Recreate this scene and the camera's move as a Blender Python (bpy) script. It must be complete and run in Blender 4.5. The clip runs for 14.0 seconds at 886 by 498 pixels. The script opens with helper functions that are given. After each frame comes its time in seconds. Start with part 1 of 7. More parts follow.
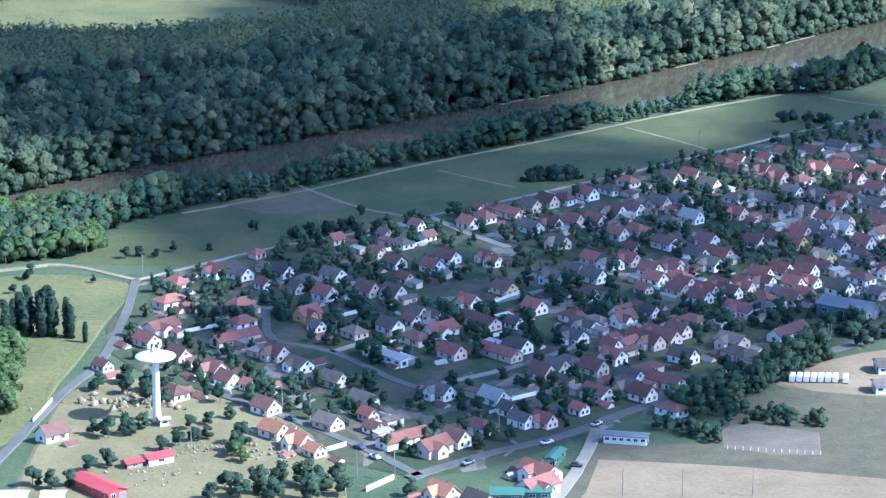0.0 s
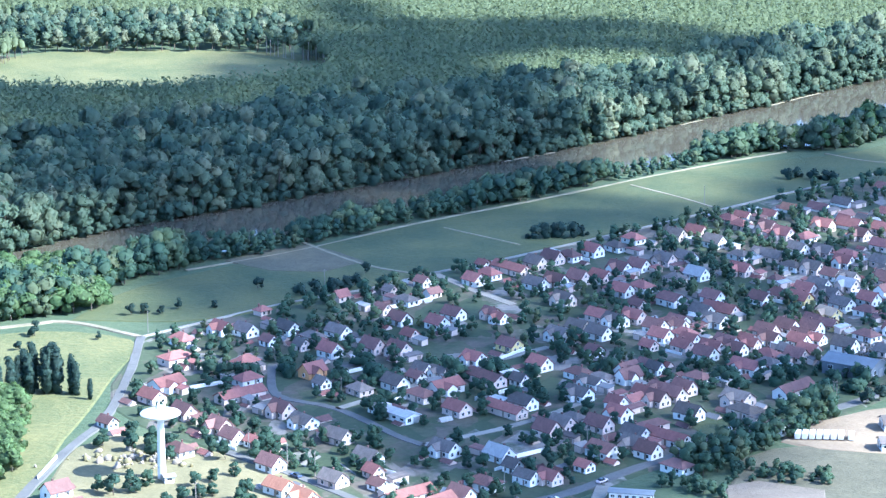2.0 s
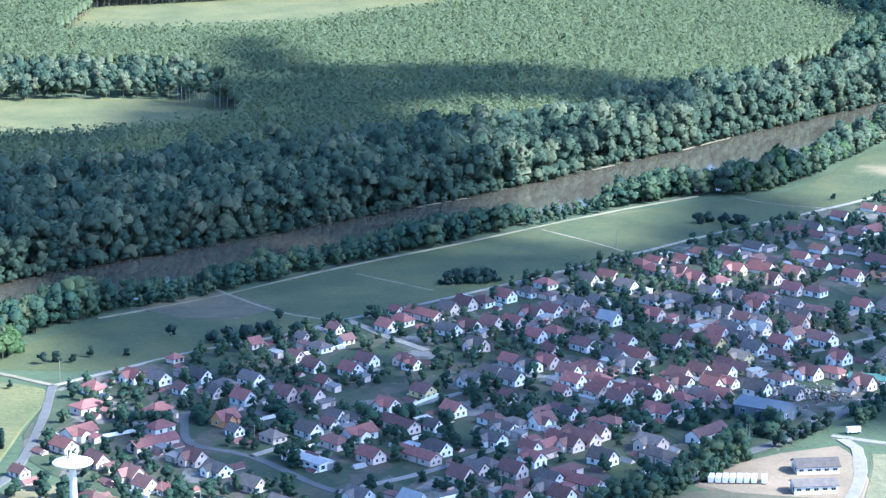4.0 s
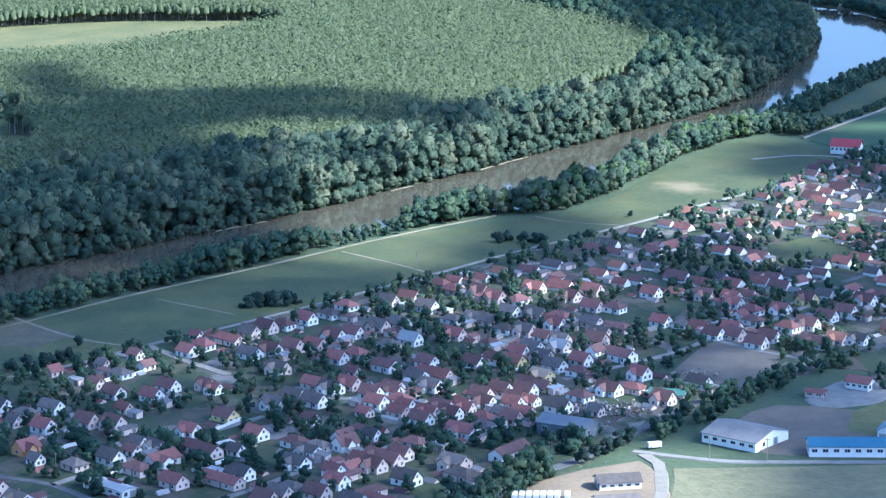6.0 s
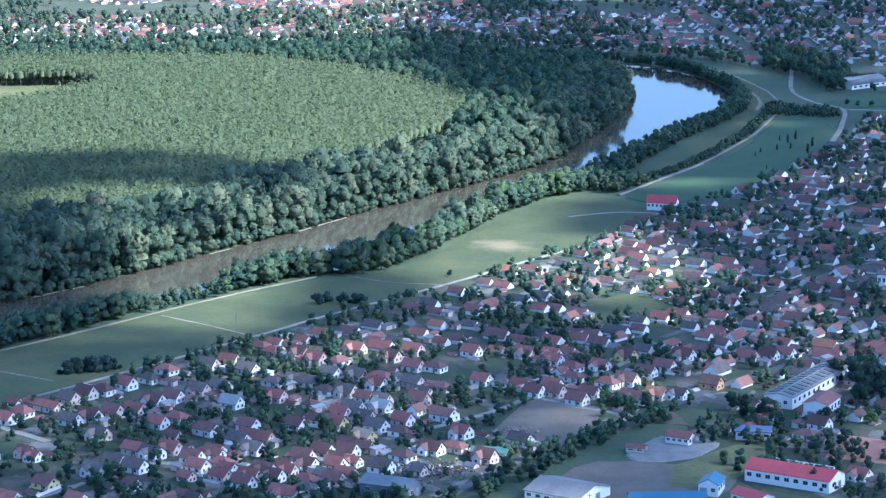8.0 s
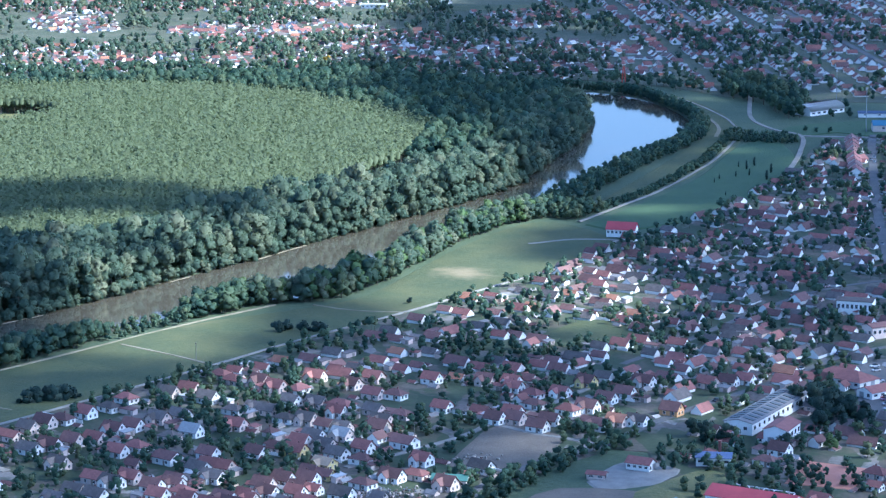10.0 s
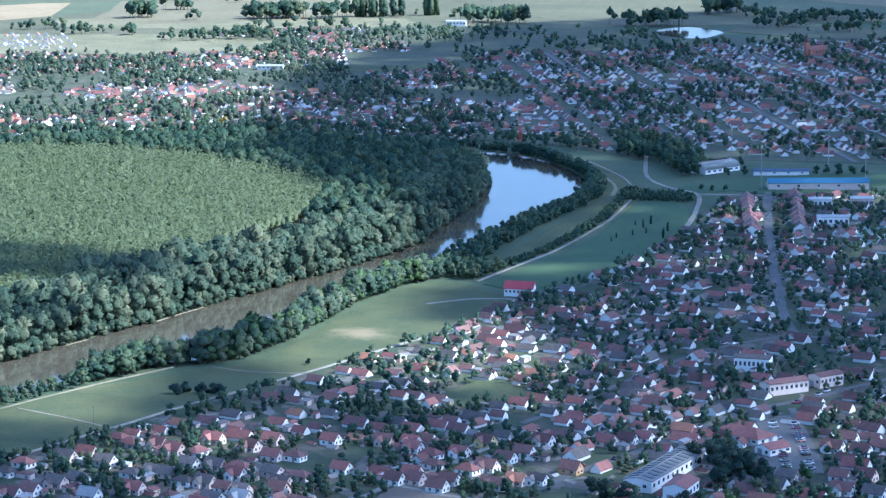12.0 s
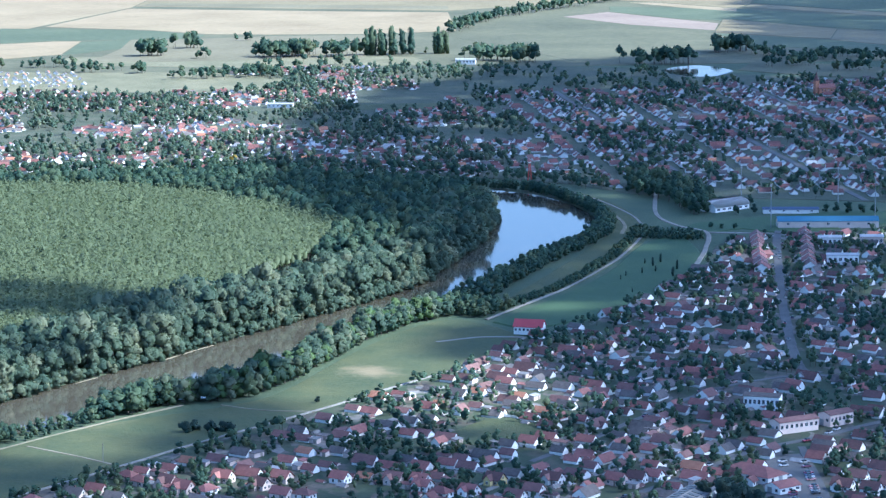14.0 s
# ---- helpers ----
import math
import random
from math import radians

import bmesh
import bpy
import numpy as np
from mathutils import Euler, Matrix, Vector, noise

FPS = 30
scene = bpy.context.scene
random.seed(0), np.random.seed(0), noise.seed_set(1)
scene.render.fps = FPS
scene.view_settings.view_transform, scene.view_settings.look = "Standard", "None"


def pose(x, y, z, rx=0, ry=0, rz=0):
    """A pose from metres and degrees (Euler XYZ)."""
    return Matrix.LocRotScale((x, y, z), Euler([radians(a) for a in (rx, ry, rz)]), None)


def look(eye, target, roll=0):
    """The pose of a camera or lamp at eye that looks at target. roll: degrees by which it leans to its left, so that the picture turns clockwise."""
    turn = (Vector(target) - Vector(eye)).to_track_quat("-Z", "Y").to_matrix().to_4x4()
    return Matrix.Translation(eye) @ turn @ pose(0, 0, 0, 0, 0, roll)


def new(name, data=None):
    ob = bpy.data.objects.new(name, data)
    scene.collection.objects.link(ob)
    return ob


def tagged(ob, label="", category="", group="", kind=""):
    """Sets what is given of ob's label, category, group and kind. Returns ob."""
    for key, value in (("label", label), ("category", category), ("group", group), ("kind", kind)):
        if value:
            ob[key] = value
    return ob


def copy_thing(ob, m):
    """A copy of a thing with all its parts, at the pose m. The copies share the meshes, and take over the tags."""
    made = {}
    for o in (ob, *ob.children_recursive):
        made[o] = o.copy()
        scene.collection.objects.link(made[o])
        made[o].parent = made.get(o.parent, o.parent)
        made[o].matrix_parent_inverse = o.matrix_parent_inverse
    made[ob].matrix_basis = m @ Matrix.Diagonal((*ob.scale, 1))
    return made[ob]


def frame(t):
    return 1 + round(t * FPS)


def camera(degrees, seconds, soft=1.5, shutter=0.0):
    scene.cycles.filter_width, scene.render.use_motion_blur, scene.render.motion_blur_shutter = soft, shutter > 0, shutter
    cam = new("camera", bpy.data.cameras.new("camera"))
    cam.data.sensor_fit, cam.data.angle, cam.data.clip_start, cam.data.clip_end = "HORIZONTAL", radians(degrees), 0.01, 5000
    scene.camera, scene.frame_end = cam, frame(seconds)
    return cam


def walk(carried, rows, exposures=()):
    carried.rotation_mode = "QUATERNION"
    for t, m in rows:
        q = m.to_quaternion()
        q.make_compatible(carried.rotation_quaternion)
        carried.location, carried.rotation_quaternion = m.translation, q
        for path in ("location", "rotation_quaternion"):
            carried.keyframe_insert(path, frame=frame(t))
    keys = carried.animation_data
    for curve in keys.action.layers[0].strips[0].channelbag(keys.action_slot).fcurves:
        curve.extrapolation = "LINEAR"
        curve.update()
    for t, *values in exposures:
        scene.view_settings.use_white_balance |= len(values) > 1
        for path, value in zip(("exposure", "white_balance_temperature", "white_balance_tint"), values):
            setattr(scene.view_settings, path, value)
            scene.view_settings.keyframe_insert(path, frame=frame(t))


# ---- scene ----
cam = camera(18.0, 14.0, 1.35)
EYE = (0.0, 0.0, 270.0)
# seconds, tilt, roll, heading
TURNS = [
    (0, 75.300, 0.000, 0.000),
    (0.5, 75.612, 0.040, 0.008),
    (1, 75.864, -0.025, 0.051),
    (1.5, 76.325, -0.004, 0.075),
    (2, 76.466, 0.002, 0.110),
    (2.2, 76.760, 0.015, 0.115),
    (4.3, 77.428, -0.106, -2.784),
    (4.5, 77.428, -0.072, -3.605),
    (5, 77.436, -0.020, -3.752),
    (5.5, 77.440, 0.048, -5.923),
    (6, 77.858, 0.049, -5.928),
    (6.5, 78.102, 0.095, -5.892),
    (7, 78.480, 0.064, -5.846),
    (7.5, 78.491, 0.111, -8.987),
    (8, 79.092, 0.225, -9.735),
    (8.2, 79.097, 0.203, -9.711),
    (10.3, 79.709, 0.271, -11.087),
    (10.5, 79.690, 0.246, -11.664),
    (11, 79.671, 0.355, -12.805),
    (11.5, 80.573, 0.345, -12.750),
    (12, 80.873, 0.351, -12.714),
    (12.5, 81.600, 0.345, -12.677),
    (13, 81.695, 0.310, -12.636),
    (13.5, 81.682, 0.315, -12.601),
    (14, 81.654, 0.371, -12.520),
]
walk(cam, [(t, pose(*EYE, rx, ry, rz)) for t, rx, ry, rz in TURNS], [(0.0, 1.44, 4350, 14), (0.5, 1.54, 4350, 14), (1.0, 1.79, 4350, 14), (1.5, 2.06, 4350, 14), (2.2, 2.14, 4350, 14), (4.3, 1.76, 4350, 14), (5.0, 1.64, 4350, 14), (8.0, 1.56, 4350, 14), (11.0, 1.49, 4350, 14), (14.0, 1.42, 4350, 14)])

# ---- world, sun, exposure ----
SUN_AZ, SUN_EL = radians(-18.0), radians(42.0)   # angle from +x towards +y, height
to_sun = Vector((math.cos(SUN_EL) * math.cos(SUN_AZ), math.cos(SUN_EL) * math.sin(SUN_AZ), math.sin(SUN_EL)))
world = bpy.data.worlds.new("world")
scene.world = world
world.use_nodes = True
wn = world.node_tree
sky = wn.nodes.new("ShaderNodeTexSky")
sky.sky_type = "NISHITA"
sky.sun_disc = False
sky.sun_elevation = SUN_EL
sky.sun_rotation = radians(90) - SUN_AZ
sky.altitude = 300
sky.air_density, sky.dust_density, sky.ozone_density = 1.1, 2.5, 4.0
# broken white cloud all over the sky dome
dome = wn.nodes.new("ShaderNodeTexCoord")
flat = wn.nodes.new("ShaderNodeMapping")
flat.inputs["Scale"].default_value = (2.2, 2.2, 7.0)
wn.links.new(dome.outputs["Generated"], flat.inputs["Vector"])
puff = wn.nodes.new("ShaderNodeTexNoise")
puff.inputs["Scale"].default_value, puff.inputs["Detail"].default_value = 1.6, 5.0
wn.links.new(flat.outputs[0], puff.inputs["Vector"])
cover = wn.nodes.new("ShaderNodeMapRange")
cover.inputs["From Min"].default_value, cover.inputs["From Max"].default_value = 0.42, 0.60
wn.links.new(puff.outputs[0], cover.inputs["Value"])
white = wn.nodes.new("ShaderNodeHueSaturation")
white.inputs["Hue"].default_value = 0.478
white.inputs["Saturation"].default_value, white.inputs["Value"].default_value = 0.66, 1.1
wn.links.new(sky.outputs[0], white.inputs["Color"])
mixed = wn.nodes.new("ShaderNodeMix")
mixed.data_type = "RGBA"
# towards the horizon the clouds close up
height = wn.nodes.new("ShaderNodeSeparateXYZ")
wn.links.new(dome.outputs["Generated"], height.inputs[0])
close = wn.nodes.new("ShaderNodeMapRange")
close.inputs["From Min"].default_value, close.inputs["From Max"].default_value = 0.42, 0.12
wn.links.new(height.outputs["Z"], close.inputs["Value"])
most = wn.nodes.new("ShaderNodeMath")
most.operation = "MAXIMUM"
wn.links.new(cover.outputs[0], most.inputs[0])
wn.links.new(close.outputs[0], most.inputs[1])
wn.links.new(most.outputs[0], mixed.inputs["Factor"])
wn.links.new(sky.outputs[0], mixed.inputs[6])
wn.links.new(white.outputs[0], mixed.inputs[7])
wn.links.new(mixed.outputs[2], wn.nodes["Background"].inputs[0])
wn.nodes["Background"].inputs[1].default_value = 0.09
sun = new("sun", bpy.data.lights.new("sun", "SUN"))
sun.data.energy, sun.data.angle, sun.data.color = 4.9, radians(0.5), (1.0, 0.83, 0.54)
sun.matrix_world = look(to_sun * 3000, (0, 0, 0))

# ---- materials ----
def ramp(nt, fac, stops):
    r = nt.nodes.new("ShaderNodeValToRGB")
    while len(r.color_ramp.elements) < len(stops):
        r.color_ramp.elements.new(0.5)
    for e, (p, c) in zip(r.color_ramp.elements, stops):
        e.position, e.color = p, (*c, 1)
    nt.links.new(fac, r.inputs[0])
    return r.outputs[0]

def mathn(nt, op, a, b):
    m = nt.nodes.new("ShaderNodeMath")
    m.operation = op
    for i, v in enumerate((a, b)):
        if isinstance(v, (int, float)):
            m.inputs[i].default_value = v
        else:
            nt.links.new(v, m.inputs[i])
    return m.outputs[0]

def mixc(nt, fac, a, b, mode="MIX"):
    m = nt.nodes.new("ShaderNodeMix")
    m.data_type, m.blend_type = "RGBA", mode
    if isinstance(fac, (int, float)):
        m.inputs[0].default_value = fac
    else:
        nt.links.new(fac, m.inputs[0])
    for i, v in ((6, a), (7, b)):
        if isinstance(v, tuple):
            m.inputs[i].default_value = (*v, 1)
        else:
            nt.links.new(v, m.inputs[i])
    return m.outputs[2]

def tex(nt, co, scale, detail=5, rough=0.6, kind="noise"):
    n = nt.nodes.new("ShaderNodeTexNoise" if kind == "noise" else "ShaderNodeTexVoronoi")
    n.inputs["Scale"].default_value = scale
    if kind == "noise":
        n.inputs["Detail"].default_value, n.inputs["Roughness"].default_value = detail, rough
    nt.links.new(co, n.inputs["Vector"])
    return n

def base_mat(name, rough=0.8, metal=0.0):
    m = bpy.data.materials.new(name)
    m.use_nodes = True
    nt = m.node_tree
    b = nt.nodes["Principled BSDF"]
    b.inputs["Roughness"].default_value, b.inputs["Metallic"].default_value = rough, metal
    return m, nt, b

def surface(name, dark, light, big, small, rough=0.85, bump=0.3, world_space=True, vary=0.0, lo=0.35, hi=0.68, metal=0.0, mix=0.45):
    """Two scales of noise between two colours; vary: lightness from one object to the next."""
    m, nt, b = base_mat(name, rough, metal)
    co = nt.nodes.new("ShaderNodeNewGeometry").outputs["Position"] if world_space else nt.nodes.new("ShaderNodeTexCoord").outputs["Object"]
    n1, n2 = tex(nt, co, 1 / big), tex(nt, co, 1 / small, 4, 0.7)
    f = mathn(nt, "ADD", mathn(nt, "MULTIPLY", n1.outputs[0], 1 - mix), mathn(nt, "MULTIPLY", n2.outputs[0], mix))
    c = ramp(nt, f, [(lo, dark), (hi, light)])
    if vary:
        info = nt.nodes.new("ShaderNodeObjectInfo").outputs["Random"]
        k = mathn(nt, "ADD", mathn(nt, "MULTIPLY", info, 2 * vary), 1 - vary)
        g = nt.nodes.new("ShaderNodeCombineColor")
        for i in range(3):
            nt.links.new(k, g.inputs[i])
        c = mixc(nt, 1.0, c, g.outputs[0], "MULTIPLY")
    nt.links.new(c, b.inputs["Base Color"])
    if bump:
        bp = nt.nodes.new("ShaderNodeBump")
        bp.inputs["Strength"].default_value, bp.inputs["Distance"].default_value = bump, small * 0.5
        nt.links.new(n2.outputs[0], bp.inputs["Height"])
        nt.links.new(bp.outputs[0], b.inputs["Normal"])
    return m

def roof_mat(name, dark, light, rough=0.8, vary=0.25):
    """Tiles in courses along the slope, with weathering."""
    m, nt, b = base_mat(name, rough)
    co = nt.nodes.new("ShaderNodeTexCoord").outputs["Object"]
    n1, n2 = tex(nt, co, 0.5), tex(nt, co, 4.0, 3, 0.7)
    w = nt.nodes.new("ShaderNodeTexWave")
    w.wave_type, w.bands_direction = "BANDS", "Z"
    w.inputs["Scale"].default_value, w.inputs["Distortion"].default_value = 1.4, 0.6
    nt.links.new(co, w.inputs["Vector"])
    f = mathn(nt, "ADD", mathn(nt, "MULTIPLY", n1.outputs[0], 0.55), mathn(nt, "MULTIPLY", n2.outputs[0], 0.35))
    f = mathn(nt, "ADD", f, mathn(nt, "MULTIPLY", w.outputs["Fac"], 0.1))
    c = ramp(nt, f, [(0.33, dark), (0.66, light)])
    info = nt.nodes.new("ShaderNodeObjectInfo").outputs["Random"]
    k = mathn(nt, "ADD", mathn(nt, "MULTIPLY", info, 2 * vary), 1 - vary)
    g = nt.nodes.new("ShaderNodeCombineColor")
    for i in range(3):
        nt.links.new(k, g.inputs[i])
    c = mixc(nt, 1.0, c, g.outputs[0], "MULTIPLY")
    nt.links.new(c, b.inputs["Base Color"])
    bp = nt.nodes.new("ShaderNodeBump")
    bp.inputs["Strength"].default_value, bp.inputs["Distance"].default_value = 0.5, 0.08
    nt.links.new(w.outputs["Fac"], bp.inputs["Height"])
    nt.links.new(bp.outputs[0], b.inputs["Normal"])
    return m

def leaf_mat(name, stops, island=0.14, relief=0.35):
    """Foliage: tone from tree to tree by the tint attribute or the object, and from clump to clump."""
    m, nt, b = base_mat(name, 0.75)
    at = nt.nodes.new("ShaderNodeAttribute")
    at.attribute_name = "tint"
    geo = nt.nodes.new("ShaderNodeNewGeometry")
    info = nt.nodes.new("ShaderNodeObjectInfo").outputs["Random"]
    f = mathn(nt, "ADD", at.outputs["Fac"], mathn(nt, "MULTIPLY", info, 0.5))
    f = mathn(nt, "FRACT", f, 0.0)
    c = ramp(nt, f, stops)
    k = mathn(nt, "ADD", mathn(nt, "MULTIPLY", geo.outputs["Random Per Island"], 2 * island), 1 - island)
    n = tex(nt, geo.outputs["Position"], 0.35, 4, 0.65)
    k = mathn(nt, "MULTIPLY", k, mathn(nt, "ADD", mathn(nt, "MULTIPLY", n.outputs[0], 0.8), 0.6))
    g = nt.nodes.new("ShaderNodeCombineColor")
    for i in range(3):
        nt.links.new(k, g.inputs[i])
    c = mixc(nt, 1.0, c, g.outputs[0], "MULTIPLY")
    nt.links.new(c, b.inputs["Base Color"])
    bn = tex(nt, geo.outputs["Position"], 0.75, 5, 0.75)
    bp = nt.nodes.new("ShaderNodeBump")
    bp.inputs["Strength"].default_value, bp.inputs["Distance"].default_value = 1.0, relief
    nt.links.new(bn.outputs[0], bp.inputs["Height"])
    nt.links.new(bp.outputs[0], b.inputs["Normal"])
    tr = nt.nodes.new("ShaderNodeBsdfTranslucent")
    nt.links.new(c, tr.inputs[0])
    mx = nt.nodes.new("ShaderNodeMixShader")
    mx.inputs[0].default_value = 0.45
    nt.links.new(b.outputs[0], mx.inputs[1])
    nt.links.new(tr.outputs[0], mx.inputs[2])
    nt.links.new(mx.outputs[0], nt.nodes["Material Output"].inputs[0])
    return m

M = {}
M["grass"] = surface("grass", (0.038, 0.066, 0.032), (0.085, 0.108, 0.05), 38, 3.0, 0.95, 0.5)
# lighter copy of the meadow grass; sun on clearings is put into its colour
M["clearing"] = surface("sunlit_meadow", (0.074, 0.092, 0.032), (0.172, 0.160, 0.058), 30, 2.2, 0.95, 0.6, lo=0.36, hi=0.66)
M["meadow"] = surface("meadow", (0.038, 0.060, 0.022), (0.098, 0.102, 0.034), 30, 2.2, 0.95, 0.6, lo=0.36, hi=0.66)
M["dry_meadow"] = surface("dry_meadow", (0.115, 0.108, 0.05), (0.22, 0.19, 0.095), 22, 1.5, 0.95, 0.4)
M["dry_strip"] = surface("dry_strip", (0.155, 0.118, 0.075), (0.255, 0.20, 0.13), 16, 1.5, 0.95, 0.4)
M["scrub"] = surface("scrub", (0.06, 0.06, 0.036), (0.125, 0.112, 0.066), 9, 1.2, 0.95, 0.6)
M["dry_land"] = surface("dry_land", (0.10, 0.105, 0.05), (0.23, 0.21, 0.115), 55, 6, 0.95, 0.4)
M["town_plots"] = surface("town_plots", (0.036, 0.056, 0.026), (0.10, 0.10, 0.062), 26, 3.0, 0.95, 0.5)
M["soil"] = surface("soil", (0.105, 0.088, 0.066), (0.18, 0.152, 0.115), 12, 1.2, 0.95, 0.5)
M["gravel"] = surface("gravel", (0.165, 0.15, 0.12), (0.30, 0.275, 0.225), 14, 1.0, 0.95, 0.4)
M["dirt_track"] = surface("dirt_track", (0.13, 0.12, 0.07), (0.27, 0.24, 0.165), 8, 0.9, 0.95, 0.4)
M["asphalt"] = surface("asphalt", (0.075, 0.075, 0.072), (0.14, 0.138, 0.13), 11, 0.8, 0.9, 0.2)
M["concrete"] = surface("concrete", (0.16, 0.15, 0.13), (0.29, 0.275, 0.24), 6, 0.6, 0.9, 0.2)
M["turf"] = surface("turf", (0.030, 0.064, 0.020), (0.054, 0.094, 0.031), 30, 2.5, 0.9, 0.3)
M["clay_court"] = surface("clay_court", (0.36, 0.16, 0.10), (0.46, 0.22, 0.15), 12, 1, 0.9, 0.2)
M["court"] = surface("court", (0.16, 0.23, 0.20), (0.22, 0.28, 0.25), 12, 1, 0.8, 0.1)
M["plaster_w"] = surface("plaster_white", (0.76, 0.745, 0.69), (0.90, 0.885, 0.84), 4, 0.5, 0.85, 0.15, False, 0.12)
M["plaster_y"] = surface("plaster_yellow", (0.62, 0.50, 0.20), (0.78, 0.64, 0.28), 4, 0.5, 0.85, 0.15, False, 0.08)
M["plaster_o"] = surface("plaster_ochre", (0.55, 0.30, 0.12), (0.68, 0.40, 0.18), 4, 0.5, 0.85, 0.15, False, 0.08)
M["plaster_p"] = surface("plaster_pinkish", (0.58, 0.47, 0.40), (0.72, 0.60, 0.52), 4, 0.5, 0.85, 0.15, False, 0.12)
M["roof_r"] = roof_mat("roof_red", (0.155, 0.066, 0.056), (0.27, 0.118, 0.098))
M["roof_d"] = roof_mat("roof_brown", (0.095, 0.052, 0.046), (0.185, 0.098, 0.085), vary=0.3)
M["roof_g"] = roof_mat("roof_grey", (0.070, 0.059, 0.053), (0.155, 0.135, 0.122), vary=0.4)
M["roof_o"] = roof_mat("roof_orange", (0.30, 0.13, 0.075), (0.45, 0.22, 0.13), vary=0.18)
M["roof_n"] = roof_mat("roof_navy", (0.055, 0.075, 0.15), (0.10, 0.13, 0.22), 0.5)
M["roof_w"] = roof_mat("roof_pale", (0.26, 0.26, 0.255), (0.42, 0.415, 0.40), 0.6)
M["roof_y"] = roof_mat("roof_tan", (0.30, 0.22, 0.14), (0.44, 0.33, 0.22))
M["blue_sheet"] = surface("blue_sheet", (0.045, 0.13, 0.20), (0.07, 0.17, 0.26), 6, 0.6, 0.45, 0.1, False)
M["red_sheet"] = surface("red_sheet", (0.33, 0.05, 0.055), (0.46, 0.085, 0.085), 6, 0.6, 0.45, 0.1, False)
M["grey_sheet"] = surface("grey_sheet", (0.12, 0.135, 0.15), (0.19, 0.21, 0.23), 6, 0.6, 0.5, 0.1, False)
M["asbestos"] = surface("asbestos_sheet", (0.15, 0.145, 0.14), (0.26, 0.25, 0.24), 7, 0.7, 0.9, 0.2, False)
M["teal_sheet"] = surface("teal_sheet", (0.05, 0.125, 0.10), (0.085, 0.175, 0.14), 6, 0.6, 0.5, 0.1, False)
M["white_paint"] = surface("white_paint", (0.74, 0.74, 0.73), (0.86, 0.86, 0.85), 5, 0.4, 0.45, 0.05, False)
M["grey_metal"] = surface("grey_metal", (0.30, 0.31, 0.32), (0.44, 0.45, 0.46), 2, 0.3, 0.45, 0.05, False, metal=0.6)
M["wood_pole"] = surface("wood_pole", (0.22, 0.18, 0.14), (0.36, 0.31, 0.25), 1, 0.2, 0.9, 0.2, False)
M["bark"] = surface("bark", (0.075, 0.06, 0.045), (0.16, 0.135, 0.105), 1.5, 0.2, 0.95, 0.4, False)
M["pale_bark"] = surface("pale_bark", (0.22, 0.20, 0.17), (0.40, 0.37, 0.32), 1.5, 0.2, 0.95, 0.3, False)
M["rubble"] = surface("rubble", (0.20, 0.17, 0.13), (0.40, 0.35, 0.28), 2, 0.4, 0.95, 0.4)
M["red_lattice"] = surface("red_paint", (0.45, 0.07, 0.05), (0.58, 0.12, 0.09), 2, 0.3, 0.5, 0.05, False)
m, nt, b = base_mat("window_glass", 0.08)
b.inputs["Base Color"].default_value = (0.03, 0.038, 0.045, 1)
M["glass"] = m
m, nt, b = base_mat("skylight_glass", 0.6)
co = nt.nodes.new("ShaderNodeTexCoord").outputs["Object"]
nt.links.new(ramp(nt, tex(nt, co, 0.4).outputs[0], [(0.35, (0.05, 0.06, 0.065)), (0.65, (0.10, 0.12, 0.125))]), b.inputs["Base Color"])
M["skylight"] = m
# car paints share one material, toned by the object
m, nt, b = base_mat("car_paint", 0.3)
nt.links.new(ramp(nt, nt.nodes.new("ShaderNodeObjectInfo").outputs["Random"], [(0.0, (0.7, 0.7, 0.7)), (0.3, (0.5, 0.51, 0.53)), (0.5, (0.05, 0.05, 0.06)), (0.7, (0.08, 0.11, 0.22)), (0.85, (0.4, 0.05, 0.05)), (1.0, (0.75, 0.75, 0.74))]), b.inputs["Base Color"])
b.inputs["Coat Weight"].default_value = 0.5
M["car"] = m
m, nt, b = base_mat("van_paint", 0.35)
b.inputs["Base Color"].default_value = (0.78, 0.78, 0.77, 1)
M["van"] = m
m, nt, b = base_mat("tyre_rubber", 0.9)
b.inputs["Base Color"].default_value = (0.02, 0.02, 0.02, 1)
M["tyre"] = m
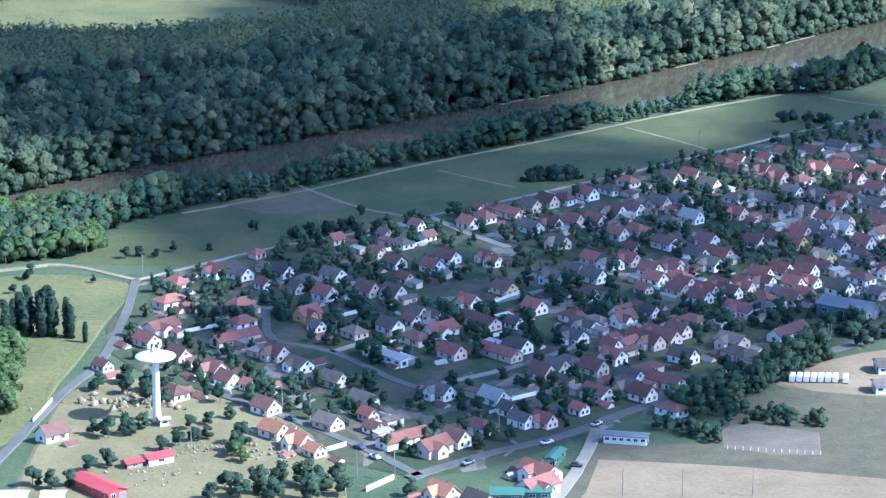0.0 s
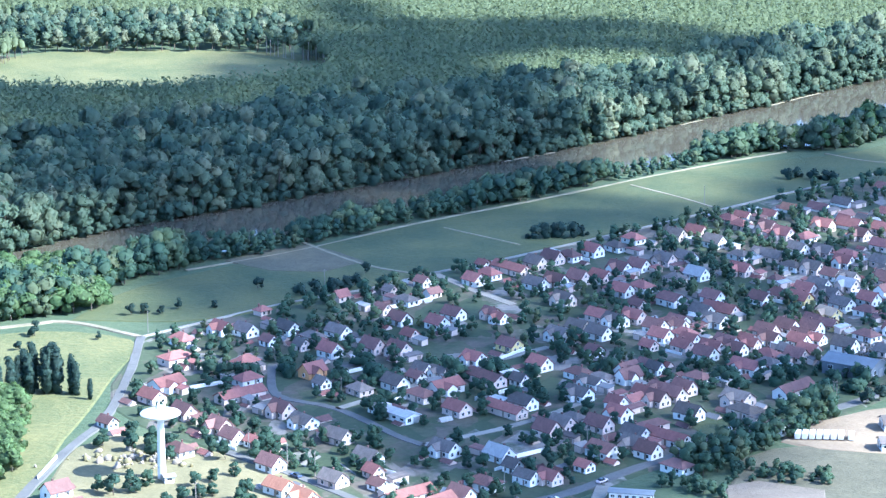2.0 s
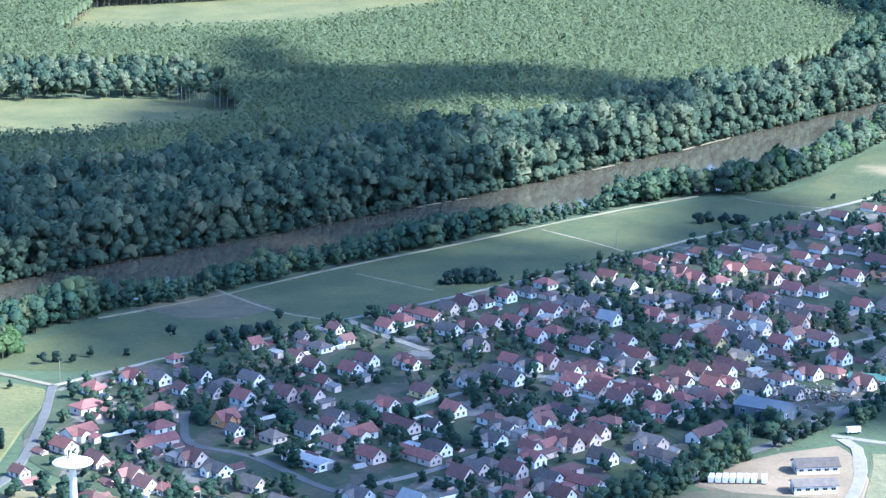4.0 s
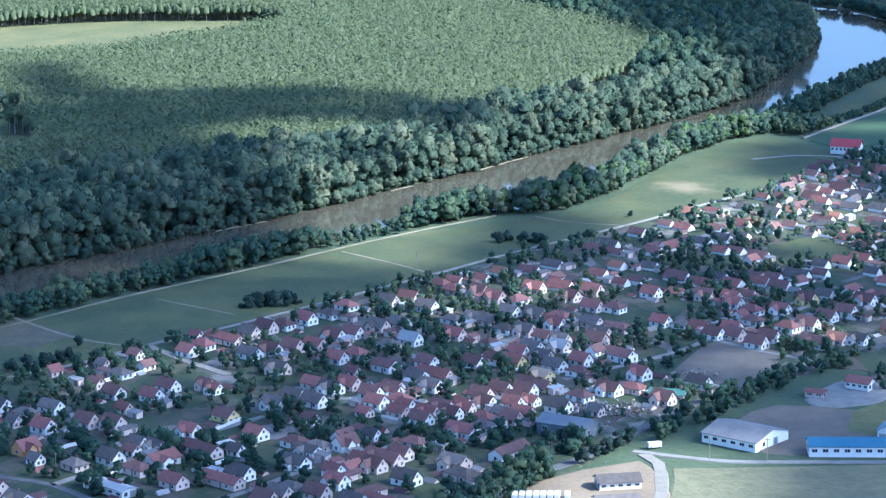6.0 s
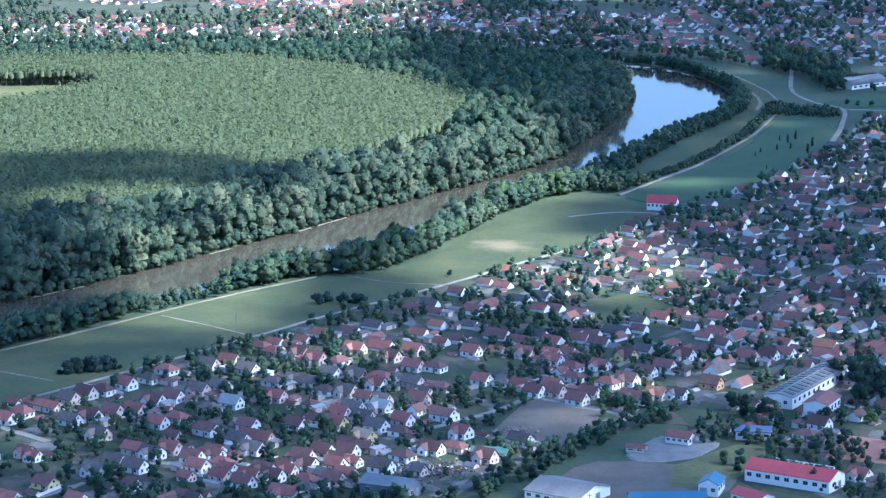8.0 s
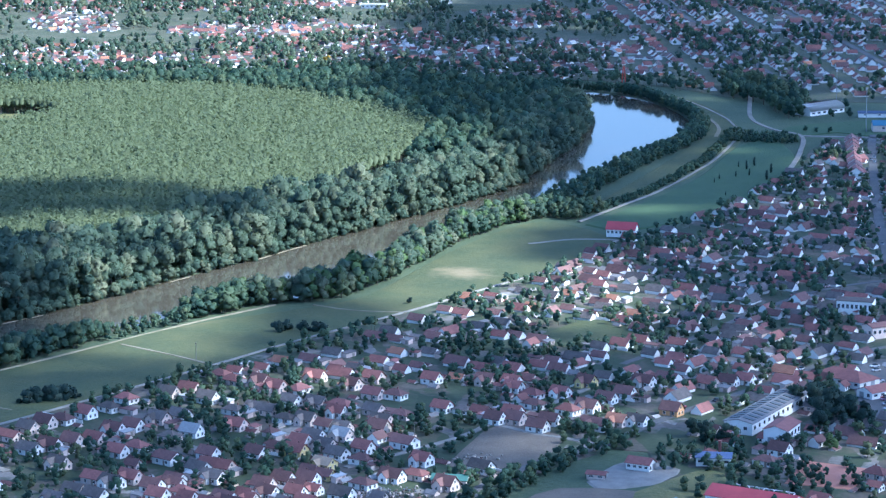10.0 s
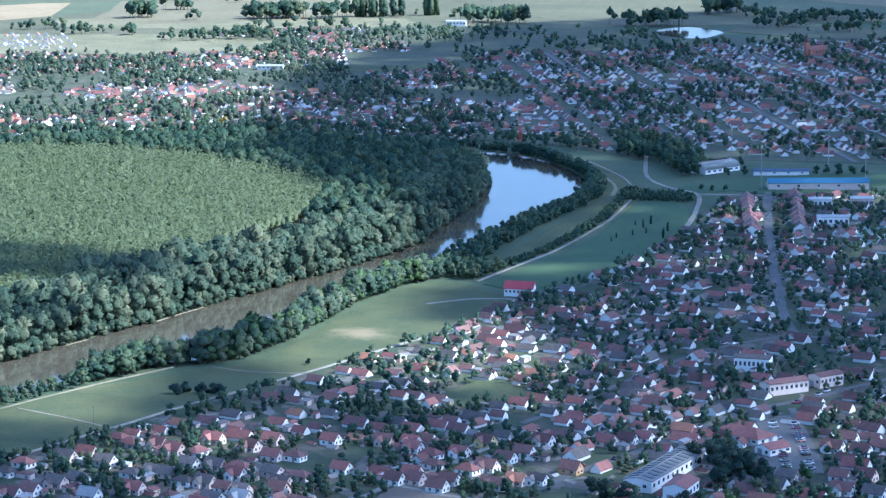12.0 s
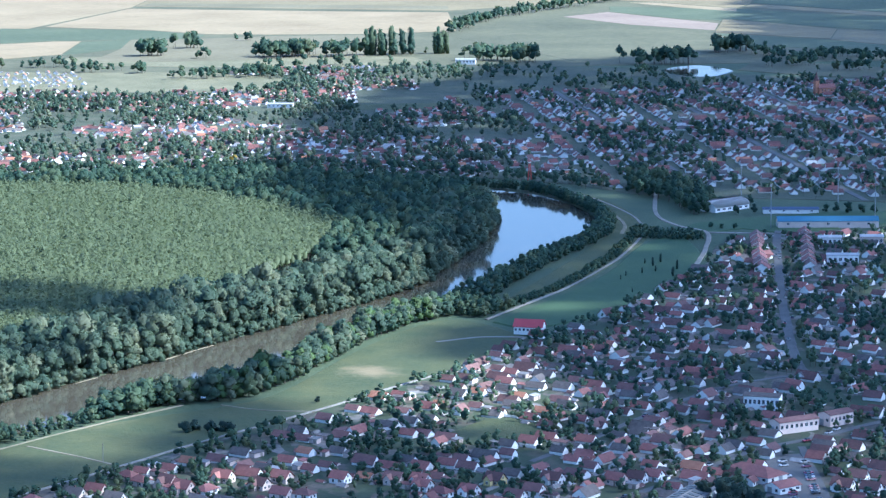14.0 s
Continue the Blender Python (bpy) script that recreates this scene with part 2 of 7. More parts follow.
# mown meadow: two yellow sun pools painted in, the first also bare dry ground
m, nt, b = base_mat("mown_meadow", 0.95)
co = nt.nodes.new("ShaderNodeNewGeometry").outputs["Position"]
n1, n2, n3 = tex(nt, co, 1 / 34), tex(nt, co, 1 / 2.4, 5, 0.7), tex(nt, co, 1 / 11, 4, 0.7)
f = mathn(nt, "ADD", mathn(nt, "MULTIPLY", n1.outputs[0], 0.6), mathn(nt, "MULTIPLY", n2.outputs[0], 0.4))
c = ramp(nt, f, [(0.36, (0.038, 0.060, 0.022)), (0.66, (0.098, 0.102, 0.034))])
for (sx, sy), (lx, ly), turn_, much in (((267.3, 1383.1), (17, 23), 18, 0.85), ((123, 1297), (34, 16), 43, 0.45)):
    mp = nt.nodes.new("ShaderNodeMapping")
    mp.vector_type = "TEXTURE"
    mp.inputs["Location"].default_value = (sx, sy, 0)
    mp.inputs["Rotation"].default_value[2] = radians(turn_)
    mp.inputs["Scale"].default_value = (lx, ly, 1000)
    nt.links.new(co, mp.inputs["Vector"])
    far_ = nt.nodes.new("ShaderNodeVectorMath")
    far_.operation = "LENGTH"
    nt.links.new(mp.outputs[0], far_.inputs[0])
    sunlit_dry = mathn(nt, "ADD", far_.outputs["Value"], mathn(nt, "MULTIPLY", mathn(nt, "SUBTRACT", n3.outputs[0], 0.5), 1.6))
    fade = ramp(nt, sunlit_dry, [(0.15, (much, much, much)), (1.0, (0, 0, 0))])
    c = mixc(nt, fade, c, (0.24, 0.195, 0.105))
nt.links.new(c, b.inputs["Base Color"])
bp = nt.nodes.new("ShaderNodeBump")
bp.inputs["Strength"].default_value, bp.inputs["Distance"].default_value = 0.5, 1.0
nt.links.new(n2.outputs[0], bp.inputs["Height"])
nt.links.new(bp.outputs[0], b.inputs["Normal"])
M["mown_meadow"] = m
# river water: brown, silty, nearly smooth
m, nt, b = base_mat("river_water", 0.07)
co = nt.nodes.new("ShaderNodeNewGeometry").outputs["Position"]
n1 = tex(nt, co, 1 / 45.0, 3, 0.5)
nt.links.new(ramp(nt, n1.outputs[0], [(0.3, (0.070, 0.064, 0.046)), (0.7, (0.084, 0.077, 0.056))]), b.inputs["Base Color"])
n2 = tex(nt, co, 0.16, 2, 0.5)
bp = nt.nodes.new("ShaderNodeBump")
bp.inputs["Strength"].default_value, bp.inputs["Distance"].default_value = 0.012, 0.1
nt.links.new(n2.outputs[0], bp.inputs["Height"])
nt.links.new(bp.outputs[0], b.inputs["Normal"])
b.inputs["IOR"].default_value = 1.33
M["water"] = m
# gardens and yards: lots of differing cover
m, nt, b = base_mat("garden_ground", 0.95)
co = nt.nodes.new("ShaderNodeNewGeometry").outputs["Position"]
mp = nt.nodes.new("ShaderNodeMapping")
mp.inputs["Rotation"].default_value[2] = radians(-43)
mp.inputs["Scale"].default_value = (0.11, 0.055, 0.0)
nt.links.new(co, mp.inputs["Vector"])
vo = tex(nt, mp.outputs[0], 1.0, kind="voronoi")
vo.distance = "CHEBYCHEV"
sep = nt.nodes.new("ShaderNodeSeparateColor")
nt.links.new(vo.outputs["Color"], sep.inputs[0])
c = ramp(nt, sep.outputs[0], [(0.0, (0.030, 0.048, 0.020)), (0.34, (0.050, 0.066, 0.030)), (0.52, (0.064, 0.066, 0.038)), (0.66, (0.085, 0.072, 0.052)), (0.80, (0.115, 0.10, 0.08)), (0.92, (0.16, 0.145, 0.125)), (1.0, (0.22, 0.205, 0.185))])
n2 = tex(nt, co, 0.45, 6, 0.75)
n3 = tex(nt, co, 0.09, 4, 0.6)
c = mixc(nt, ramp(nt, n3.outputs[0], [(0.46, (0, 0, 0)), (0.62, (1, 1, 1))]), c, (0.038, 0.055, 0.024))
g = nt.nodes.new("ShaderNodeCombineColor")
k = mathn(nt, "ADD", mathn(nt, "MULTIPLY", n2.outputs[0], 1.4), 0.3)
for i in range(3):
    nt.links.new(k, g.inputs[i])
nt.links.new(mixc(nt, 1.0, c, g.outputs[0], "MULTIPLY"), b.inputs["Base Color"])
M["garden"] = m
GREENS = [(0.0, (0.040, 0.082, 0.056)), (0.3, (0.054, 0.106, 0.068)), (0.6, (0.074, 0.128, 0.074)), (0.85, (0.10, 0.146, 0.074)), (1.0, (0.125, 0.155, 0.078))]
M["leaf"] = leaf_mat("leaf", GREENS)
# riverside leaf; its paleness also stands for sun on other trees
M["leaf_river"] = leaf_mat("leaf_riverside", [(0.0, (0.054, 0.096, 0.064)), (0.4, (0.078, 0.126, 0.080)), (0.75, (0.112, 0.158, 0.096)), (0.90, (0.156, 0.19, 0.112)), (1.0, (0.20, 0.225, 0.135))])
M["leaf_poplar"] = leaf_mat("leaf_poplar", [(0.0, (0.134, 0.172, 0.084)), (0.5, (0.146, 0.186, 0.090)), (1.0, (0.16, 0.20, 0.098))], 0.025, 0.12)
M["leaf_bright"] = leaf_mat("leaf_bright", [(0.0, (0.088, 0.152, 0.052)), (1.0, (0.13, 0.195, 0.072))], 0.3)
M["leaf_yellow"] = leaf_mat("leaf_yellow", [(0.0, (0.34, 0.25, 0.035)), (1.0, (0.42, 0.32, 0.05))], 0.3)
M["leaf_dark"] = leaf_mat("leaf_dark", [(0.0, (0.028, 0.058, 0.046)), (1.0, (0.048, 0.088, 0.062))], 0.3)

# ---- mesh helpers ----
def put_copy(ob, m):
    """A copy of a thing at a pose that holds its scale too."""
    c = copy_thing(ob, m)
    c.matrix_basis = m
    return c

def part(name, bm, material, parent=None, label=""):
    me = bpy.data.meshes.new(name)
    bm.to_mesh(me)
    bm.free()
    for mt in (material if isinstance(material, (list, tuple)) else [material]):
        me.materials.append(mt)
    ob = new(name, me)
    ob.parent = parent
    return tagged(ob, label)

def box(bm, x0, y0, z0, x1, y1, z1, mi=0):
    v = [bm.verts.new(p) for p in ((x0, y0, z0), (x1, y0, z0), (x1, y1, z0), (x0, y1, z0), (x0, y0, z1), (x1, y0, z1), (x1, y1, z1), (x0, y1, z1))]
    for f in ((3, 2, 1, 0), (4, 5, 6, 7), (0, 1, 5, 4), (1, 2, 6, 5), (2, 3, 7, 6), (3, 0, 4, 7)):
        bm.faces.new([v[i] for i in f]).material_index = mi
    return v

def lathe(bm, rings, n=24, cx=0.0, cy=0.0, mi=0, cap=True):
    """A turned body: rings of (radius, height)."""
    rows = [[bm.verts.new((cx + r * math.cos(2 * math.pi * i / n), cy + r * math.sin(2 * math.pi * i / n), z)) for i in range(n)] for r, z in rings]
    for a, c in zip(rows, rows[1:]):
        for i in range(n):
            f = bm.faces.new((a[i], a[(i + 1) % n], c[(i + 1) % n], c[i]))
            f.material_index, f.smooth = mi, n > 8
    if cap:
        bm.faces.new(rows[0][::-1]).material_index = mi
        bm.faces.new(rows[-1]).material_index = mi

def inside(poly, x, y):
    """Which of the points lie in the polygon."""
    x, y = np.asarray(x, float), np.asarray(y, float)
    res = np.zeros(x.shape, bool)
    for (x0, y0), (x1, y1) in zip(poly, poly[1:] + poly[:1]):
        hit = (y0 > y) != (y1 > y)
        res ^= hit & (x < (x1 - x0) * (y - y0) / (y1 - y0 + 1e-12) + x0)
    return res

def away(line, x, y):
    """Distance of points from a polyline."""
    x, y = np.asarray(x, float), np.asarray(y, float)
    best = np.full(x.shape, 1e9)
    for (x0, y0), (x1, y1) in zip(line, line[1:]):
        dx, dy = x1 - x0, y1 - y0
        t = np.clip(((x - x0) * dx + (y - y0) * dy) / (dx * dx + dy * dy), 0, 1)
        best = np.minimum(best, np.hypot(x - x0 - t * dx, y - y0 - t * dy))
    return best

def smooth(line, step=6.0):
    """A polyline rounded by Catmull-Rom and evenly divided."""
    p = [Vector((*q, 0)) for q in line]
    p = [2 * p[0] - p[1]] + p + [2 * p[-1] - p[-2]]
    out = []
    for a, b_, c_, d in zip(p, p[1:], p[2:], p[3:]):
        n = max(1, int((c_ - b_).length / step))
        for i in range(n):
            t = i / n
            q = 0.5 * (2 * b_ + (c_ - a) * t + (2 * a - 5 * b_ + 4 * c_ - d) * t * t + (3 * b_ - a - 3 * c_ + d) * t ** 3)
            out.append((q.x, q.y))
    return out + [tuple(line[-1])]

def ribbon(name, line, width, z, material, label, category="road", step=6.0, wob=0.12):
    """A road or path of some thickness along a line, with slightly uneven edges."""
    line = smooth(line, step)
    rng = random.Random(len(name) * 7 + int(line[0][0]))
    bm = bmesh.new()
    prev = None
    for i, (x, y) in enumerate(line):
        a, c = line[max(0, i - 1)], line[min(len(line) - 1, i + 1)]
        d = Vector((c[0] - a[0], c[1] - a[1])).normalized()
        n = Vector((-d.y, d.x))
        w0, w1 = (width / 2 * (1 + rng.uniform(-wob, wob)) for _ in range(2))
        row = [bm.verts.new((x + n.x * s, y + n.y * s, h)) for s, h in ((w0 + 0.3, min(-0.05, z - 0.3)), (w0, z), (-w1, z), (-w1 - 0.3, min(-0.05, z - 0.3)))]
        if prev:
            for k in range(3):
                bm.faces.new((prev[k + 1], row[k + 1], row[k], prev[k]))
        prev = row
    bmesh.ops.recalc_face_normals(bm, faces=bm.faces)
    return tagged(part(name, bm, material), label, category, kind="structure")

def sheet(name, poly, z, material, label, category, step=12.0, kind="structure", round_it=True):
    """A patch of ground cover with a rounded outline."""
    pts = smooth(poly + poly[:1], step)[:-1] if round_it else poly
    bm = bmesh.new()
    top = [bm.verts.new((x, y, z)) for x, y in pts]
    f = bm.faces.new(top)
    f.normal_update()
    if f.normal.z < 0:
        f.normal_flip()
    low = []
    turn_ = 1 if sum(a_[0] * c_[1] - c_[0] * a_[1] for a_, c_ in zip(pts, pts[1:] + pts[:1])) > 0 else -1
    for i, v in enumerate(top):
        d = Vector((pts[(i + 1) % len(pts)][0] - pts[i - 1][0], pts[(i + 1) % len(pts)][1] - pts[i - 1][1], 0)).normalized() * 2.2 * turn_
        low.append(bm.verts.new((v.co.x + d.y, v.co.y - d.x, -0.45)))
    bmesh.ops.triangulate(bm, faces=[f])
    for i in range(len(top) if z > -0.5 else 0):
        bm.faces.new((top[i - 1], top[i], low[i], low[i - 1]))
    bmesh.ops.recalc_face_normals(bm, faces=bm.faces)
    if sum(q_.normal.z * q_.calc_area() for q_ in bm.faces) < 0:
        bmesh.ops.reverse_faces(bm, faces=bm.faces)
    return tagged(part(name, bm, material), label, category, kind=kind)

def mesh_from(name, verts, faces, fm, mats, tint=None, smooth_faces=None, turn=None):
    """One mesh from numpy arrays of triangles; turn: the way each vertex faces, where it is not that of its faces."""
    me = bpy.data.meshes.new(name)
    me.vertices.add(len(verts))
    me.vertices.foreach_set("co", np.asarray(verts, np.float32).ravel())
    me.loops.add(len(faces) * 3)
    me.loops.foreach_set("vertex_index", np.asarray(faces, np.int32).ravel())
    me.polygons.add(len(faces))
    me.polygons.foreach_set("loop_start", np.arange(0, len(faces) * 3, 3, dtype=np.int32))
    me.polygons.foreach_set("loop_total", np.full(len(faces), 3, np.int32))
    me.polygons.foreach_set("material_index", np.asarray(fm, np.int32))
    for mt in mats:
        me.materials.append(mt)
    if tint is not None:
        me.attributes.new("tint", "FLOAT", "POINT").data.foreach_set("value", np.asarray(tint, np.float32))
    if smooth_faces is not None:
        me.polygons.foreach_set("use_smooth", np.full(len(faces), smooth_faces))
    if turn is not None:
        me.attributes.new("custom_normal", "FLOAT_VECTOR", "POINT").data.foreach_set("vector", np.asarray(turn, np.float32).ravel())
    me.update(calc_edges=True)
    return me

def scatter(name, templates, places, mats, label, category, soft=True):
    """Many alike things that nobody could count, joined: places are rows of x, y, z, size, height factor, turn, tint."""
    rng = np.random.default_rng(len(name) * 13 + len(places))
    places = np.asarray(places, float)
    pick = rng.integers(0, len(templates), len(places))
    V, Fc, FM, T, N = [], [], [], [], []
    off = 0
    for k, (tv, tf, tm, *tn) in enumerate(templates):
        pl = places[pick == k]
        if not len(pl):
            continue
        c, s = np.cos(pl[:, 5])[:, None], np.sin(pl[:, 5])[:, None]
        size = pl[:, 3][:, None]
        x = (tv[None, :, 0] * c - tv[None, :, 1] * s) * size + pl[:, 0][:, None]
        y = (tv[None, :, 0] * s + tv[None, :, 1] * c) * size + pl[:, 1][:, None]
        z = tv[None, :, 2] * size * pl[:, 4][:, None] + pl[:, 2][:, None]
        V.append(np.stack([x, y, z], -1).reshape(-1, 3))
        if tn:
            u = tn[0]
            N.append(np.stack([u[None, :, 0] * c - u[None, :, 1] * s, u[None, :, 0] * s + u[None, :, 1] * c, np.repeat(u[None, :, 2], len(pl), 0)], -1).reshape(-1, 3))
        n = len(tv)
        Fc.append((tf[None] + (off + np.arange(len(pl)) * n)[:, None, None]).reshape(-1, 3))
        FM.append(np.tile(tm, len(pl)))
        T.append(np.repeat(pl[:, 6], n))
        off += n * len(pl)
    ob = new(name, mesh_from(name, np.concatenate(V), np.concatenate(Fc), np.concatenate(FM), mats, np.concatenate(T), soft, np.concatenate(N) if N else None))
    return tagged(ob, label, category, kind="stuff")

def ico(sub):
    bm = bmesh.new()
    bmesh.ops.create_icosphere(bm, subdivisions=sub, radius=1.0)
    v = np.array([q.co for q in bm.verts])
    f = np.array([[q.index for q in fc.verts] for fc in bm.faces])
    bm.free()
    return v, f

ICO0, ICO1 = ico(1), ico(2)

def tree_template(seed, lobes, clumps, height=1.0, spread=0.36, trunk=0.25, sub=0, clump=0.085, column=False, limbs=3, rough=0.13, lobe=(0.42, 0.66), stretch=1.0):
    """A tree one unit high: tapered trunk and limbs (material 1), crown of lobes and loose leaf clumps (material 0)."""
    r = np.random.default_rng(seed)
    V, Fc, FM, NN = [], [], [], []
    def add(v, f, mi, way):
        Fc.append(f + sum(len(q) for q in V))
        V.append(v)
        NN.append(way / (np.linalg.norm(way, axis=1)[:, None] + 1e-9))
        FM.append(np.full(len(f), mi))
    def limb(p, q, r0, r1, n=3):
        p, q = np.array(p), np.array(q)
        a = np.arange(n) * 2 * np.pi / n
        ring = np.stack([np.cos(a), np.sin(a), np.zeros(n)], 1)
        v = np.concatenate([p + ring * r0, q + ring * r1])
        f = [(i, (i + 1) % n, n + (i + 1) % n) for i in range(n)] + [(i, n + (i + 1) % n, n + i) for i in range(n)]
        add(v, np.array(f), 1, np.concatenate([ring, ring]))
    limb((0, 0, -0.02), (0, 0, max(trunk + 0.2, 0.45)), 0.022, 0.012)
    cen = []
    jitter = rough
    for i in range(lobes):
        if column:
            z = trunk * 0.4 + (0.92 - trunk * 0.4) * (i + 0.5) / lobes
            rad = spread * (0.55 + 0.6 * math.sin(math.pi * min(0.95, 0.15 + (i + 0.5) / lobes * 0.8))) * r.uniform(0.85, 1.1)
            p, s = np.array([r.normal(0, spread * 0.15), r.normal(0, spread * 0.15), z]), np.array([rad, rad, 0.75 / lobes + 0.06])
        else:
            a, q = r.uniform(0, 2 * np.pi), math.sqrt(r.uniform(0, 1)) * spread * 0.62
            z = trunk + (0.84 - trunk) * r.uniform(0.12, 1.0) * (1 - 0.35 * (q / spread) ** 2)
            if i == 0:
                q, z = 0.0, 0.78
            rad = spread * r.uniform(*lobe)
            p, s = np.array([q * math.cos(a), q * math.sin(a), z]), np.array([rad, rad, rad * r.uniform(0.75, 1.0) * stretch])
        bv, bf = ICO1 if sub else ICO0
        swell = np.array([[noise.noise((q_[0] * 1.7 + seed * 3.1, q_[1] * 1.7 + i * 5.3, q_[2] * 1.7))] for q_ in bv])
        jit = 1 + r.normal(0, jitter * 0.6, (len(bv), 1)) + swell * jitter * 2.2
        skin = bv * s * np.clip(jit, 0.6, 1.45) * 0.84
        cen.append((p, skin))
        add(p + skin, bf, 0, skin / s / np.linalg.norm(skin / s, axis=1)[:, None] + (p - np.array([0, 0, 0.4])) * 2.4)
        if i < limbs and not column:
            limb((0, 0, trunk * 0.8), p, 0.011, 0.004, 3)
    # loose leaf sprays all over the lobes, turned outwards
    if clumps:
        who = r.integers(len(cen), size=clumps)
        P = np.array([c_[0] for c_ in cen])[who]
        D = np.array([cen[w_][1][r.integers(len(cen[w_][1]))] * 0.6 + cen[w_][1][r.integers(len(cen[w_][1]))] * 0.4 for w_ in who])
        far = np.array([np.linalg.norm(cen[w_][1], axis=1).mean() for w_ in who])[:, None]
        D /= np.linalg.norm(D, axis=1)[:, None] + 1e-9
        D[:, 2] = np.where(D[:, 2] < -0.3, -D[:, 2], D[:, 2])
        Q = P + D * far * np.array([1, 1, stretch]) * r.uniform(0.95, 1.28, (clumps, 1))
        N = D + r.normal(0, 0.42, D.shape)
        N /= np.linalg.norm(N, axis=1)[:, None]
        T = np.cross(N, r.normal(0, 1, N.shape))
        T /= np.linalg.norm(T, axis=1)[:, None] + 1e-9
        W = np.cross(N, T)
        k = clump * r.uniform(0.6, 1.35, (clumps, 1))
        tri = np.stack([Q + T * k, Q - T * k * 0.55 + W * k * 0.85, Q - T * k * 0.5 - W * k * 0.8 - D * k * 0.3], 1)
        soft_way = D + N * 0.4 + (P - np.array([0, 0, 0.4])) * 2.4
        add(tri.reshape(-1, 3), np.arange(clumps * 3).reshape(-1, 3), 0, np.repeat(soft_way, 3, 0))
    return np.concatenate(V), np.concatenate(Fc), np.concatenate(FM), np.concatenate(NN)

def crown_things(name, tmpl, leaf, group, label):
    """A single tree as a thing with trunk and crown."""
    v, f, mi, way = tmpl
    top = new(name)
    for key, pn, mt in ((1, "trunk", M["bark"]), (0, "crown", leaf)):
        ff = f[mi == key]
        used = np.unique(ff)
        mapto = np.zeros(len(v), int)
        mapto[used] = np.arange(len(used))
        ob = new(pn, mesh_from(pn, v[used], mapto[ff], np.zeros(len(ff)), [mt], None, True, way[used]))
        ob.parent = top
    return tagged(top, label, "tree", group)

# ---- plan of the land ----
TRACK = [(-300, 930), (-200, 985), (-145, 1010), (-122, 1062), (-105, 1085), (-73, 1109), (-53, 1127), (-16, 1166), (44, 1219), (115, 1284), (163, 1322), (187, 1319), (220, 1354), (252, 1408), (283, 1463), (319, 1514), (344, 1532)]
FAR_BANK = [(-420, 900), (-300, 1010), (-182, 1117), (-149, 1155), (-43, 1247), (65, 1342), (110, 1391), (159, 1441), (194, 1482), (253, 1545), (304, 1600), (352, 1663), (399, 1760), (441, 1858), (472, 1960), (470, 2040), (430, 2110), (350, 2160), (200, 2190), (0, 2200)]
NEAR_BANK = [(-390, 850), (-280, 950), (-170, 1050), (-127, 1098), (-86, 1126), (-30, 1181), (30, 1234), (101, 1299), (148, 1340), (178, 1342), (206, 1368), (240, 1424), (270, 1478), (308, 1530), (345, 1565), (385, 1640), (430, 1712), (475, 1775), (512, 1840), (533, 1900), (541, 1960), (538, 2030), (520, 2085), (470, 2135), (390, 2180), (200, 2225), (0, 2235)]
LEVEE = [(361, 1521), (401, 1574), (432, 1615), (471, 1678), (507, 1744), (548, 1837), (562, 1899), (566, 1946), (564, 2023), (549, 2084), (523, 2135), (470, 2185), (380, 2235), (200, 2275), (-100, 2300)]
DIKE = [(-112, 984), (-89, 1007), (-65, 1030), (-30, 1056), (-5, 1081), (34, 1114), (118, 1194), (157, 1233), (224, 1294), (268, 1338), (318, 1387), (344, 1424), (368, 1459)]
RIVER = smooth(FAR_BANK, 12) + smooth(NEAR_BANK, 12)[::-1]
VILLAGE = [(-110, 982), (-89, 1005), (-30, 1053), (34, 1112), (118, 1191), (224, 1291), (318, 1383), (368, 1455), (440, 1526), (540, 1676), (600, 1790), (720, 1800), (900, 1650), (760, 1300), (640, 1050), (480, 880), (300, 895), (262, 950), (268, 1010), (255, 1018), (190, 960), (135, 892), (75, 842), (-7, 768), (-63, 838), (-112, 895)]
TOWN = [(-200, 2350), (100, 2290), (330, 2262), (480, 2200), (575, 2110), (600, 2040), (720, 1975), (1000, 1880), (1600, 2100), (1700, 2750), (1100, 2990), (900, 3200), (560, 3300), (150, 3050), (-200, 3000)]
CLEARING_1 = [(-290, 1455), (-190, 1436), (-120, 1450), (-66, 1498), (-66, 1560), (-95, 1606), (-240, 1606)]
CLEARING_2 = [(-200, 1820), (-110, 1830), (-40, 1850), (40, 1925), (100, 2000), (75, 2058), (-40, 2064), (-190, 2010)]
PLANTATION = [(-420, 1060), (-230, 1190), (-80, 1310), (60, 1440), (190, 1590), (290, 1730), (345, 1865), (318, 1950), (261, 2072), (211, 2120), (127, 2144), (-400, 2170)]
FOREST = [(345, 1865), (318, 1950), (261, 2072), (211, 2120), (127, 2144), (-400, 2170), (-400, 2190), (200, 2185), (350, 2150), (425, 2100), (462, 2040), (464, 1965), (432, 1858), (380, 1740), (300, 1740)]

GREEN_LOT = [(272, 1226), (305, 1256), (318, 1225), (300, 1208), (278, 1200)]
BROWN_PLOT = [(188, 1005), (205, 1040), (221, 1064), (240, 1042), (226, 1008), (210, 985)]

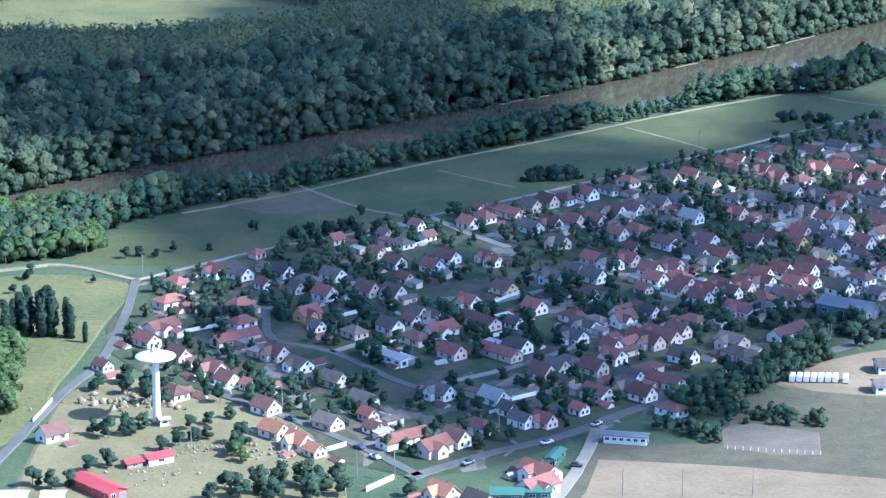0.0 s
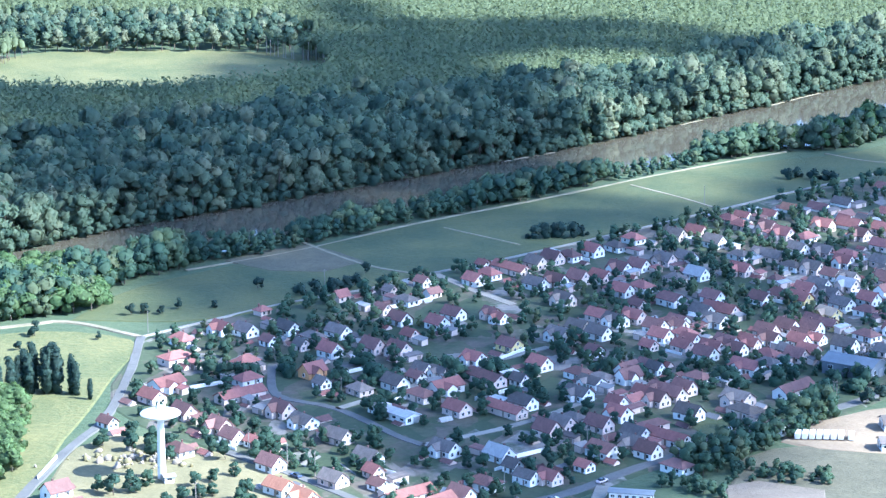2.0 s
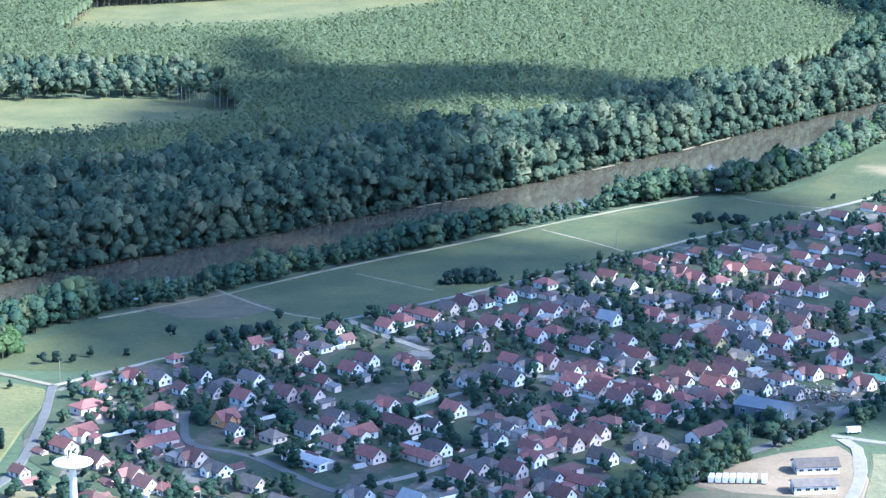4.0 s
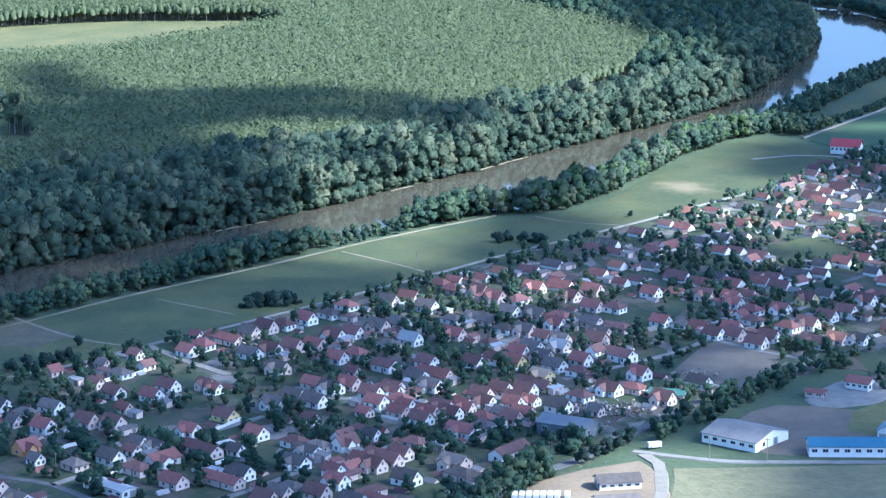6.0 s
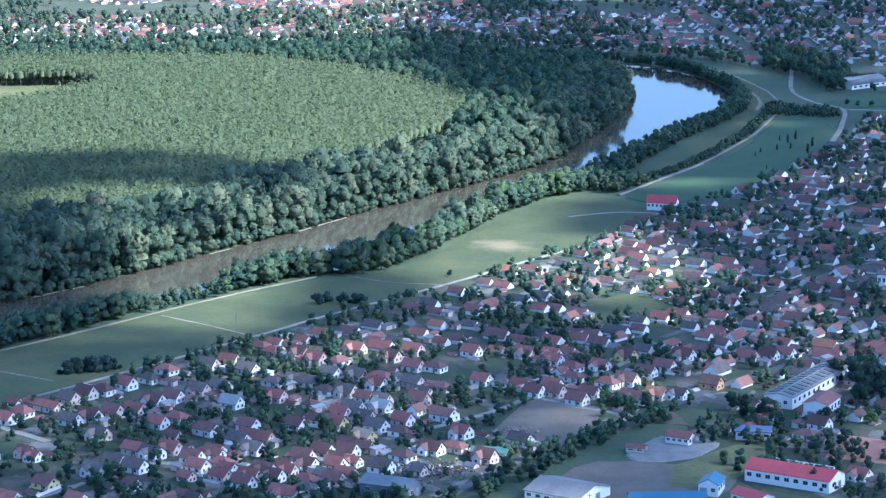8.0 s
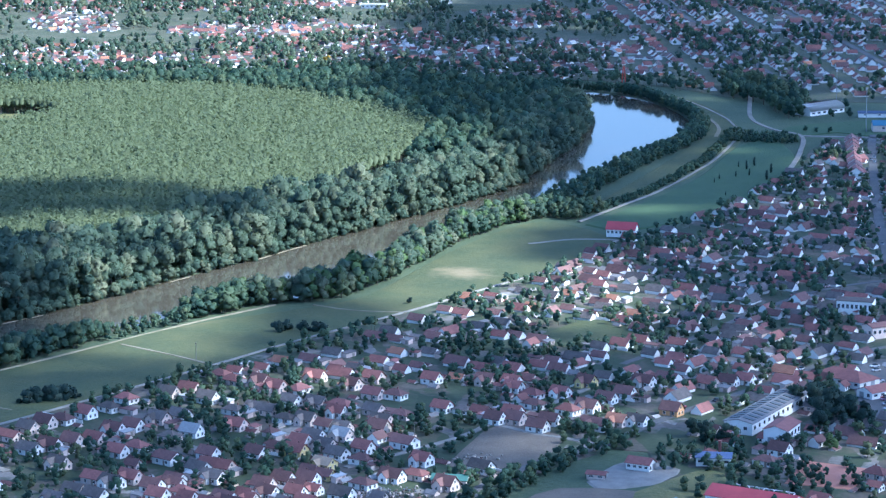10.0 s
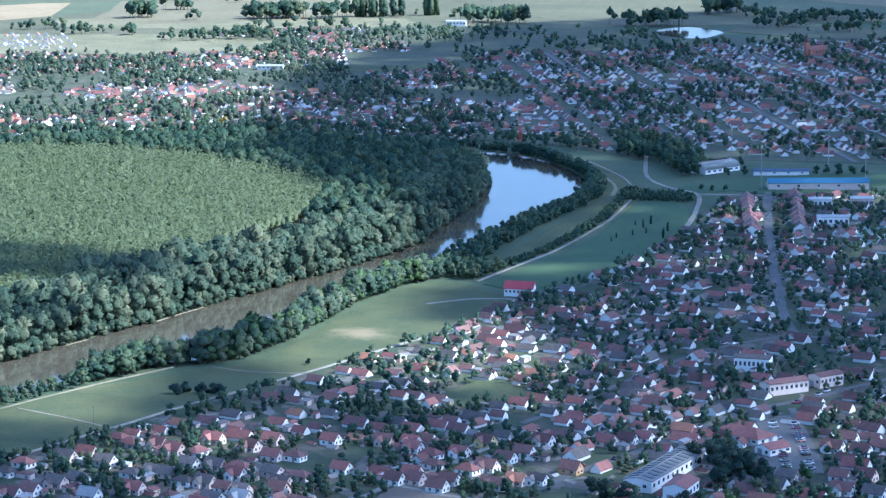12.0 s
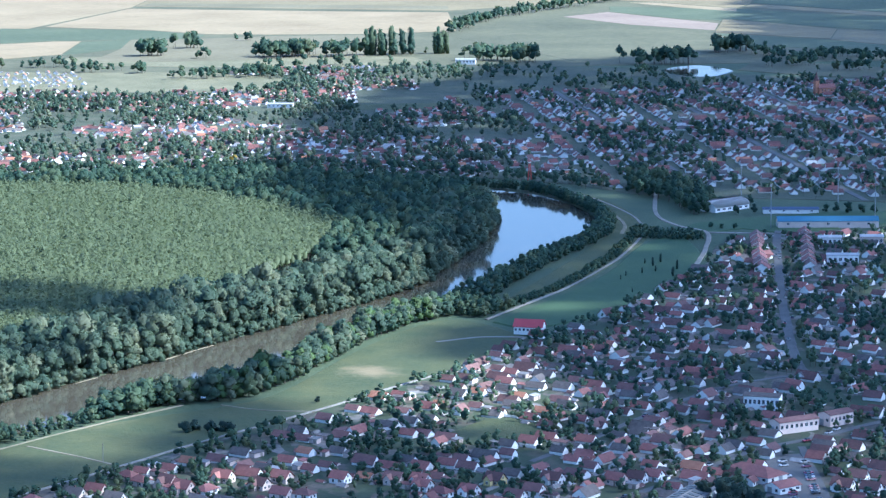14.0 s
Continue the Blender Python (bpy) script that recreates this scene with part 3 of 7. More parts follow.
# ---- ground, one sheet with the river bed in it ----
xs = np.concatenate([np.linspace(-3500, -440, 30), np.arange(-430, 730, 10.0), np.linspace(735, 4500, 40)])
ys = np.concatenate([np.linspace(-3000, 600, 25), np.linspace(620, 790, 10), np.arange(800, 2260, 9.0), np.linspace(2270, 6500, 60)])
gx, gy = np.meshgrid(xs, ys)
wet = inside(RIVER, gx, gy)
edge = np.minimum(away(RIVER, gx.ravel(), gy.ravel()).reshape(gx.shape), 40)
swell = np.sin(gx / 61 + 1.3) * np.sin(gy / 83) * 0.25
gz = np.where(wet, -1.2 - np.minimum(edge, 12) * 0.25, np.clip(swell * edge / 40, -0.3, 0.3) - 0.15)
gz = np.where(~wet & (edge < 4), -0.8, gz)
idx = np.arange(gx.size).reshape(gx.shape)
q = np.stack([idx[:-1, :-1], idx[:-1, 1:], idx[1:, 1:], idx[1:, :-1]], -1).reshape(-1, 4)
tri = np.concatenate([q[:, [0, 1, 2]], q[:, [0, 2, 3]]])
ground_ob = new("ground", mesh_from("ground", np.stack([gx, gy, gz], -1).reshape(-1, 3), tri, np.zeros(len(tri)), [M["grass"]]))
tagged(ground_ob, "flat green river plain under grass", "ground", kind="structure")
sheet("river", RIVER, -1.1, M["water"], "brown slow river bending round the wood", "river", round_it=False)

# ---- meadows, fields, yards ----
sheet("meadow_strip", [(-140, 1008), (-120, 1058), (-73, 1106), (-16, 1163), (44, 1216), (115, 1281), (187, 1316), (220, 1350), (283, 1460), (340, 1525), (364, 1462), (318, 1390), (224, 1297), (118, 1197), (34, 1118), (-30, 1059), (-89, 1010)], 0.22, M["mown_meadow"], "mown flood meadow between dike path and trees", "meadow")
sheet("scrub_patch", [(-90, 1101), (-75, 1118), (-58, 1129), (-45, 1115), (-34, 1099), (-50, 1082), (-71, 1084)], 0.30, M["scrub"], "brown weedy patch in the meadow", "meadow")
sheet("village_ground", VILLAGE, 0.2, M["garden"], "gardens, lawns and yards between the houses", "ground", 25)
sheet("town_ground", TOWN, 0.25, M["town_plots"], "gardens and yards of the far town", "ground", 60)
sheet("dry_yard", [(-122, 760), (-118, 850), (-95, 862), (-60, 832), (-40, 806), (-30, 735), (-80, 715), (-118, 730)], 0.26, M["dry_meadow"], "dry yellowed grass round the water tower", "meadow")
sheet("left_meadow", [(-260, 900), (-170, 985), (-116, 980), (-117, 930), (-124, 860), (-140, 790), (-260, 760)], 0.24, M["clearing"], "sunny meadow beside the road", "meadow")
sheet("clearing", CLEARING_1, 0.3, M["clearing"], "sunlit grassy clearing in the wood", "meadow")
sheet("clearing", CLEARING_2, 0.3, M["clearing"], "long green clearing behind the poplars", "meadow")
sheet("front_field", [(48, 802), (80, 797), (88, 816), (92, 838), (104, 850), (116, 853), (145, 845), (150, 838), (190, 740), (165, 690), (20, 690), (43, 785)], 0.24, M["scrub"], "mown field at the edge of the village", "field")
sheet("stubble_field", [(46, 783), (85, 777), (128, 766), (170, 755), (160, 690), (30, 690), (41, 755)], 0.3, M["dry_strip"], "pale dry strip of stubble", "field")
sheet("bare_plot", [(85, 812), (95, 817), (114, 808), (112, 787), (84, 794)], 0.36, M["soil"], "fenced plot of bare soil", "field")
sheet("green_field", [(170, 890), (300, 880), (330, 840), (300, 780), (165, 800)], 0.3, M["dry_land"], "green field beside the lane", "field")
sheet("gravel_yard", [(112, 871), (140, 892), (160, 900), (163, 860), (158, 842), (118, 850), (108, 858)], 0.34, M["dry_strip"], "pale gravel yard with sheds", "yard")
sheet("brown_plot", [(188, 1005), (205, 1040), (221, 1064), (240, 1042), (226, 1008), (210, 985)], 0.34, M["soil"], "bare brown building plot", "field")
sheet("green_lot", [(272, 1226), (305, 1256), (318, 1225), (300, 1208), (278, 1200)], 0.34, M["meadow"], "open green lot among houses", "meadow", 5)
sheet("warehouse_yard", [(196, 935), (222, 965), (262, 945), (258, 920), (230, 903), (205, 905)], 0.36, M["soil"], "bare yard round the warehouses", "yard")
sheet("house_lawn", [(75, 882), (86, 893), (96, 876), (85, 864)], 0.34, M["meadow"], "mown lawn behind the last houses", "meadow", 5)
sheet("paved_yard", [(235, 972), (256, 997), (272, 982), (256, 964), (236, 962)], 0.46, M["concrete"], "pale paved yard round the red-roofed house", "yard", 8)
sheet("rough_lot", [(248, 954), (282, 980), (283, 958), (251, 920), (240, 928)], 0.42, M["clearing"], "rough yellow-green lot behind the market hall", "meadow", 8)
sheet("park_green", [(364, 1512), (405, 1566), (470, 1660), (520, 1760), (545, 1800), (566, 1815), (556, 1740), (536, 1684), (462, 1545), (430, 1520), (380, 1490)], 0.3, M["turf"], "smooth green park lawn along the levee", "park")
sheet("sports_field", [(566, 1812), (620, 1838), (640, 1810), (700, 1830), (760, 1850), (740, 1905), (660, 1890), (597, 1872)], 0.36, M["turf"], "green sports field beside the stand", "park", 20)
sheet("levee_slope", [(380, 1570), (425, 1650), (480, 1750), (520, 1830), (545, 1900), (552, 1990), (540, 2070), (558, 2080), (570, 2010), (568, 1930), (548, 1830), (505, 1738), (440, 1625)], 0.2, M["meadow"], "grassy slope of the levee", "meadow")
sheet("court", [(612, 1590), (650, 1580), (676, 1640), (640, 1660)], 0.4, M["court"], "grey-green hard sports court", "court", 50)
sheet("car_park", [(366, 1042), (391, 1043), (403, 1100), (414, 1146), (396, 1138), (382, 1105)], 0.4, M["asphalt"], "asphalt car park beside the supermarket", "car park", 50)
sheet("clay_court", [(305, 955), (322, 985), (342, 968), (326, 942)], 0.4, M["clay_court"], "reddish clay court", "court", 50)
# far fields, strips side by side
for nm, dk, lt in (("stubble", (0.21, 0.175, 0.08), (0.30, 0.25, 0.13)), ("straw", (0.30, 0.235, 0.12), (0.40, 0.32, 0.18)), ("green", (0.085, 0.115, 0.055), (0.14, 0.165, 0.085)), ("pale", (0.17, 0.155, 0.08), (0.25, 0.225, 0.125)), ("olive", (0.085, 0.095, 0.045), (0.17, 0.165, 0.085)), ("brown", (0.28, 0.215, 0.155), (0.36, 0.285, 0.21))):
    M[nm] = surface("field_" + nm, tuple(0.66 * q_ for q_ in dk), tuple(0.84 * q_ for q_ in lt), 160, 12, 0.95, 0.2)

FAR_FIELDS = [
    ("straw", [(273, 5319), (640, 5196), (494, 4581), (318, 4169), (197, 3877)]),
    ("straw", [(319, 4142), (488, 4550), (723, 4412), (959, 4291), (876, 3868), (742, 3849), (613, 3877), (527, 3916), (459, 4022)]),
    ("stubble", [(615, 5081), (1450, 4802), (1260, 4498), (1071, 4395), (970, 4333), (733, 4472), (503, 4610)]),
    ("pale", [(542, 4698), (995, 4451), (979, 4377), (512, 4624)]),
    ("green", [(206, 4051), (258, 4123), (457, 4010), (524, 3893), (500, 3830), (308, 3843), (193, 3801)]),
    ("straw", [(192, 3780), (307, 3832), (342, 3822), (296, 3594), (177, 3506)]),
    ("green", [(342, 3810), (411, 3834), (380, 3670), (296, 3575)]),
    ("pale", [(412, 3834), (500, 3819), (605, 3844), (738, 3827), (660, 3427), (541, 3435), (421, 3433), (320, 3464), (379, 3660)]),
    ("olive", [(846, 3735), (954, 3919), (1094, 4102), (1145, 3910), (1210, 3716), (1038, 3223), (901, 3237), (874, 3510)]),
    ("brown", [(1103, 4128), (1197, 4215), (1278, 3908), (1228, 3771), (1149, 3922)]),
    ("green", [(1240, 4356), (1435, 4215), (1308, 3965), (1259, 4022), (1205, 4227)]),
    ("straw", [(1303, 4450), (1340, 4438), (1416, 4236), (1392, 4167), (1343, 4291)]),
    ("stubble", [(1305, 4518), (1460, 4799), (1621, 4745), (1480, 4360), (1421, 4250), (1345, 4454)]),
    ("green", [(1629, 4742), (1913, 4648), (1657, 4024), (1608, 4069), (1490, 4373)]),
    ("stubble", [(1477, 4344), (1641, 3986), (1610, 3911), (1443, 4275)]),
    ("green", [(1414, 4221), (1596, 3875), (1503, 3650), (1408, 3765), (1326, 4001)]),
    ("stubble", [(1313, 3991), (1399, 3743), (1324, 3566), (1214, 3727)]),
    ("pale", [(1397, 3731), (1486, 3608), (1383, 3357), (1318, 3545)]),
    ("green", [(1207, 3706), (1313, 3536), (1376, 3339), (1347, 3269), (1189, 3477)]),
    ("olive", [(1110, 3246), (1256, 3046), (1203, 2918), (1097, 3011), (1042, 3109)]),
]
sheet("far_plain", [(-1500, 3420), (4300, 2950), (4300, 6400), (-3300, 6400)], 0.24, M["olive"], "wide olive-green farmland beyond the town", "field", round_it=False)
for k, (tone, poly) in enumerate(FAR_FIELDS):
    sheet("field", poly, 0.30 + 0.015 * k, M[tone], {"straw": "ripe straw-coloured grain field", "green": "green crop field", "stubble": "yellowish stubble field", "pale": "pale grassy field", "olive": "olive-green rough pasture", "brown": "reddish ploughed field"}[tone] + " beyond the town", "field", round_it=False)
sheet("open_land", [(120, 3090), (266, 3045), (401, 3000), (470, 3010), (520, 3120), (440, 3260), (288, 3300), (120, 3350)], 0.34, M["dry_land"], "pale dry grassland at the edge of the town", "meadow", 60)
sheet("open_land", [(470, 3330), (620, 3290), (700, 3300), (720, 3420), (620, 3470), (430, 3520), (300, 3540), (300, 3420)], 0.32, M["dry_land"], "pale grassland between groves and town", "meadow", 60)
sheet("green_plot", [(525, 2760), (606, 2740), (620, 2800), (535, 2815)], 0.4, M["meadow"], "green field among dark trees of the town", "field", 20)
sheet("pond", [(952, 3090), (969, 3155), (1018, 3190), (1036, 3120), (1018, 3080), (986, 3035), (961, 3050)], 0.4, M["water"], "bright small pond beyond the town", "pond")

# ---- roads and paths ----
ribbon("dirt_track", [q_ for q_ in TRACK[4:] if q_[0] < 165], 1.15, 0.32, M["dirt_track"], "pale dirt track along the riverside trees", "path")
ribbon("dike_path", DIKE, 1.3, 0.42, M["concrete"], "pale paved path on the village edge", "path")
ribbon("levee_road", LEVEE, 1.7, 0.42, M["gravel"], "pale gravel road curving on the levee", "road")
ribbon("levee_path", [(531, 1833), (545, 1873), (552, 1917), (556, 1971), (557, 2024)], 2.5, 0.45, M["dirt_track"], "narrow pale path beside the levee", "path")
ribbon("meadow_path", [(-60, 1132), (-52, 1119), (-33, 1093), (-14, 1079)], 1.8, 0.4, M["dirt_track"], "pale footpath across the meadow", "path")
ribbon("meadow_path", [(83, 1246), (105, 1217), (120, 1194)], 1.6, 0.4, M["dirt_track"], "pale footpath across the meadow", "path")
ribbon("meadow_path", [(181, 1317), (198, 1300), (222, 1290)], 1.4, 0.4, M["dirt_track"], "faint footpath across the meadow", "path")
ribbon("meadow_path", [(-2, 1160), (12, 1146), (30, 1128)], 1.0, 0.4, M["dirt_track"], "faint footpath across the meadow", "path")
ROADS = {
    "west_road": ([(-146, 700), (-131, 786), (-126, 818), (-120, 852), (-113, 883), (-111, 937), (-112, 984)], 3.8, "asphalt"),
    "west_lane": ([(-112, 984), (-142, 1005), (-164, 997), (-260, 960)], 3.0, "dirt_track"),
    "main_street": ([(-10, 767), (13, 788), (37, 806), (55, 826), (75, 846), (95, 868), (135, 899), (159, 928), (190, 967), (220, 1000), (255, 1024), (272, 1044), (301, 1073), (348, 1112), (395, 1156), (434, 1177), (477, 1204), (560, 1250)], 5.0, "asphalt"),
    "tower_street": ([(-72, 848), (-46, 821), (-24, 794), (-7, 769)], 4.0, "asphalt"),
    "north_street": ([(-5, 1078), (10, 1052), (25, 1030)], 4.6, "gravel"),
    "short_street": ([(-62, 945), (-58, 909), (-37, 893), (-15, 861), (-8, 853)], 3.6, "asphalt"),
    "mid_street": ([(-37, 893), (-16, 916), (13, 948), (36, 970)], 3.4, "concrete"),
    "low_street": ([(-8, 853), (16, 870), (33, 886), (49, 906)], 3.4, "concrete"),
    "bend_street": ([(50, 1010), (58, 992), (75, 994), (90, 1010)], 3.6, "concrete"),
    "plot_street": ([(150, 1010), (180, 1031), (203, 1049), (218, 1067), (240, 1085), (280, 1130)], 3.6, "concrete"),
    "plot_lane": ([(218, 1067), (231, 1046), (240, 1038), (250, 1026)], 3.6, "concrete"),
    "east_street": ([(640, 1820), (622, 1772), (566, 1606), (528, 1489), (484, 1341), (490, 1311)], 6.5, "asphalt"),
    "park_road": ([(621, 2050), (584, 1925), (581, 1864), (590, 1826), (566, 1754), (542, 1696), (520, 1650)], 3.6, "gravel"),
    "shop_street": ([(420, 1160), (414, 1137), (399, 1074), (389, 1041)], 4.0, "asphalt"),
    "dirt_lane": ([(47, 812), (43, 791), (37, 766), (28, 735), (20, 700)], 4.6, "gravel"),
    "field_lane": ([(160, 912), (186, 898), (208, 894), (300, 884)], 3.6, "concrete"),
    "yard_lane": ([(163, 908), (166, 897), (160, 859), (150, 830)], 5.0, "gravel"),
    "sports_road": ([(590, 1826), (640, 1806), (720, 1780)], 4.5, "concrete"),
    "cross_street": ([(295, 1160), (330, 1195), (370, 1240), (430, 1300), (490, 1325)], 4.0, "asphalt"),
    "hall_lane": ([(318, 1458), (345, 1466), (368, 1460)], 2.6, "concrete"),
}
for nm, (line, wd, mt) in ROADS.items():
    ribbon(nm, line, wd * 0.82, 0.42, M[mt], {"asphalt": "grey asphalt street between gardens", "gravel": "pale gravel road", "concrete": "light concrete-grey lane", "dirt_track": "pale dirt lane through grass"}[mt], "road")
TOWN_STREETS = [(600 + 54 * k, 2010 - 18 * k + (70 if k < 2 else 0), 2900 + 6 * k) for k in range(15)]
for k, (x0, y0, y1) in enumerate(TOWN_STREETS):
    if k % 2:
        ribbon("town_street", [(x0 + 0.125 * (q_ - 2000), q_) for q_ in np.linspace(y0, y1, 5)], 5.5, 0.5, M["asphalt"], "straight grey street in the far town", "road", 40)
LINES = [v[0] for v in ROADS.values()]

# ---- houses ----
DIMS = {"1": (4.4, 5.4, 2.2), "2": (5.9, 8.2, 2.6), "3": (7.0, 10.5, 2.8), "4": (5.8, 16.0, 2.5)}
PROTO = {}

def window(parent, x, y, z, nx, ny, w=0.95, h=1.1):
    """A window set into a wall whose outward normal is (nx, ny)."""
    bm = bmesh.new()
    tx, ty = -ny, nx
    def slab(a0, a1, z0, z1, d0, d1, mi):
        p = [(x + tx * a + nx * d, y + ty * a + ny * d) for a, d in ((a0, d0), (a1, d0), (a1, d1), (a0, d1))]
        v = [bm.verts.new((*q_, zz)) for zz in (z0, z1) for q_ in p]
        for f in ((3, 2, 1, 0), (4, 5, 6, 7), (0, 1, 5, 4), (1, 2, 6, 5), (2, 3, 7, 6), (3, 0, 4, 7)):
            bm.faces.new([v[i] for i in f]).material_index = mi
    slab(-w / 2 - 0.1, w / 2 + 0.1, z - h / 2 - 0.1, z + h / 2 + 0.1, -0.05, 0.04, 0)
    slab(-w / 2, -0.04, z - h / 2, z + h / 2, 0.02, 0.07, 1)
    slab(0.04, w / 2, z - h / 2, z + h / 2, 0.02, 0.07, 1)
    bmesh.ops.recalc_face_normals(bm, faces=bm.faces)
    return part("window", bm, [M["white_paint"], M["glass"]], parent)

def gable_body(bm, l, w, h, rh, x0=0.0, y0=0.0, turn=False):
    """A closed block with two gables."""
    pts = [(-l / 2, -w / 2, -0.3), (l / 2, -w / 2, -0.3), (l / 2, w / 2, -0.3), (-l / 2, w / 2, -0.3), (-l / 2, -w / 2, h), (l / 2, -w / 2, h), (l / 2, w / 2, h), (-l / 2, w / 2, h), (-l / 2, 0, h + rh), (l / 2, 0, h + rh)]
    v = [bm.verts.new((x0 - p[1], y0 + p[0], p[2]) if turn else (x0 + p[0], y0 + p[1], p[2])) for p in pts]
    for f in ((3, 2, 1, 0), (0, 1, 5, 4), (2, 3, 7, 6), (1, 2, 6, 9, 5), (3, 0, 4, 8, 7), (4, 5, 9, 8), (6, 7, 8, 9)):
        bm.faces.new([v[i] for i in f])
    bmesh.ops.recalc_face_normals(bm, faces=bm.faces)

def gable_roof(bm, l, w, h, rh, over=0.45, th=0.22, x0=0.0, y0=0.0, turn=False):
    """Two slopes of some thickness with eaves."""
    k = rh / (w / 2)
    L = l / 2 + over
    for s in (1, -1):
        pts = []
        for dz in (0.04, th + 0.04):
            pts += [(-L, 0, h + rh + dz), (L, 0, h + rh + dz), (L, s * (w / 2 + over), h - over * k + dz), (-L, s * (w / 2 + over), h - over * k + dz)]
        v = [bm.verts.new((x0 - p[1], y0 + p[0], p[2]) if turn else (x0 + p[0], y0 + p[1], p[2])) for p in pts]
        for f in ((3, 2, 1, 0), (4, 5, 6, 7), (0, 1, 5, 4), (1, 2, 6, 5), (2, 3, 7, 6), (3, 0, 4, 7)):
            bm.faces.new([v[i] for i in f])
    bmesh.ops.recalc_face_normals(bm, faces=bm.faces)

def hip_roof(bm, l, w, h, rh, over=0.5):
    L, W = l / 2 + over, w / 2 + over
    ridge = max(0.4, l / 2 - w / 2)
    base = [bm.verts.new(p) for p in ((-L, -W, h - 0.2), (L, -W, h - 0.2), (L, W, h - 0.2), (-L, W, h - 0.2))]
    low = [bm.verts.new((v.co.x, v.co.y, v.co.z - 0.15)) for v in base]
    a, c = bm.verts.new((-ridge, 0, h + rh)), bm.verts.new((ridge, 0, h + rh))
    for f in ((base[0], base[1], c, a), (base[1], base[2], c), (base[2], base[3], a, c), (base[3], base[0], a), tuple(low[::-1])):
        bm.faces.new(f)
    for i in range(4):
        bm.faces.new((low[i], low[(i + 1) % 4], base[(i + 1) % 4], base[i]))
    bmesh.ops.recalc_face_normals(bm, faces=bm.faces)

ROOF_WORDS = {"r": "red tiled", "d": "brown-red tiled", "g": "dark grey", "o": "orange tiled", "n": "navy blue", "w": "pale grey", "y": "tan tiled"}
WALL_WORDS = {"w": "white", "y": "yellow", "o": "ochre", "p": "cream"}

def house(roof, size, wall, variant):
    """A family house; variant 0 plain gable, 1 with a cross wing, 2 hipped."""
    w, l, h = DIMS[size]
    rng = random.Random(f"{roof}{size}{wall}{variant}")
    l *= rng.uniform(0.92, 1.1)
    rh = w / 2 * math.tan(radians(rng.uniform(36, 44) if size in "12" else 32))
    if variant == 2:
        rh *= 0.75
    top = new("house")
    bm = bmesh.new()
    if variant == 2:
        box(bm, -l / 2, -w / 2, -0.3, l / 2, w / 2, h)
    else:
        gable_body(bm, l, w, h, rh)
    part("wall", bm, M["plaster_" + wall], top)
    bm = bmesh.new()
    if variant == 2:
        hip_roof(bm, l, w, h, rh)
    else:
        gable_roof(bm, l, w, h, rh)
    part("roof", bm, M["roof_" + roof], top)
    if variant == 1:
        bm = bmesh.new()
        gable_body(bm, w * 0.75 + 1.6, w * 0.62, h, rh * 0.7, -l * 0.12, -w * 0.3, True)
        part("wing", bm, M["plaster_" + wall], top)
        bm = bmesh.new()
        gable_roof(bm, w * 0.75 + 1.6, w * 0.62, h, rh * 0.7, 0.35, 0.2, -l * 0.12, -w * 0.3, True)
        part("wing_roof", bm, M["roof_" + roof], top)
    bm = bmesh.new()
    cx = l * rng.uniform(-0.3, 0.2)
    box(bm, cx - 0.22, 0.4, h + rh * 0.5, cx + 0.22, 0.84, h + rh + 0.5)
    box(bm, cx - 0.28, 0.34, h + rh + 0.5, cx + 0.28, 0.9, h + rh + 0.6)
    part("chimney", bm, M["roof_d"], top)
    for dy in (-w * 0.22, w * 0.22):
        window(top, l / 2, dy, h * 0.52, 1, 0)
    if variant != 2:
        window(top, l / 2, 0, h + rh * 0.32, 1, 0, 0.9, 1.0)
    if variant != 1:
        window(top, -l * 0.22, -w / 2, h * 0.52, 0, -1)
    else:
        window(top, -l * 0.12, -w * 0.3 - (w * 0.75 + 1.6) / 2, h * 0.55, 0, -1)
    window(top, l * 0.28, -w / 2, h * 0.52, 0, -1)
    if size != "1":
        window(top, -l / 2, 0, h * 0.52, -1, 0)
    bm = bmesh.new()
    box(bm, l * 0.05 + 0.4, -w / 2 - 0.06, -0.1, l * 0.05 + 1.4, -w / 2 + 0.05, 2.1)
    part("door", bm, M["wood_pole"], top)
    return tagged(top, f"{WALL_WORDS[wall]} plastered family house with {ROOF_WORDS[roof]} roof in a garden", "house", "houses of the village")

HOUSES_A = [
    (598, 1779, "db2"), (592, 1726, "ra2"), (656, 1749, "wb3"), (573, 1667, "rb2"), (612, 1695, "ra2"), (485, 1564, "rb2"),
    (675, 1731, "wb3"), (447, 1516, "gb2"), (555, 1612, "rb2"), (628, 1665, "wb3"), (495, 1540, "db1"), (590, 1627, "ra2"),
    (449, 1492, "db2"), (258, 1311, "ob2"), (480, 1516, "db2"), (-83, 988, "rb2"), (538, 1565, "wb2"), (652, 1671, "wb3"),
    (268, 1313, "rb3"), (240, 1286, "db2"), (-96, 973, "rb2"), (77, 1132, "rb2"), (421, 1452, "rb1"), (223, 1266, "db3"),
    (42, 1096, "db2"), (25, 1080, "rb4"), (120, 1168, "rb2"), (16, 1071, "rb2"), (35, 1088, "gb2"), (49, 1101, "db2"),
    (-74, 986, "gb2"), (59, 1109, "rb2"), (69, 1118, "gb2"), (10, 1061, "rb2"), (149, 1190, "ob3"), (206, 1243, "gb2"),
    (198, 1235, "db2"), (139, 1178, "rb2"), (95, 1137, "gb2"), (247, 1278, "rb2"), (104, 1142, "rb2"), (-59, 989, "gb2"),
    (404, 1420, "rb2"), (335, 1355, "rb2"), (162, 1193, "db2"),
]
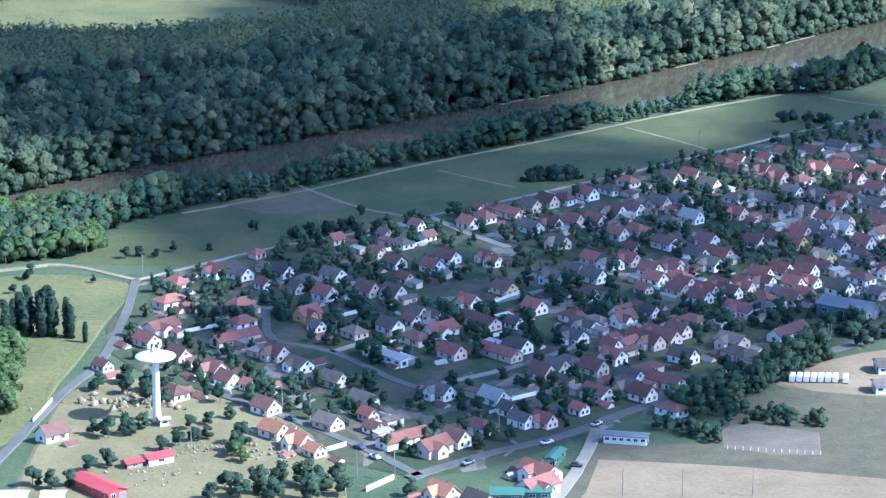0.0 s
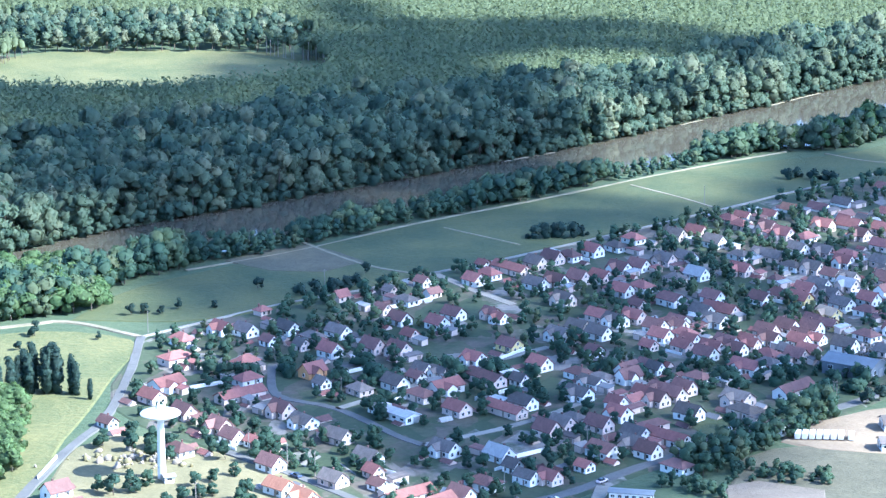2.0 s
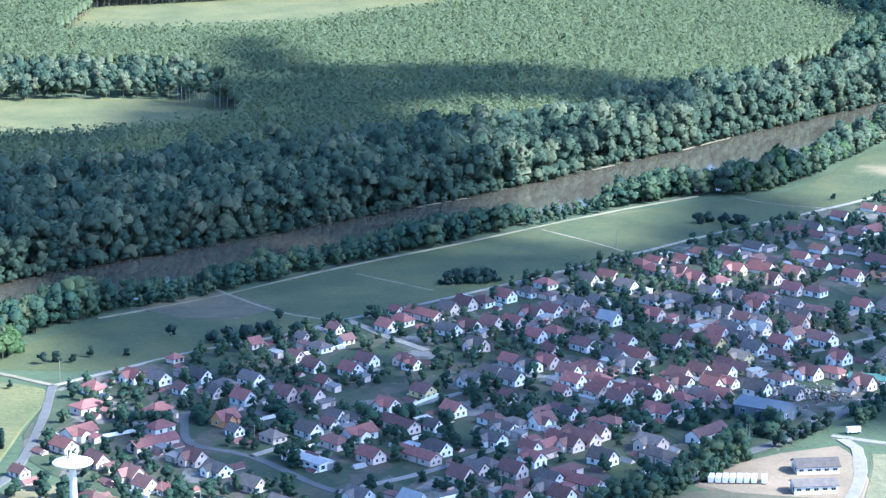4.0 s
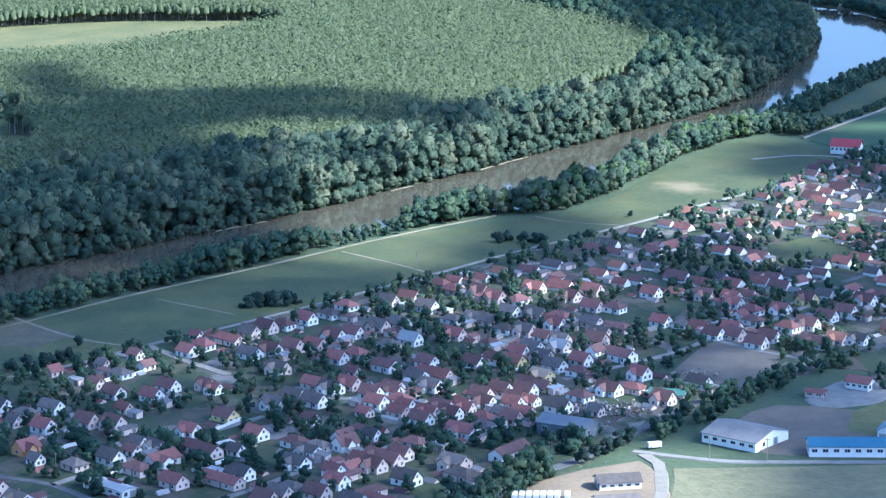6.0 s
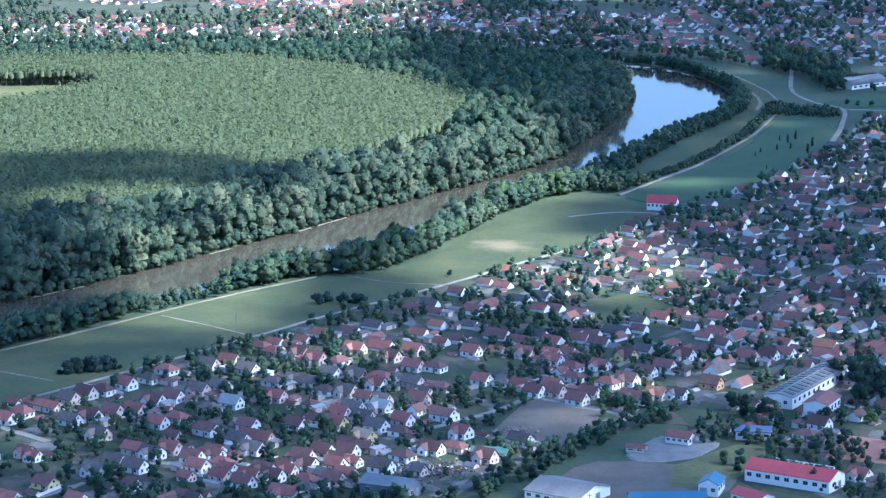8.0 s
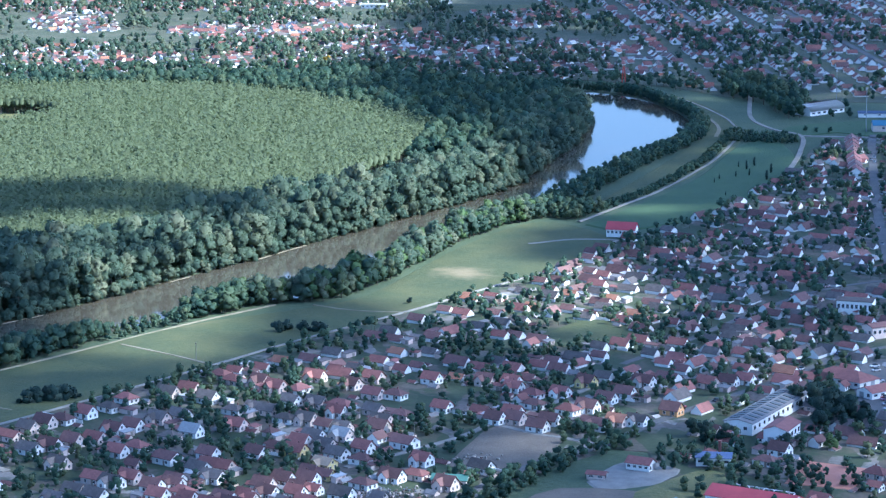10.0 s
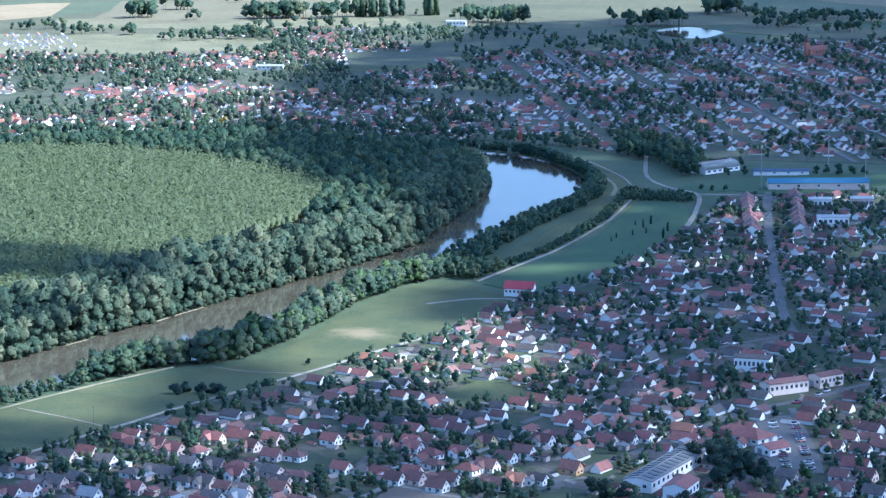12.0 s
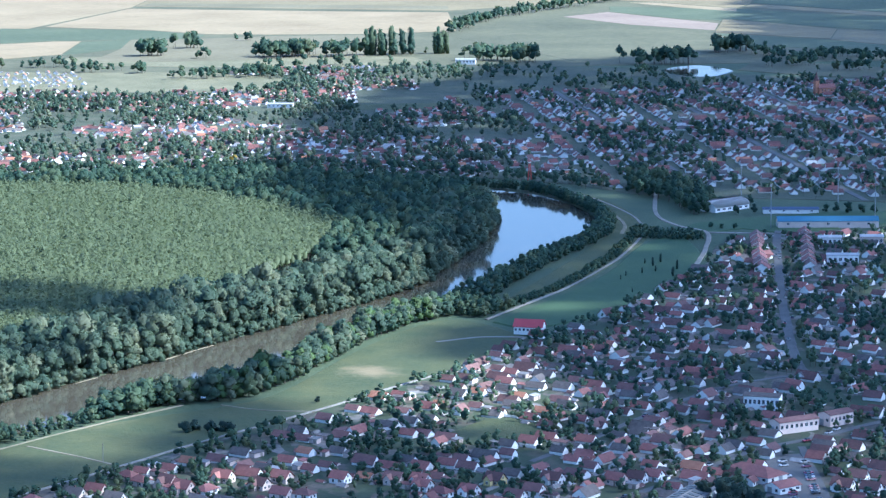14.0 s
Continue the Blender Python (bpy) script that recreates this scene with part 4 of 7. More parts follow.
HOUSES_B = [
    (124, 1157, "rb2"), (379, 1394, "gb2"), (174, 1203, "gb2"), (622, 1618, "ra4"), (-96, 949, "ra3"), (387, 1396, "db2"),
    (442, 1447, "db2"), (206, 1227, "db2"), (528, 1526, "db2"), (569, 1564, "ra2"), (296, 1305, "gb2"), (361, 1365, "gb2"),
    (275, 1283, "rb2"), (460, 1455, "rb2"), (283, 1288, "ob2o"), (307, 1310, "ob2"), (34, 1055, "gb2"), (-49, 977, "gb2"),
    (110, 1125, "gb2"), (350, 1348, "nb2"), (-40, 984, "gb2"), (42, 1059, "db2"), (-18, 1002, "db2"), (223, 1224, "db2"),
    (68, 1079, "db2"), (51, 1063, "db2"), (76, 1084, "db2"), (87, 1094, "gb2"), (249, 1244, "wb2"), (60, 1067, "rb2"),
    (170, 1169, "rb2"), (-71, 944, "ra2"), (202, 1197, "ob2"), (140, 1139, "rb2"), (2, 1009, "db2"), (159, 1155, "rb2"),
    (260, 1249, "gb2"), (96, 1096, "gb2"), (179, 1173, "gb2"), (-96, 916, "ra3"), (191, 1182, "rb2"), (338, 1318, "gb2"),
    (269, 1253, "gb2"), (508, 1473, "gb2"), (-4, 996, "rb2"),
]
HOUSES_C = [
    (171, 1159, "rb2"), (392, 1364, "db2"), (298, 1276, "db3"), (-42, 958, "rb2"), (325, 1299, "ob2"), (149, 1134, "ra2"),
    (16, 1010, "db3"), (216, 1195, "gb2"), (373, 1341, "gb2"), (402, 1365, "rb2"), (454, 1413, "rb2"), (44, 1030, "gb2"),
    (361, 1325, "db2"), (545, 1496, "na2"), (-27, 963, "db2"), (254, 1224, "rb2"), (-69, 923, "ra2"), (128, 1106, "gb3"),
    (19, 1004, "rb2"), (89, 1065, "gb2"), (67, 1044, "rb2"), (75, 1051, "rb2"), (143, 1114, "gb2"), (468, 1416, "gb2"),
    (261, 1223, "db2"), (198, 1164, "rb2"), (98, 1070, "wb2"), (172, 1138, "db2"), (447, 1394, "rb2"), (183, 1148, "rb2"),
    (206, 1169, "db2"), (492, 1435, "ra2"), (-111, 873, "db1"), (132, 1099, "gb2"), (-47, 932, "ra2o"), (366, 1312, "rb2"),
    (-70, 904, "ra4"), (116, 1077, "rb2"), (153, 1108, "gb2"), (417, 1353, "db2"), (341, 1282, "db2"), (-87, 883, "db2"),
    (583, 1507, "ra4"), (389, 1321, "gb2"), (137, 1085, "gb2"),
]
HOUSES_D = [
    (366, 1297, "db2"), (326, 1257, "ob2y"), (528, 1443, "rb2"), (162, 1102, "rb3"), (85, 1030, "db3"), (317, 1246, "rb2"),
    (462, 1380, "da4"), (207, 1141, "rb2"), (381, 1301, "db2"), (22, 966, "db2y"), (145, 1080, "gb2"), (232, 1161, "rb2"),
    (-9, 935, "gb2"), (40, 980, "gb2"), (62, 1000, "gb2"), (219, 1146, "ob2"), (187, 1116, "db2"), (69, 1005, "rb2"),
    (101, 1034, "db2"), (9, 948, "rb2"), (-30, 911, "gb2"), (-11, 926, "db1"), (-55, 885, "db2"), (-74, 867, "db2"),
    (-3, 932, "gb2"), (-18, 917, "gb2"), (480, 1380, "da3"), (406, 1309, "gb2"), (151, 1070, "db2"), (174, 1091, "gb2"),
    (366, 1269, "gb2"), (95, 1013, "gb2"), (435, 1329, "rb3"), (-85, 843, "db2"), (119, 1032, "db2"), (85, 1000, "db3"),
    (127, 1039, "db2"), (229, 1134, "db2"), (-69, 856, "db2"), (266, 1168, "db2"), (76, 990, "db2"), (338, 1234, "rb3"),
    (157, 1065, "gb2"), (258, 1159, "rb2"), (292, 1189, "gb2"),
]
HOUSES_E = [
    (-47, 873, "gb2"), (104, 1012, "rb2"), (84, 993, "db3"), (513, 1392, "rb2"), (-1, 913, "ra3"), (-9, 904, "db3"),
    (277, 1170, "gb2y"), (-118, 802, "da2"), (13, 924, "db4"), (32, 941, "rb2"), (303, 1193, "rb2"), (184, 1082, "db2"),
    (52, 959, "db1"), (-62, 852, "rb1"), (247, 1138, "db2"), (99, 999, "gb2"), (77, 978, "rb2"), (134, 1031, "rb2y"),
    (239, 1128, "rb2"), (265, 1151, "db2"), (288, 1172, "db2"), (146, 1038, "gb2"), (202, 1090, "rb2"), (238, 1119, "rb2"),
    (416, 1282, "gb2"), (391, 1258, "ra2"), (87, 972, "rb2"), (168, 1046, "da2"), (210, 1085, "gb2"), (-35, 856, "gb2"),
    (45, 930, "db2"), (500, 1353, "gb3"), (84, 965, "rb2"), (149, 1024, "gb2"), (329, 1191, "rb2"), (3, 887, "rb2"),
    (321, 1183, "gb2"), (311, 1172, "gb2"), (377, 1233, "da2"), (402, 1255, "rb2"), (243, 1106, "rb2"), (-55, 828, "db2"),
    (216, 1080, "rb2"), (142, 1010, "yb2y"), (53, 926, "gb3"),
]
HOUSES_F = [
    (116, 984, "db2"), (62, 933, "da2"), (361, 1211, "gb2"), (346, 1197, "wb3"), (124, 990, "db2"), (135, 1000, "db2"),
    (108, 974, "rb2"), (49, 919, "gb3"), (280, 1132, "gb2"), (25, 894, "gb2"), (270, 1122, "db2y"), (177, 1035, "db3"),
    (19, 887, "rb4"), (91, 954, "db2"), (72, 936, "gb2"), (255, 1106, "rb2"), (293, 1141, "ra4"), (157, 1014, "db2"),
    (62, 925, "da2"), (108, 967, "rb2"), (102, 961, "db2"), (116, 974, "db2"), (133, 989, "db2"), (140, 995, "db2y"),
    (240, 1088, "db2"), (44, 904, "gb2"), (219, 1066, "db2"), (228, 1074, "rb2"), (128, 980, "db2"), (-25, 834, "gb2"),
    (227, 1064, "db2"), (-51, 805, "ob2"), (113, 954, "rb2"), (326, 1151, "ra3"), (375, 1195, "ra2"), (-35, 813, "gb2"),
    (86, 925, "db2"), (66, 906, "rb2"), (294, 1118, "db2"), (-1, 843, "gb2"), (72, 911, "db3"), (316, 1138, "db2"),
    (-23, 821, "rb1"), (56, 894, "rb2"), (362, 1179, "yb2y"),
]
HOUSES_G = [
    (251, 1075, "rb2"), (307, 1127, "db2"), (62, 898, "ra3"), (104, 937, "rb3"), (41, 877, "gb2"), (128, 958, "rb2"),
    (112, 943, "gb2"), (271, 1091, "db2"), (152, 980, "db2"), (398, 1209, "rb2"), (336, 1151, "ra3"), (123, 952, "db2"),
    (281, 1099, "db2"), (80, 911, "db2"), (240, 1060, "db2"), (260, 1078, "db2"), (37, 870, "gb2"), (164, 987, "db2"),
    (-43, 794, "ob2"), (76, 904, "db2"), (32, 863, "db2"), (233, 1050, "db2"), (70, 898, "db2"), (142, 965, "gb2"),
    (56, 881, "rb2"), (173, 989, "rb3"), (49, 869, "db2"), (16, 838, "wb2"), (-38, 787, "ob1"), (343, 1136, "rb2"),
    (379, 1166, "na4"), (256, 1049, "db3"), (-12, 798, "ra4"), (266, 1053, "ob2"), (329, 1111, "db2"), (383, 1157, "na4"),
    (11, 810, "db3"), (389, 1162, "nb2"), (337, 1113, "rb2"), (359, 1133, "ob2"), (274, 1052, "gb2"), (49, 842, "db3"),
    (402, 1170, "rb2"), (292, 1066, "db2o"), (98, 885, "gb3"),
]
HOUSES_H = [
    (4, 797, "db2"), (59, 848, "gb2"), (24, 815, "gb3"), (-3, 789, "ra3"), (359, 1126, "ob3"), (70, 856, "rb4"),
    (31, 815, "rb2"), (63, 841, "db2"), (71, 827, "db2"), (428, 1153, "wb2"), (0, 749, "ob2"), (416, 1130, "rb1"),
    (28, 767, "rb3"), (10, 741, "gb2"), (27, 754, "ra3"), (432, 1116, "db1"), (420, 1090, "db2"), (408, 1076, "db2"),
    (431, 1092, "db2"), (373, 1033, "gb2"), (417, 1067, "db2"), (428, 1073, "db2"), (393, 1028, "db2"), (403, 1025, "db2"),
    (386, 1007, "db2"), (340, 955, "rb2"), (396, 998, "gb2"), (350, 942, "db2"), (375, 947, "rb2"), (365, 919, "wb2"),
]

HOUSES_I = [(97, 898, 'gb3'), (117, 910, 'da4'), (126, 971, 'rb2'), (133, 975, 'rb2'), (120, 960, 'gb1'), (100, 969, 'db2'), (94, 962, 'rb2'), (69, 941, 'db2'), (64, 868, 'da4'), (160, 1030, 'rb2'), (175, 1047, 'db2'), (171, 1060, 'db2'), (179, 1008, 'rb2'), (155, 1052, 'wb2'), (144, 1053, 'gb2'), (86, 982, 'rb2'), (56, 1007, 'rb2'), (127, 1045, 'db2')]
ALL_HOUSES = sum([HOUSES_I, HOUSES_A, HOUSES_B, HOUSES_C, HOUSES_D, HOUSES_E, HOUSES_F, HOUSES_G, HOUSES_H], [])
# smaller houses in the gaps between those
rng = random.Random(77)
filled = 0
while filled < 95:
    x, y = rng.uniform(-100, 420), rng.uniform(790, 1420)
    if not inside(VILLAGE, [x], [y])[0] or any(inside(p_, [x], [y])[0] for p_ in (GREEN_LOT, BROWN_PLOT)):
        filled += 0.002
        continue
    if min(math.hypot(x - a, y - b_) for a, b_, _ in ALL_HOUSES) > 9.0 and min(away(v[0], [x], [y])[0] for v in ROADS.values()) > 6.0 and away(DIKE, [x], [y])[0] > 6:
        ALL_HOUSES.append((x, y, rng.choice(("db1", "gb1", "rb1", "db2", "gb2", "rb2", "da1", "ra1"))))
        filled += 1
    filled += 0.004
hx, hy = (np.array([hh[i] for hh in ALL_HOUSES], float) for i in (0, 1))
NEAREST = set(sorted(range(len(ALL_HOUSES)), key=lambda i: ALL_HOUSES[i][1] + 0.25 * abs(ALL_HOUSES[i][0]))[:296])
FARTHER = []
for i, (x, y, code) in enumerate(ALL_HOUSES):
    rng = random.Random(i * 31 + 5)
    if i not in NEAREST:
        FARTHER.append((x, y, code))
        continue
    roof, axis, size = code[0], code[1], code[2]
    wall = code[3] if len(code) > 3 else rng.choice("wwwwpp")
    variant = {"1": 0, "4": 0}.get(size, rng.choice((0, 0, 0, 1, 1, 2) if size == "2" else (0, 1, 1, 2)))
    if axis == "a" and variant == 0 and rng.random() < 0.5:
        variant = 2
    d = np.hypot(hx - x, hy - y)
    d[i] = 99
    fit = max(0.7, min(1.0, d.min() / (8.5 if size in "12" else 10.0)))
    m = pose(x, y, 0.15, 0, 0, (-47 if axis == "b" else 43) + rng.uniform(-4, 4)) @ Matrix.Diagonal((fit, fit, max(fit, 0.85) * rng.uniform(0.94, 1.08), 1))
    key = (roof, size, wall, variant)
    if key in PROTO:
        put_copy(PROTO[key], m)
    else:
        PROTO[key] = house(*key)
        PROTO[key].matrix_basis = m

# ---- sheds and plot walls behind the houses ----
def shed(roof, l, w, h, label):
    top = new("shed")
    bm = bmesh.new()
    v = box(bm, -l / 2, -w / 2, -0.2, l / 2, w / 2, h)
    for q_ in v[6:]:
        q_.co.z += 0.5
    part("wall", bm, M["plaster_p"], top)
    bm = bmesh.new()
    pts = [(sx * (l / 2 + 0.3), sy * (w / 2 + 0.3), h + 0.25 + 0.25 * sy + dz) for dz in (0.03, 0.2) for sx, sy in ((-1, -1), (1, -1), (1, 1), (-1, 1))]
    v = [bm.verts.new(p) for p in pts]
    for f in ((3, 2, 1, 0), (4, 5, 6, 7), (0, 1, 5, 4), (1, 2, 6, 5), (2, 3, 7, 6), (3, 0, 4, 7)):
        bm.faces.new([v[i] for i in f])
    part("roof", bm, M[roof], top)
    bm = bmesh.new()
    box(bm, l * 0.1, -w / 2 - 0.05, -0.1, l * 0.1 + 1.6, -w / 2 + 0.04, h * 0.85)
    part("door", bm, M["wood_pole"], top)
    return tagged(top, label, "shed", "sheds behind the houses")

SHEDS = [shed("roof_d", 7.5, 2.8, 2.0, "low shed with brown tiled lean-to roof"), shed("asbestos", 5.0, 3.0, 2.0, "low shed with grey sheet roof"), shed("roof_r", 4.6, 2.8, 2.1, "small shed with red tiled roof"), shed("roof_w", 6.0, 2.6, 2.2, "low store with pale flat roof"), shed("roof_g", 6.5, 3.0, 2.0, "low garage with dark flat roof")]
used = set()
for i, (x, y, code) in enumerate(ALL_HOUSES):
    rng = random.Random(i * 13 + 2)
    if rng.random() > 0.62:
        continue
    a = radians(-47)
    s = rng.choice((-1, 1)) * rng.uniform(6.0, 9.5)
    o = rng.uniform(-3.5, 3.5)
    cx, cy = x + s * math.cos(a) - o * math.sin(a), y + s * math.sin(a) + o * math.cos(a)
    d = np.hypot(hx - cx, hy - cy)
    if d.min() < 5.6 or not inside(VILLAGE, [cx], [cy])[0] or min(away(v[0], [cx], [cy])[0] for v in ROADS.values()) < 4.2:
        continue
    k = rng.randrange(len(SHEDS))
    m = pose(cx, cy, 0.15, 0, 0, (-47 if rng.random() < 0.6 else 43) + rng.uniform(-4, 4))
    if k in used:
        put_copy(SHEDS[k], m)
    else:
        used.add(k)
        SHEDS[k].matrix_basis = m

# ---- larger buildings ----
def hall_window(parent, x, y, z, nx, ny, w, h):
    """A window of a larger building: frame with two panes set in it."""
    def slab(bm, a0, a1, z0, z1, d0, d1):
        p = [(x - ny * a + nx * d, y + nx * a + ny * d) for a, d in ((a0, d0), (a1, d0), (a1, d1), (a0, d1))]
        v = [bm.verts.new((*q_, zz)) for zz in (z0, z1) for q_ in p]
        for f in ((3, 2, 1, 0), (4, 5, 6, 7), (0, 1, 5, 4), (1, 2, 6, 5), (2, 3, 7, 6), (3, 0, 4, 7)):
            bm.faces.new([v[i] for i in f])
        bmesh.ops.recalc_face_normals(bm, faces=bm.faces)
    bm = bmesh.new()
    slab(bm, -w / 2 - 0.1, w / 2 + 0.1, z - h / 2 - 0.1, z + h / 2 + 0.1, -0.05, 0.04)
    frame_ob = part("window", bm, M["white_paint"], parent)
    for a0, a1 in ((-w / 2, -0.04), (0.04, w / 2)):
        bm = bmesh.new()
        slab(bm, a0, a1, z - h / 2, z + h / 2, 0.02, 0.07)
        part("pane", bm, M["glass"], frame_ob)

def hall(name, label, x, y, rz, l, w, h, rh, roof, wall, windows=5, category="building", hipped=False, over=0.5):
    """A long low building with a roof, a row of windows on both long sides and gates at the end."""
    top = new(name)
    bm = bmesh.new()
    if hipped:
        box(bm, -l / 2, -w / 2, -0.3, l / 2, w / 2, h)
    else:
        gable_body(bm, l, w, h, rh)
    part("wall", bm, M[wall], top)
    bm = bmesh.new()
    if hipped:
        hip_roof(bm, l, w, h, rh, over)
    else:
        gable_roof(bm, l, w, h, rh, over)
    part("roof", bm, M[roof], top)
    for i in range(windows):
        a = -l / 2 + l * (i + 0.5) / windows
        for s in ((-1, 1) if abs(rz) > 90 else (-1,)):
            hall_window(top, a, s * w / 2, h * 0.6, 0, s, min(1.8, l / windows * 0.5), h * 0.3)
    for s in (-1, 1):
        hall_window(top, s * l / 2, -w * 0.25, h * 0.55, s, 0, 1.4, 1.3)
        bm = bmesh.new()
        box(bm, s * l / 2 - 0.06, w * 0.05, -0.1, s * l / 2 + 0.06, w * 0.05 + 2.6, min(h * 0.85, 3.0))
        part("gate", bm, M["grey_metal"], top)
    top.matrix_basis = pose(x, y, 0.2, 0, 0, rz)
    return tagged(top, label, category)

hall("guesthouse", "white guesthouse with bright red roof beside the levee", 374, 1472, -28, 16, 8.5, 4.2, 3.4, "red_sheet", "plaster_w", 7)
hall("metal_shed", "blue-grey sheet metal shed among houses", 141, 936, -35, 19, 11, 4.5, 2.0, "grey_sheet", "grey_sheet", 3)
hall("warehouse", "white warehouse with grey corrugated roof", 201, 921, -45, 22, 21, 3.3, 2.6, "asbestos", "plaster_w", 6)
hall("workshop", "long white workshop with bright blue roof", 232, 902, -7, 26, 9, 3.6, 2.0, "blue_sheet", "white_paint", 7)
hall("workshop", "small white workshop with bright blue roof", 252, 918, 62, 11, 7, 4.2, 1.8, "blue_sheet", "white_paint", 3)
hall("market_hall", "long white hall with bright red sheet roof", 284, 924, -43, 33, 13, 4.5, 2.6, "red_sheet", "white_paint", 9)
hall("shop", "small shop with dark red roof and white walls", 262, 901, -60, 13, 8, 3.4, 1.6, "red_sheet", "white_paint", 3)
hall("annex", "small red-roofed annex of the supermarket", 383, 1080, 25, 12, 9, 3.0, 1.8, "roof_r", "plaster_w", 3)
hall("gym", "white blockish hall with dark red roof", 323, 1017, 55, 17, 9.5, 6.0, 1.6, "roof_r", "white_paint", 4)
hall("low_house", "white house with red hipped roof and yard", 258, 985, -40, 9.5, 5.8, 3.0, 1.8, "roof_r", "plaster_w", 4)
hall("red_shed", "low red-roofed shed behind a hedge", 239, 976, -30, 7, 4, 2.0, 0.8, "roof_r", "plaster_p", 2)
hall("office", "white house with blue roof in a paved yard", 287, 987, -20, 13, 7.5, 3.4, 1.3, "roof_n", "plaster_w", 4)
hall("supermarket", "low supermarket with red hipped roof beside the car park", 379, 1106, -58, 26, 13, 3.4, 3.0, "roof_r", "plaster_w", 6, hipped=True)
hall("grandstand", "long white grandstand with blue roof", 680, 1832, -13, 70, 13, 4.6, 2.6, "blue_sheet", "plaster_p", 5)
hall("pavilion", "low building with purple-blue roof behind the sports field", 680, 1908, -15, 40, 7, 2.8, 1.2, "roof_n", "plaster_w", 4)
hall("farm_shed", "long red metal shed on dry grass", -98, 755, -48, 18, 6.5, 2.6, 1.2, "red_sheet", "red_sheet", 3)
hall("farm_shed", "small bright red open shed amid rubble", -84, 781, 32, 8, 5, 2.2, 0.9, "red_sheet", "plaster_w", 1)
hall("farm_shed", "small red lean-to shed amid rubble", -91, 777, 32, 5, 3.5, 1.8, 0.6, "red_sheet", "wood_pole", 1)
hall("white_shed", "low white shed at the edge of the meadow", -122, 746, 0, 9, 5, 2.6, 0.5, "white_paint", "white_paint", 2)
hall("white_shed", "low white shed at the edge of the meadow", -110, 746, 0, 6, 5, 2.6, 0.5, "white_paint", "white_paint", 2)
hall("teal_shed", "teal painted sheet metal shed", 18, 748, 0, 9, 6, 2.8, 0.8, "teal_sheet", "teal_sheet", 2)
hall("teal_shed", "teal painted sheet metal shed", 27, 750, 0, 7, 6, 2.8, 0.8, "teal_sheet", "teal_sheet", 2)
hall("teal_shed", "narrow teal painted store", 33, 781, 70, 10, 3, 2.6, 0.5, "teal_sheet", "teal_sheet", 2)
hall("teal_shed", "teal roofed shed beside the scrapyard", 184, 977, -20, 13, 8, 3.0, 1.2, "teal_sheet", "plaster_p", 3)
hall("container_office", "long white container building beside the street", 55, 799, -12, 13, 4, 2.6, 0.4, "grey_sheet", "white_paint", 6)
hall("glasshouse", "long pale roofed store beside the lane", -18, 884, -50, 20, 6, 2.6, 0.8, "roof_w", "plaster_w", 5)
hall("depot", "white depot building with grey roof in gravel yard", 144, 850, 5, 14, 6.5, 2.8, 1.3, "roof_g", "white_paint", 5)
hall("depot", "white depot building with grey roof in gravel yard", 148, 872, 5, 14, 8, 2.6, 1.8, "roof_g", "white_paint", 5)
hall("flats", "grey and white blocks of flats with balconies", 431, 1245, -30, 17, 9, 6.5, 1.0, "roof_g", "plaster_w", 8)
hall("flats", "pinkish blocks of flats beside the street", 428, 1193, 17, 22, 8, 5.5, 1.2, "roof_d", "plaster_p", 8)
hall("flats", "pinkish blocks of flats beside the street", 452, 1203, 25, 15, 8, 5.5, 1.2, "roof_d", "plaster_p", 6)
hall("school", "long school with brick-red roof beside the court", 660, 1640, 64, 34, 10, 5, 2.0, "roof_r", "plaster_w", 9)
# terraced houses along the street to the sports ground, blocks beside it
for i in range(8):
    t = i / 7
    hall("terrace_house", "white terraced house with red roof along the street", 609 - 42 * t, 1776 - 132 * t, 72, 15, 8.5, 4.0, 3.0, "roof_r" if i % 3 else "roof_d", "plaster_w", 3, "house")
    hall("terrace_house", "white terraced house with red roof along the street", 646 - 47 * t, 1784 - 140 * t, 72, 15, 8.5, 4.0, 3.0, "roof_d" if i % 3 == 1 else "roof_r", "plaster_w", 3, "house")
hall("flat_block", "pale flat block with low roof among trees", 648, 1741, -16, 15, 9, 6.5, 1.0, "roof_w", "plaster_w", 5)
hall("flat_block", "pale flat block with pinkish walls among trees", 676, 1737, -16, 15, 9, 6.5, 1.0, "roof_w", "plaster_p", 5)
hall("flat_block", "pale flat block with low roof among trees", 629, 1666, -16, 20, 9, 6.0, 1.0, "roof_w", "plaster_w", 6)
hall("town_store", "white store with flat pale roof in the far town", 505, 2815, -17, 34, 13, 4.5, 1.0, "roof_w", "plaster_w", 8)
hall("town_store", "white store with flat pale roof in the far town", 452, 2806, -17, 26, 11, 4, 1.0, "roof_w", "plaster_w", 6)
hall("town_store", "white store with flat pale roof in the far town", 757, 3290, -17, 24, 12, 6, 1.0, "roof_w", "plaster_w", 6)

